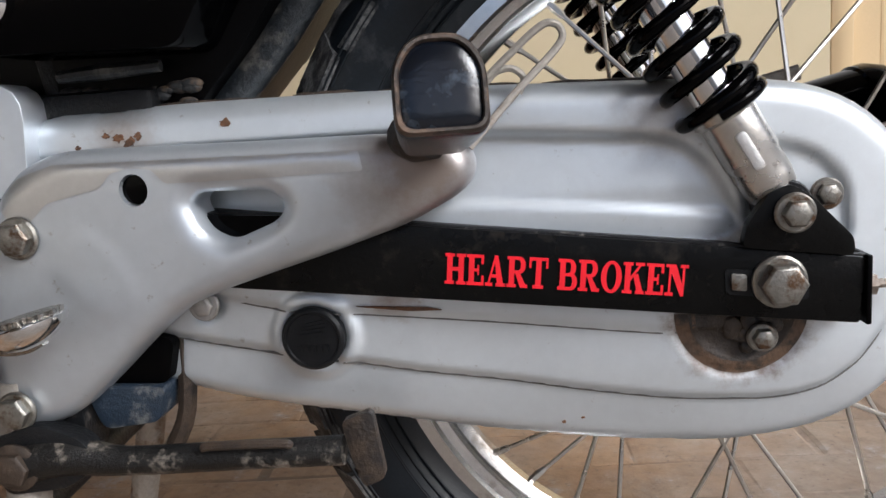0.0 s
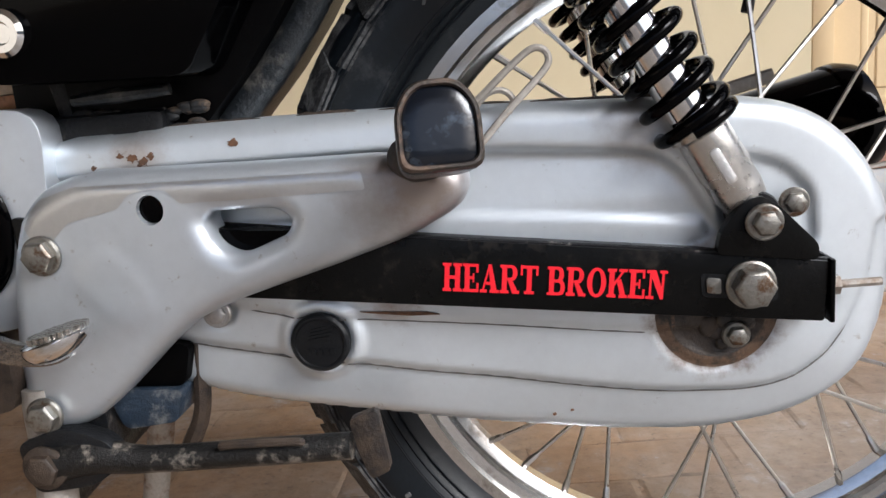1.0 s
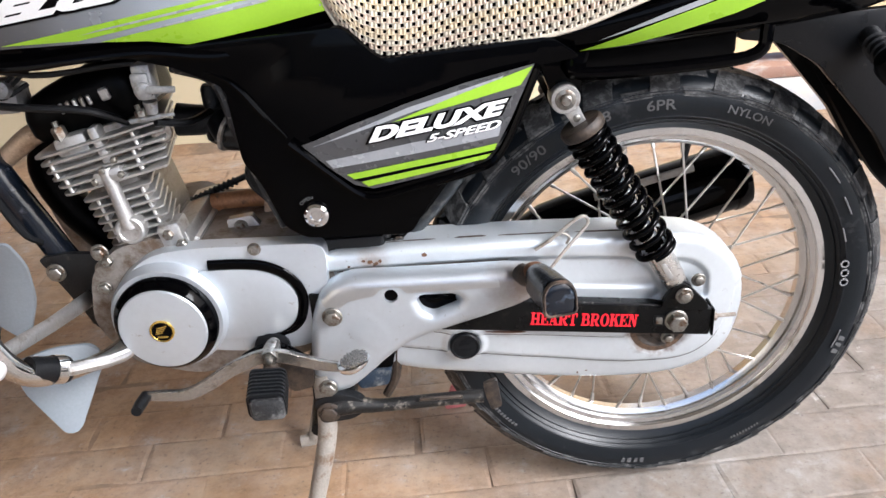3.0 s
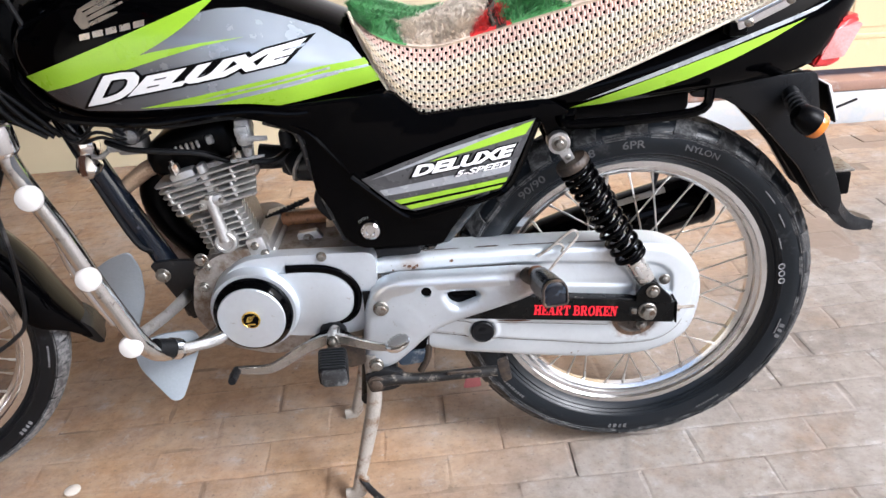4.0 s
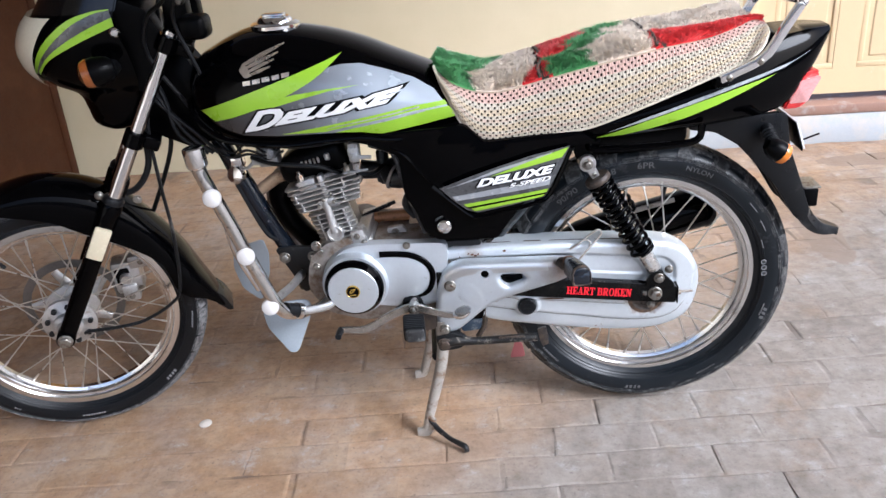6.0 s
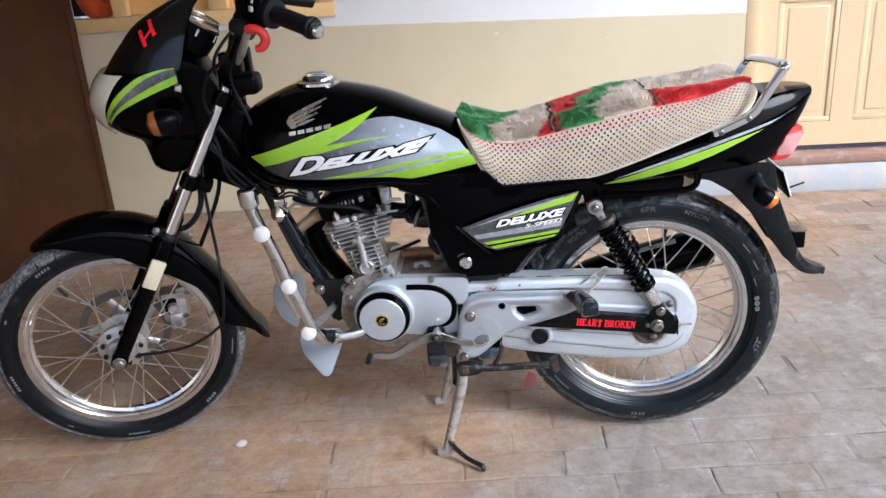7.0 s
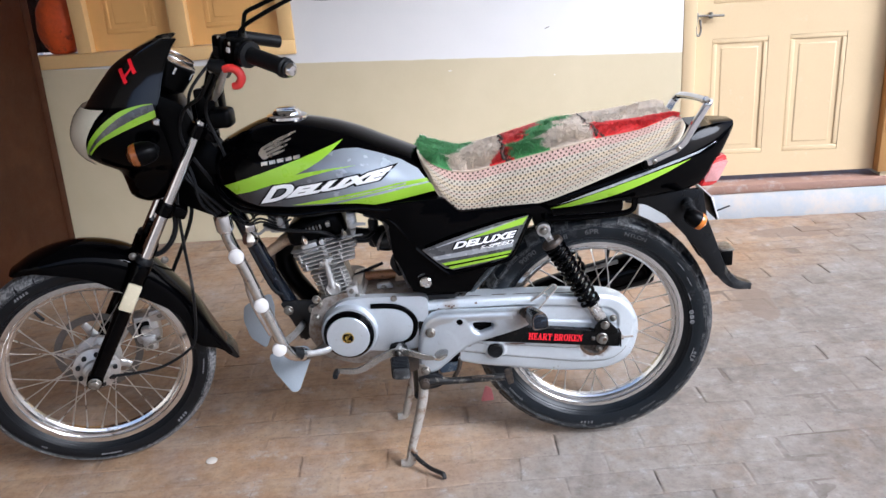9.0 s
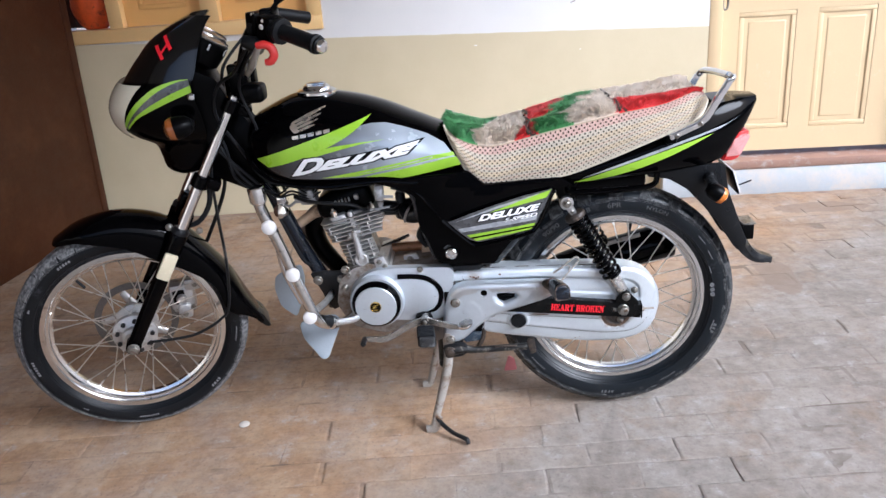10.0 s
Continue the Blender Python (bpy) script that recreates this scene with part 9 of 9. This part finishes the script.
        w = Vector((math.cos(a), math.sin(a), 0)) * rnd.uniform(0.0005, 0.0010)
        if w.cross(lean).z < 0:
            w = -w
        b = bms[kind]
        droop = Vector((lean.x, lean.y, 0)) * h * 0.35 - Vector((0, 0, h * 0.15))
        tip = p + lean * h + droop
        mid = p + lean * h * 0.6
        v = [b.verts.new(p - w), b.verts.new(p + w), b.verts.new(mid + w * 0.9), b.verts.new(mid - w * 0.9), b.verts.new(tip)]
        b.faces.new(v[:4])
        b.faces.new((v[3], v[2], v[4]))
        lie = (Vector((0.5 * lean.x, 0.5 * lean.y + 0.25 * u, 1.0)) + 0.5 * w.cross(lean).normalized()).normalized()
        lies[kind] += [lie] * 5
    names = {"fur_red": "red tufted pile", "fur_green": "green tufted pile", "fur_beige": "beige tufted pile", "fur_dark": "dark bands between the tufts"}
    for k, b in bms.items():
        me = bpy.data.meshes.new("pile")
        b.to_mesh(me)
        b.free()
        me.materials.append(M[k])
        for f in me.polygons:
            f.use_smooth = True
        me.normals_split_custom_set_from_vertices(lies[k])
        ob = new("tufted_top", me)
        ob.parent = sc
        tagged(ob, names[k], kind="stuff")
    # dark cords across the pile
    for x0, sl in ((-0.217, 0.0), (-0.020, -0.010)):
        line = []
        for u in np.linspace(-0.98, 0.98, 15):
            s0 = min(np.linspace(0.02, 0.98, 200), key=lambda q: abs(rug(float(q), float(u)).x - x0 - sl * u - 0.003 * math.sin(9 * u)))
            line.append(rug(float(s0), float(u)) + Vector((0, 0, 0.0040)))
        part("seam", pipe(line, 0.0034, 8, 2), "fur_dark", sc, "dark cord seam across the pile")
    # cloth backing in the colours of the pile
    ss, us = np.linspace(0.0, 1, 150), np.linspace(-1, 1, 41)
    pts = [[rug(float(s), float(u)) for u in us] for s in ss]
    me = bpy.data.meshes.new("backing")
    me.from_pydata([p for row in pts for p in row], [], [(i * 41 + j, i * 41 + j + 1, i * 41 + j + 42, i * 41 + j + 41) for i in range(149) for j in range(40)])
    kinds = ("fur_red", "fur_green", "fur_beige", "fur_dark")
    for k in kinds:
        me.materials.append(M[k])
    for f in me.polygons:
        f.use_smooth = True
        i, j = f.index // 40, f.index % 40
        f.material_index = kinds.index(colour(pts[i][j].x, float(us[j])))
    ob = new("backing", me)
    ob.parent = sc
    tagged(ob, "cloth backing under the pile")


seat_cover()

# litter on the paving
lit = bmesh.new()
plate(lit, rounded([(-0.30, 0.085), (-0.262, 0.088), (-0.268, 0.125), (-0.285, 0.135)], 0.006), 0.16, 0.166)
tagged(part("plastic_scrap", placed(lit, 0, -0.085), "pink"), "scrap of faded pink plastic lying by the rear tyre", "litter")
pet = bmesh.new()
lathe(pet, (-1.023, -0.067, 0.0), (0, 0, 1), [(0.014, 0), (0.015, 0.003), (0.008, 0.006), (0, 0.0065)], 14)
tagged(part("paper_scrap", pet, "petal"), "small whitish scrap lying on the bricks", "litter")


# ---- ground and paving ----
ground = bmesh.new()
box(ground, (-40, -40, -0.2), (40, 40, -0.022))
tagged(part("ground", ground, "yard", smooth=0), "dusty ground of the yard round the brick paving", "ground", kind="structure")
bed = bmesh.new()
box(bed, (-3.2, -5.4, -0.0215), (4.6, 1.80, -0.012))


def joint_level(x, y):
    """Height of the dusty fill in the joints: nearly flush in places, washed out in others."""
    a = noise.noise(Vector((x * 2.3, y * 2.3, 4.1))) + 0.6 * noise.noise(Vector((x * 9, y * 9, 1.7))) + 0.35 * noise.noise(Vector((x * 31, y * 31, 8.2)))
    return max(-0.0075, min(-0.0006, -0.0016 + 0.0046 * a))


xs, ys = [-3.2 + 0.03 * i for i in range(261)], [-5.4 + 0.03 * i for i in range(241)]
grid = [[bed.verts.new((x, y, joint_level(x, y))) for y in ys] for x in xs]
for i in range(260):
    for j in range(240):
        bed.faces.new((grid[i][j], grid[i + 1][j], grid[i + 1][j + 1], grid[i][j + 1]))
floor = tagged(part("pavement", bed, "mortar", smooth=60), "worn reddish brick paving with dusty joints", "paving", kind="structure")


def brick_mesh(name, seed):
    rnd = random.Random(seed)
    L, W, b = 0.2193, 0.0893, 0.0050
    bm = bmesh.new()
    low = [(-L / 2, -W / 2), (L / 2, -W / 2), (L / 2, W / 2), (-L / 2, W / 2)]
    mid = []
    for x, y in low:
        mid.append((x + rnd.uniform(-0.002, 0.002), y + rnd.uniform(-0.0016, 0.0016)))
    n = 4
    outer, inner = [], []
    for i in range(4):
        (x0, y0), (x1, y1) = mid[i], mid[(i + 1) % 4]
        steps = n if i % 2 == 0 else 2
        for k in range(steps):
            t = k / steps
            j = rnd.uniform(-0.0016, 0.0016) if k else 0
            x, y = x0 + (x1 - x0) * t + (j if i % 2 else 0), y0 + (y1 - y0) * t + (0 if i % 2 else j)
            outer.append((x, y))
            q = b * rnd.uniform(0.7, 1.5)
            inner.append((x * (1 - 2 * q / L), y * (1 - 1.7 * q / W)))
    a = [bm.verts.new((x, y, -0.02)) for x, y in outer]
    c = [bm.verts.new((x, y, -0.0015)) for x, y in outer]
    d = [bm.verts.new((x, y, rnd.uniform(-0.0008, 0.0))) for x, y in inner]
    for r0, r1 in ((a, c), (c, d)):
        for k in range(len(r0)):
            bm.faces.new((r0[k], r0[(k + 1) % len(r0)], r1[(k + 1) % len(r0)], r1[k]))
    bm.faces.new(d)
    me = bpy.data.meshes.new(name)
    bmesh.ops.recalc_face_normals(bm, faces=bm.faces)
    bm.to_mesh(me)
    bm.free()
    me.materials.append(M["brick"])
    return me


def paving():
    """Brick-on-edge paving in running bond; the nearest are pieces of their own, the rest one mesh."""
    kinds = [brick_mesh("brick", s) for s in range(8)]
    rnd = random.Random(11)
    turn = Matrix.Rotation(0.055, 4, "Z")
    cells = []
    for row in range(-57, 24):
        for col in range(-16, 22):
            x = col * 0.2215 + (0.11 if row % 2 else 0.0) + rnd.uniform(-0.006, 0.006) - 0.008
            y = row * 0.0915 - 0.0655
            cells.append((Vector((x, y, 0)), rnd.randrange(8), rnd.uniform(-0.006, 0.006), rnd.uniform(-0.0002, 0.0008), rnd.uniform(-0.010, 0.010), rnd.uniform(-0.004, 0.004)))
    cells = [c for c in cells if (turn @ c[0]).y < 1.62 - 0.02 * (turn @ c[0]).x and (turn @ c[0]).x > -3.05 and (turn @ c[0]).x < 4.45 and (turn @ c[0]).y > -5.3]
    cells.sort(key=lambda c: abs((turn @ c[0]).x + 0.25) + 1.2 * abs((turn @ c[0]).y - 0.1))
    shapes = []
    for me in kinds:
        shapes.append(([v.co.copy() for v in me.vertices], [tuple(p.vertices) for p in me.polygons]))
    verts, faces = [], []
    for i, (p, k, a, dz, rx, ry) in enumerate(cells):
        m = turn @ Matrix.Translation(p + Vector((0, 0, dz))) @ Euler((rx, ry, a)).to_matrix().to_4x4()
        if i < 300:
            ob = new("brick", kinds[k])
            ob.matrix_world = m
            ob.parent = floor
        else:
            n0 = len(verts)
            verts += [m @ v for v in shapes[k][0]]
            faces += [tuple(n0 + j for j in f) for f in shapes[k][1]]
    me = bpy.data.meshes.new("far_bricks")
    me.from_pydata(verts, [], faces)
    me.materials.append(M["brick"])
    ob = new("far_bricks", me)
    ob.parent = floor
    tagged(ob, "worn reddish paving bricks", kind="stuff")


paving()
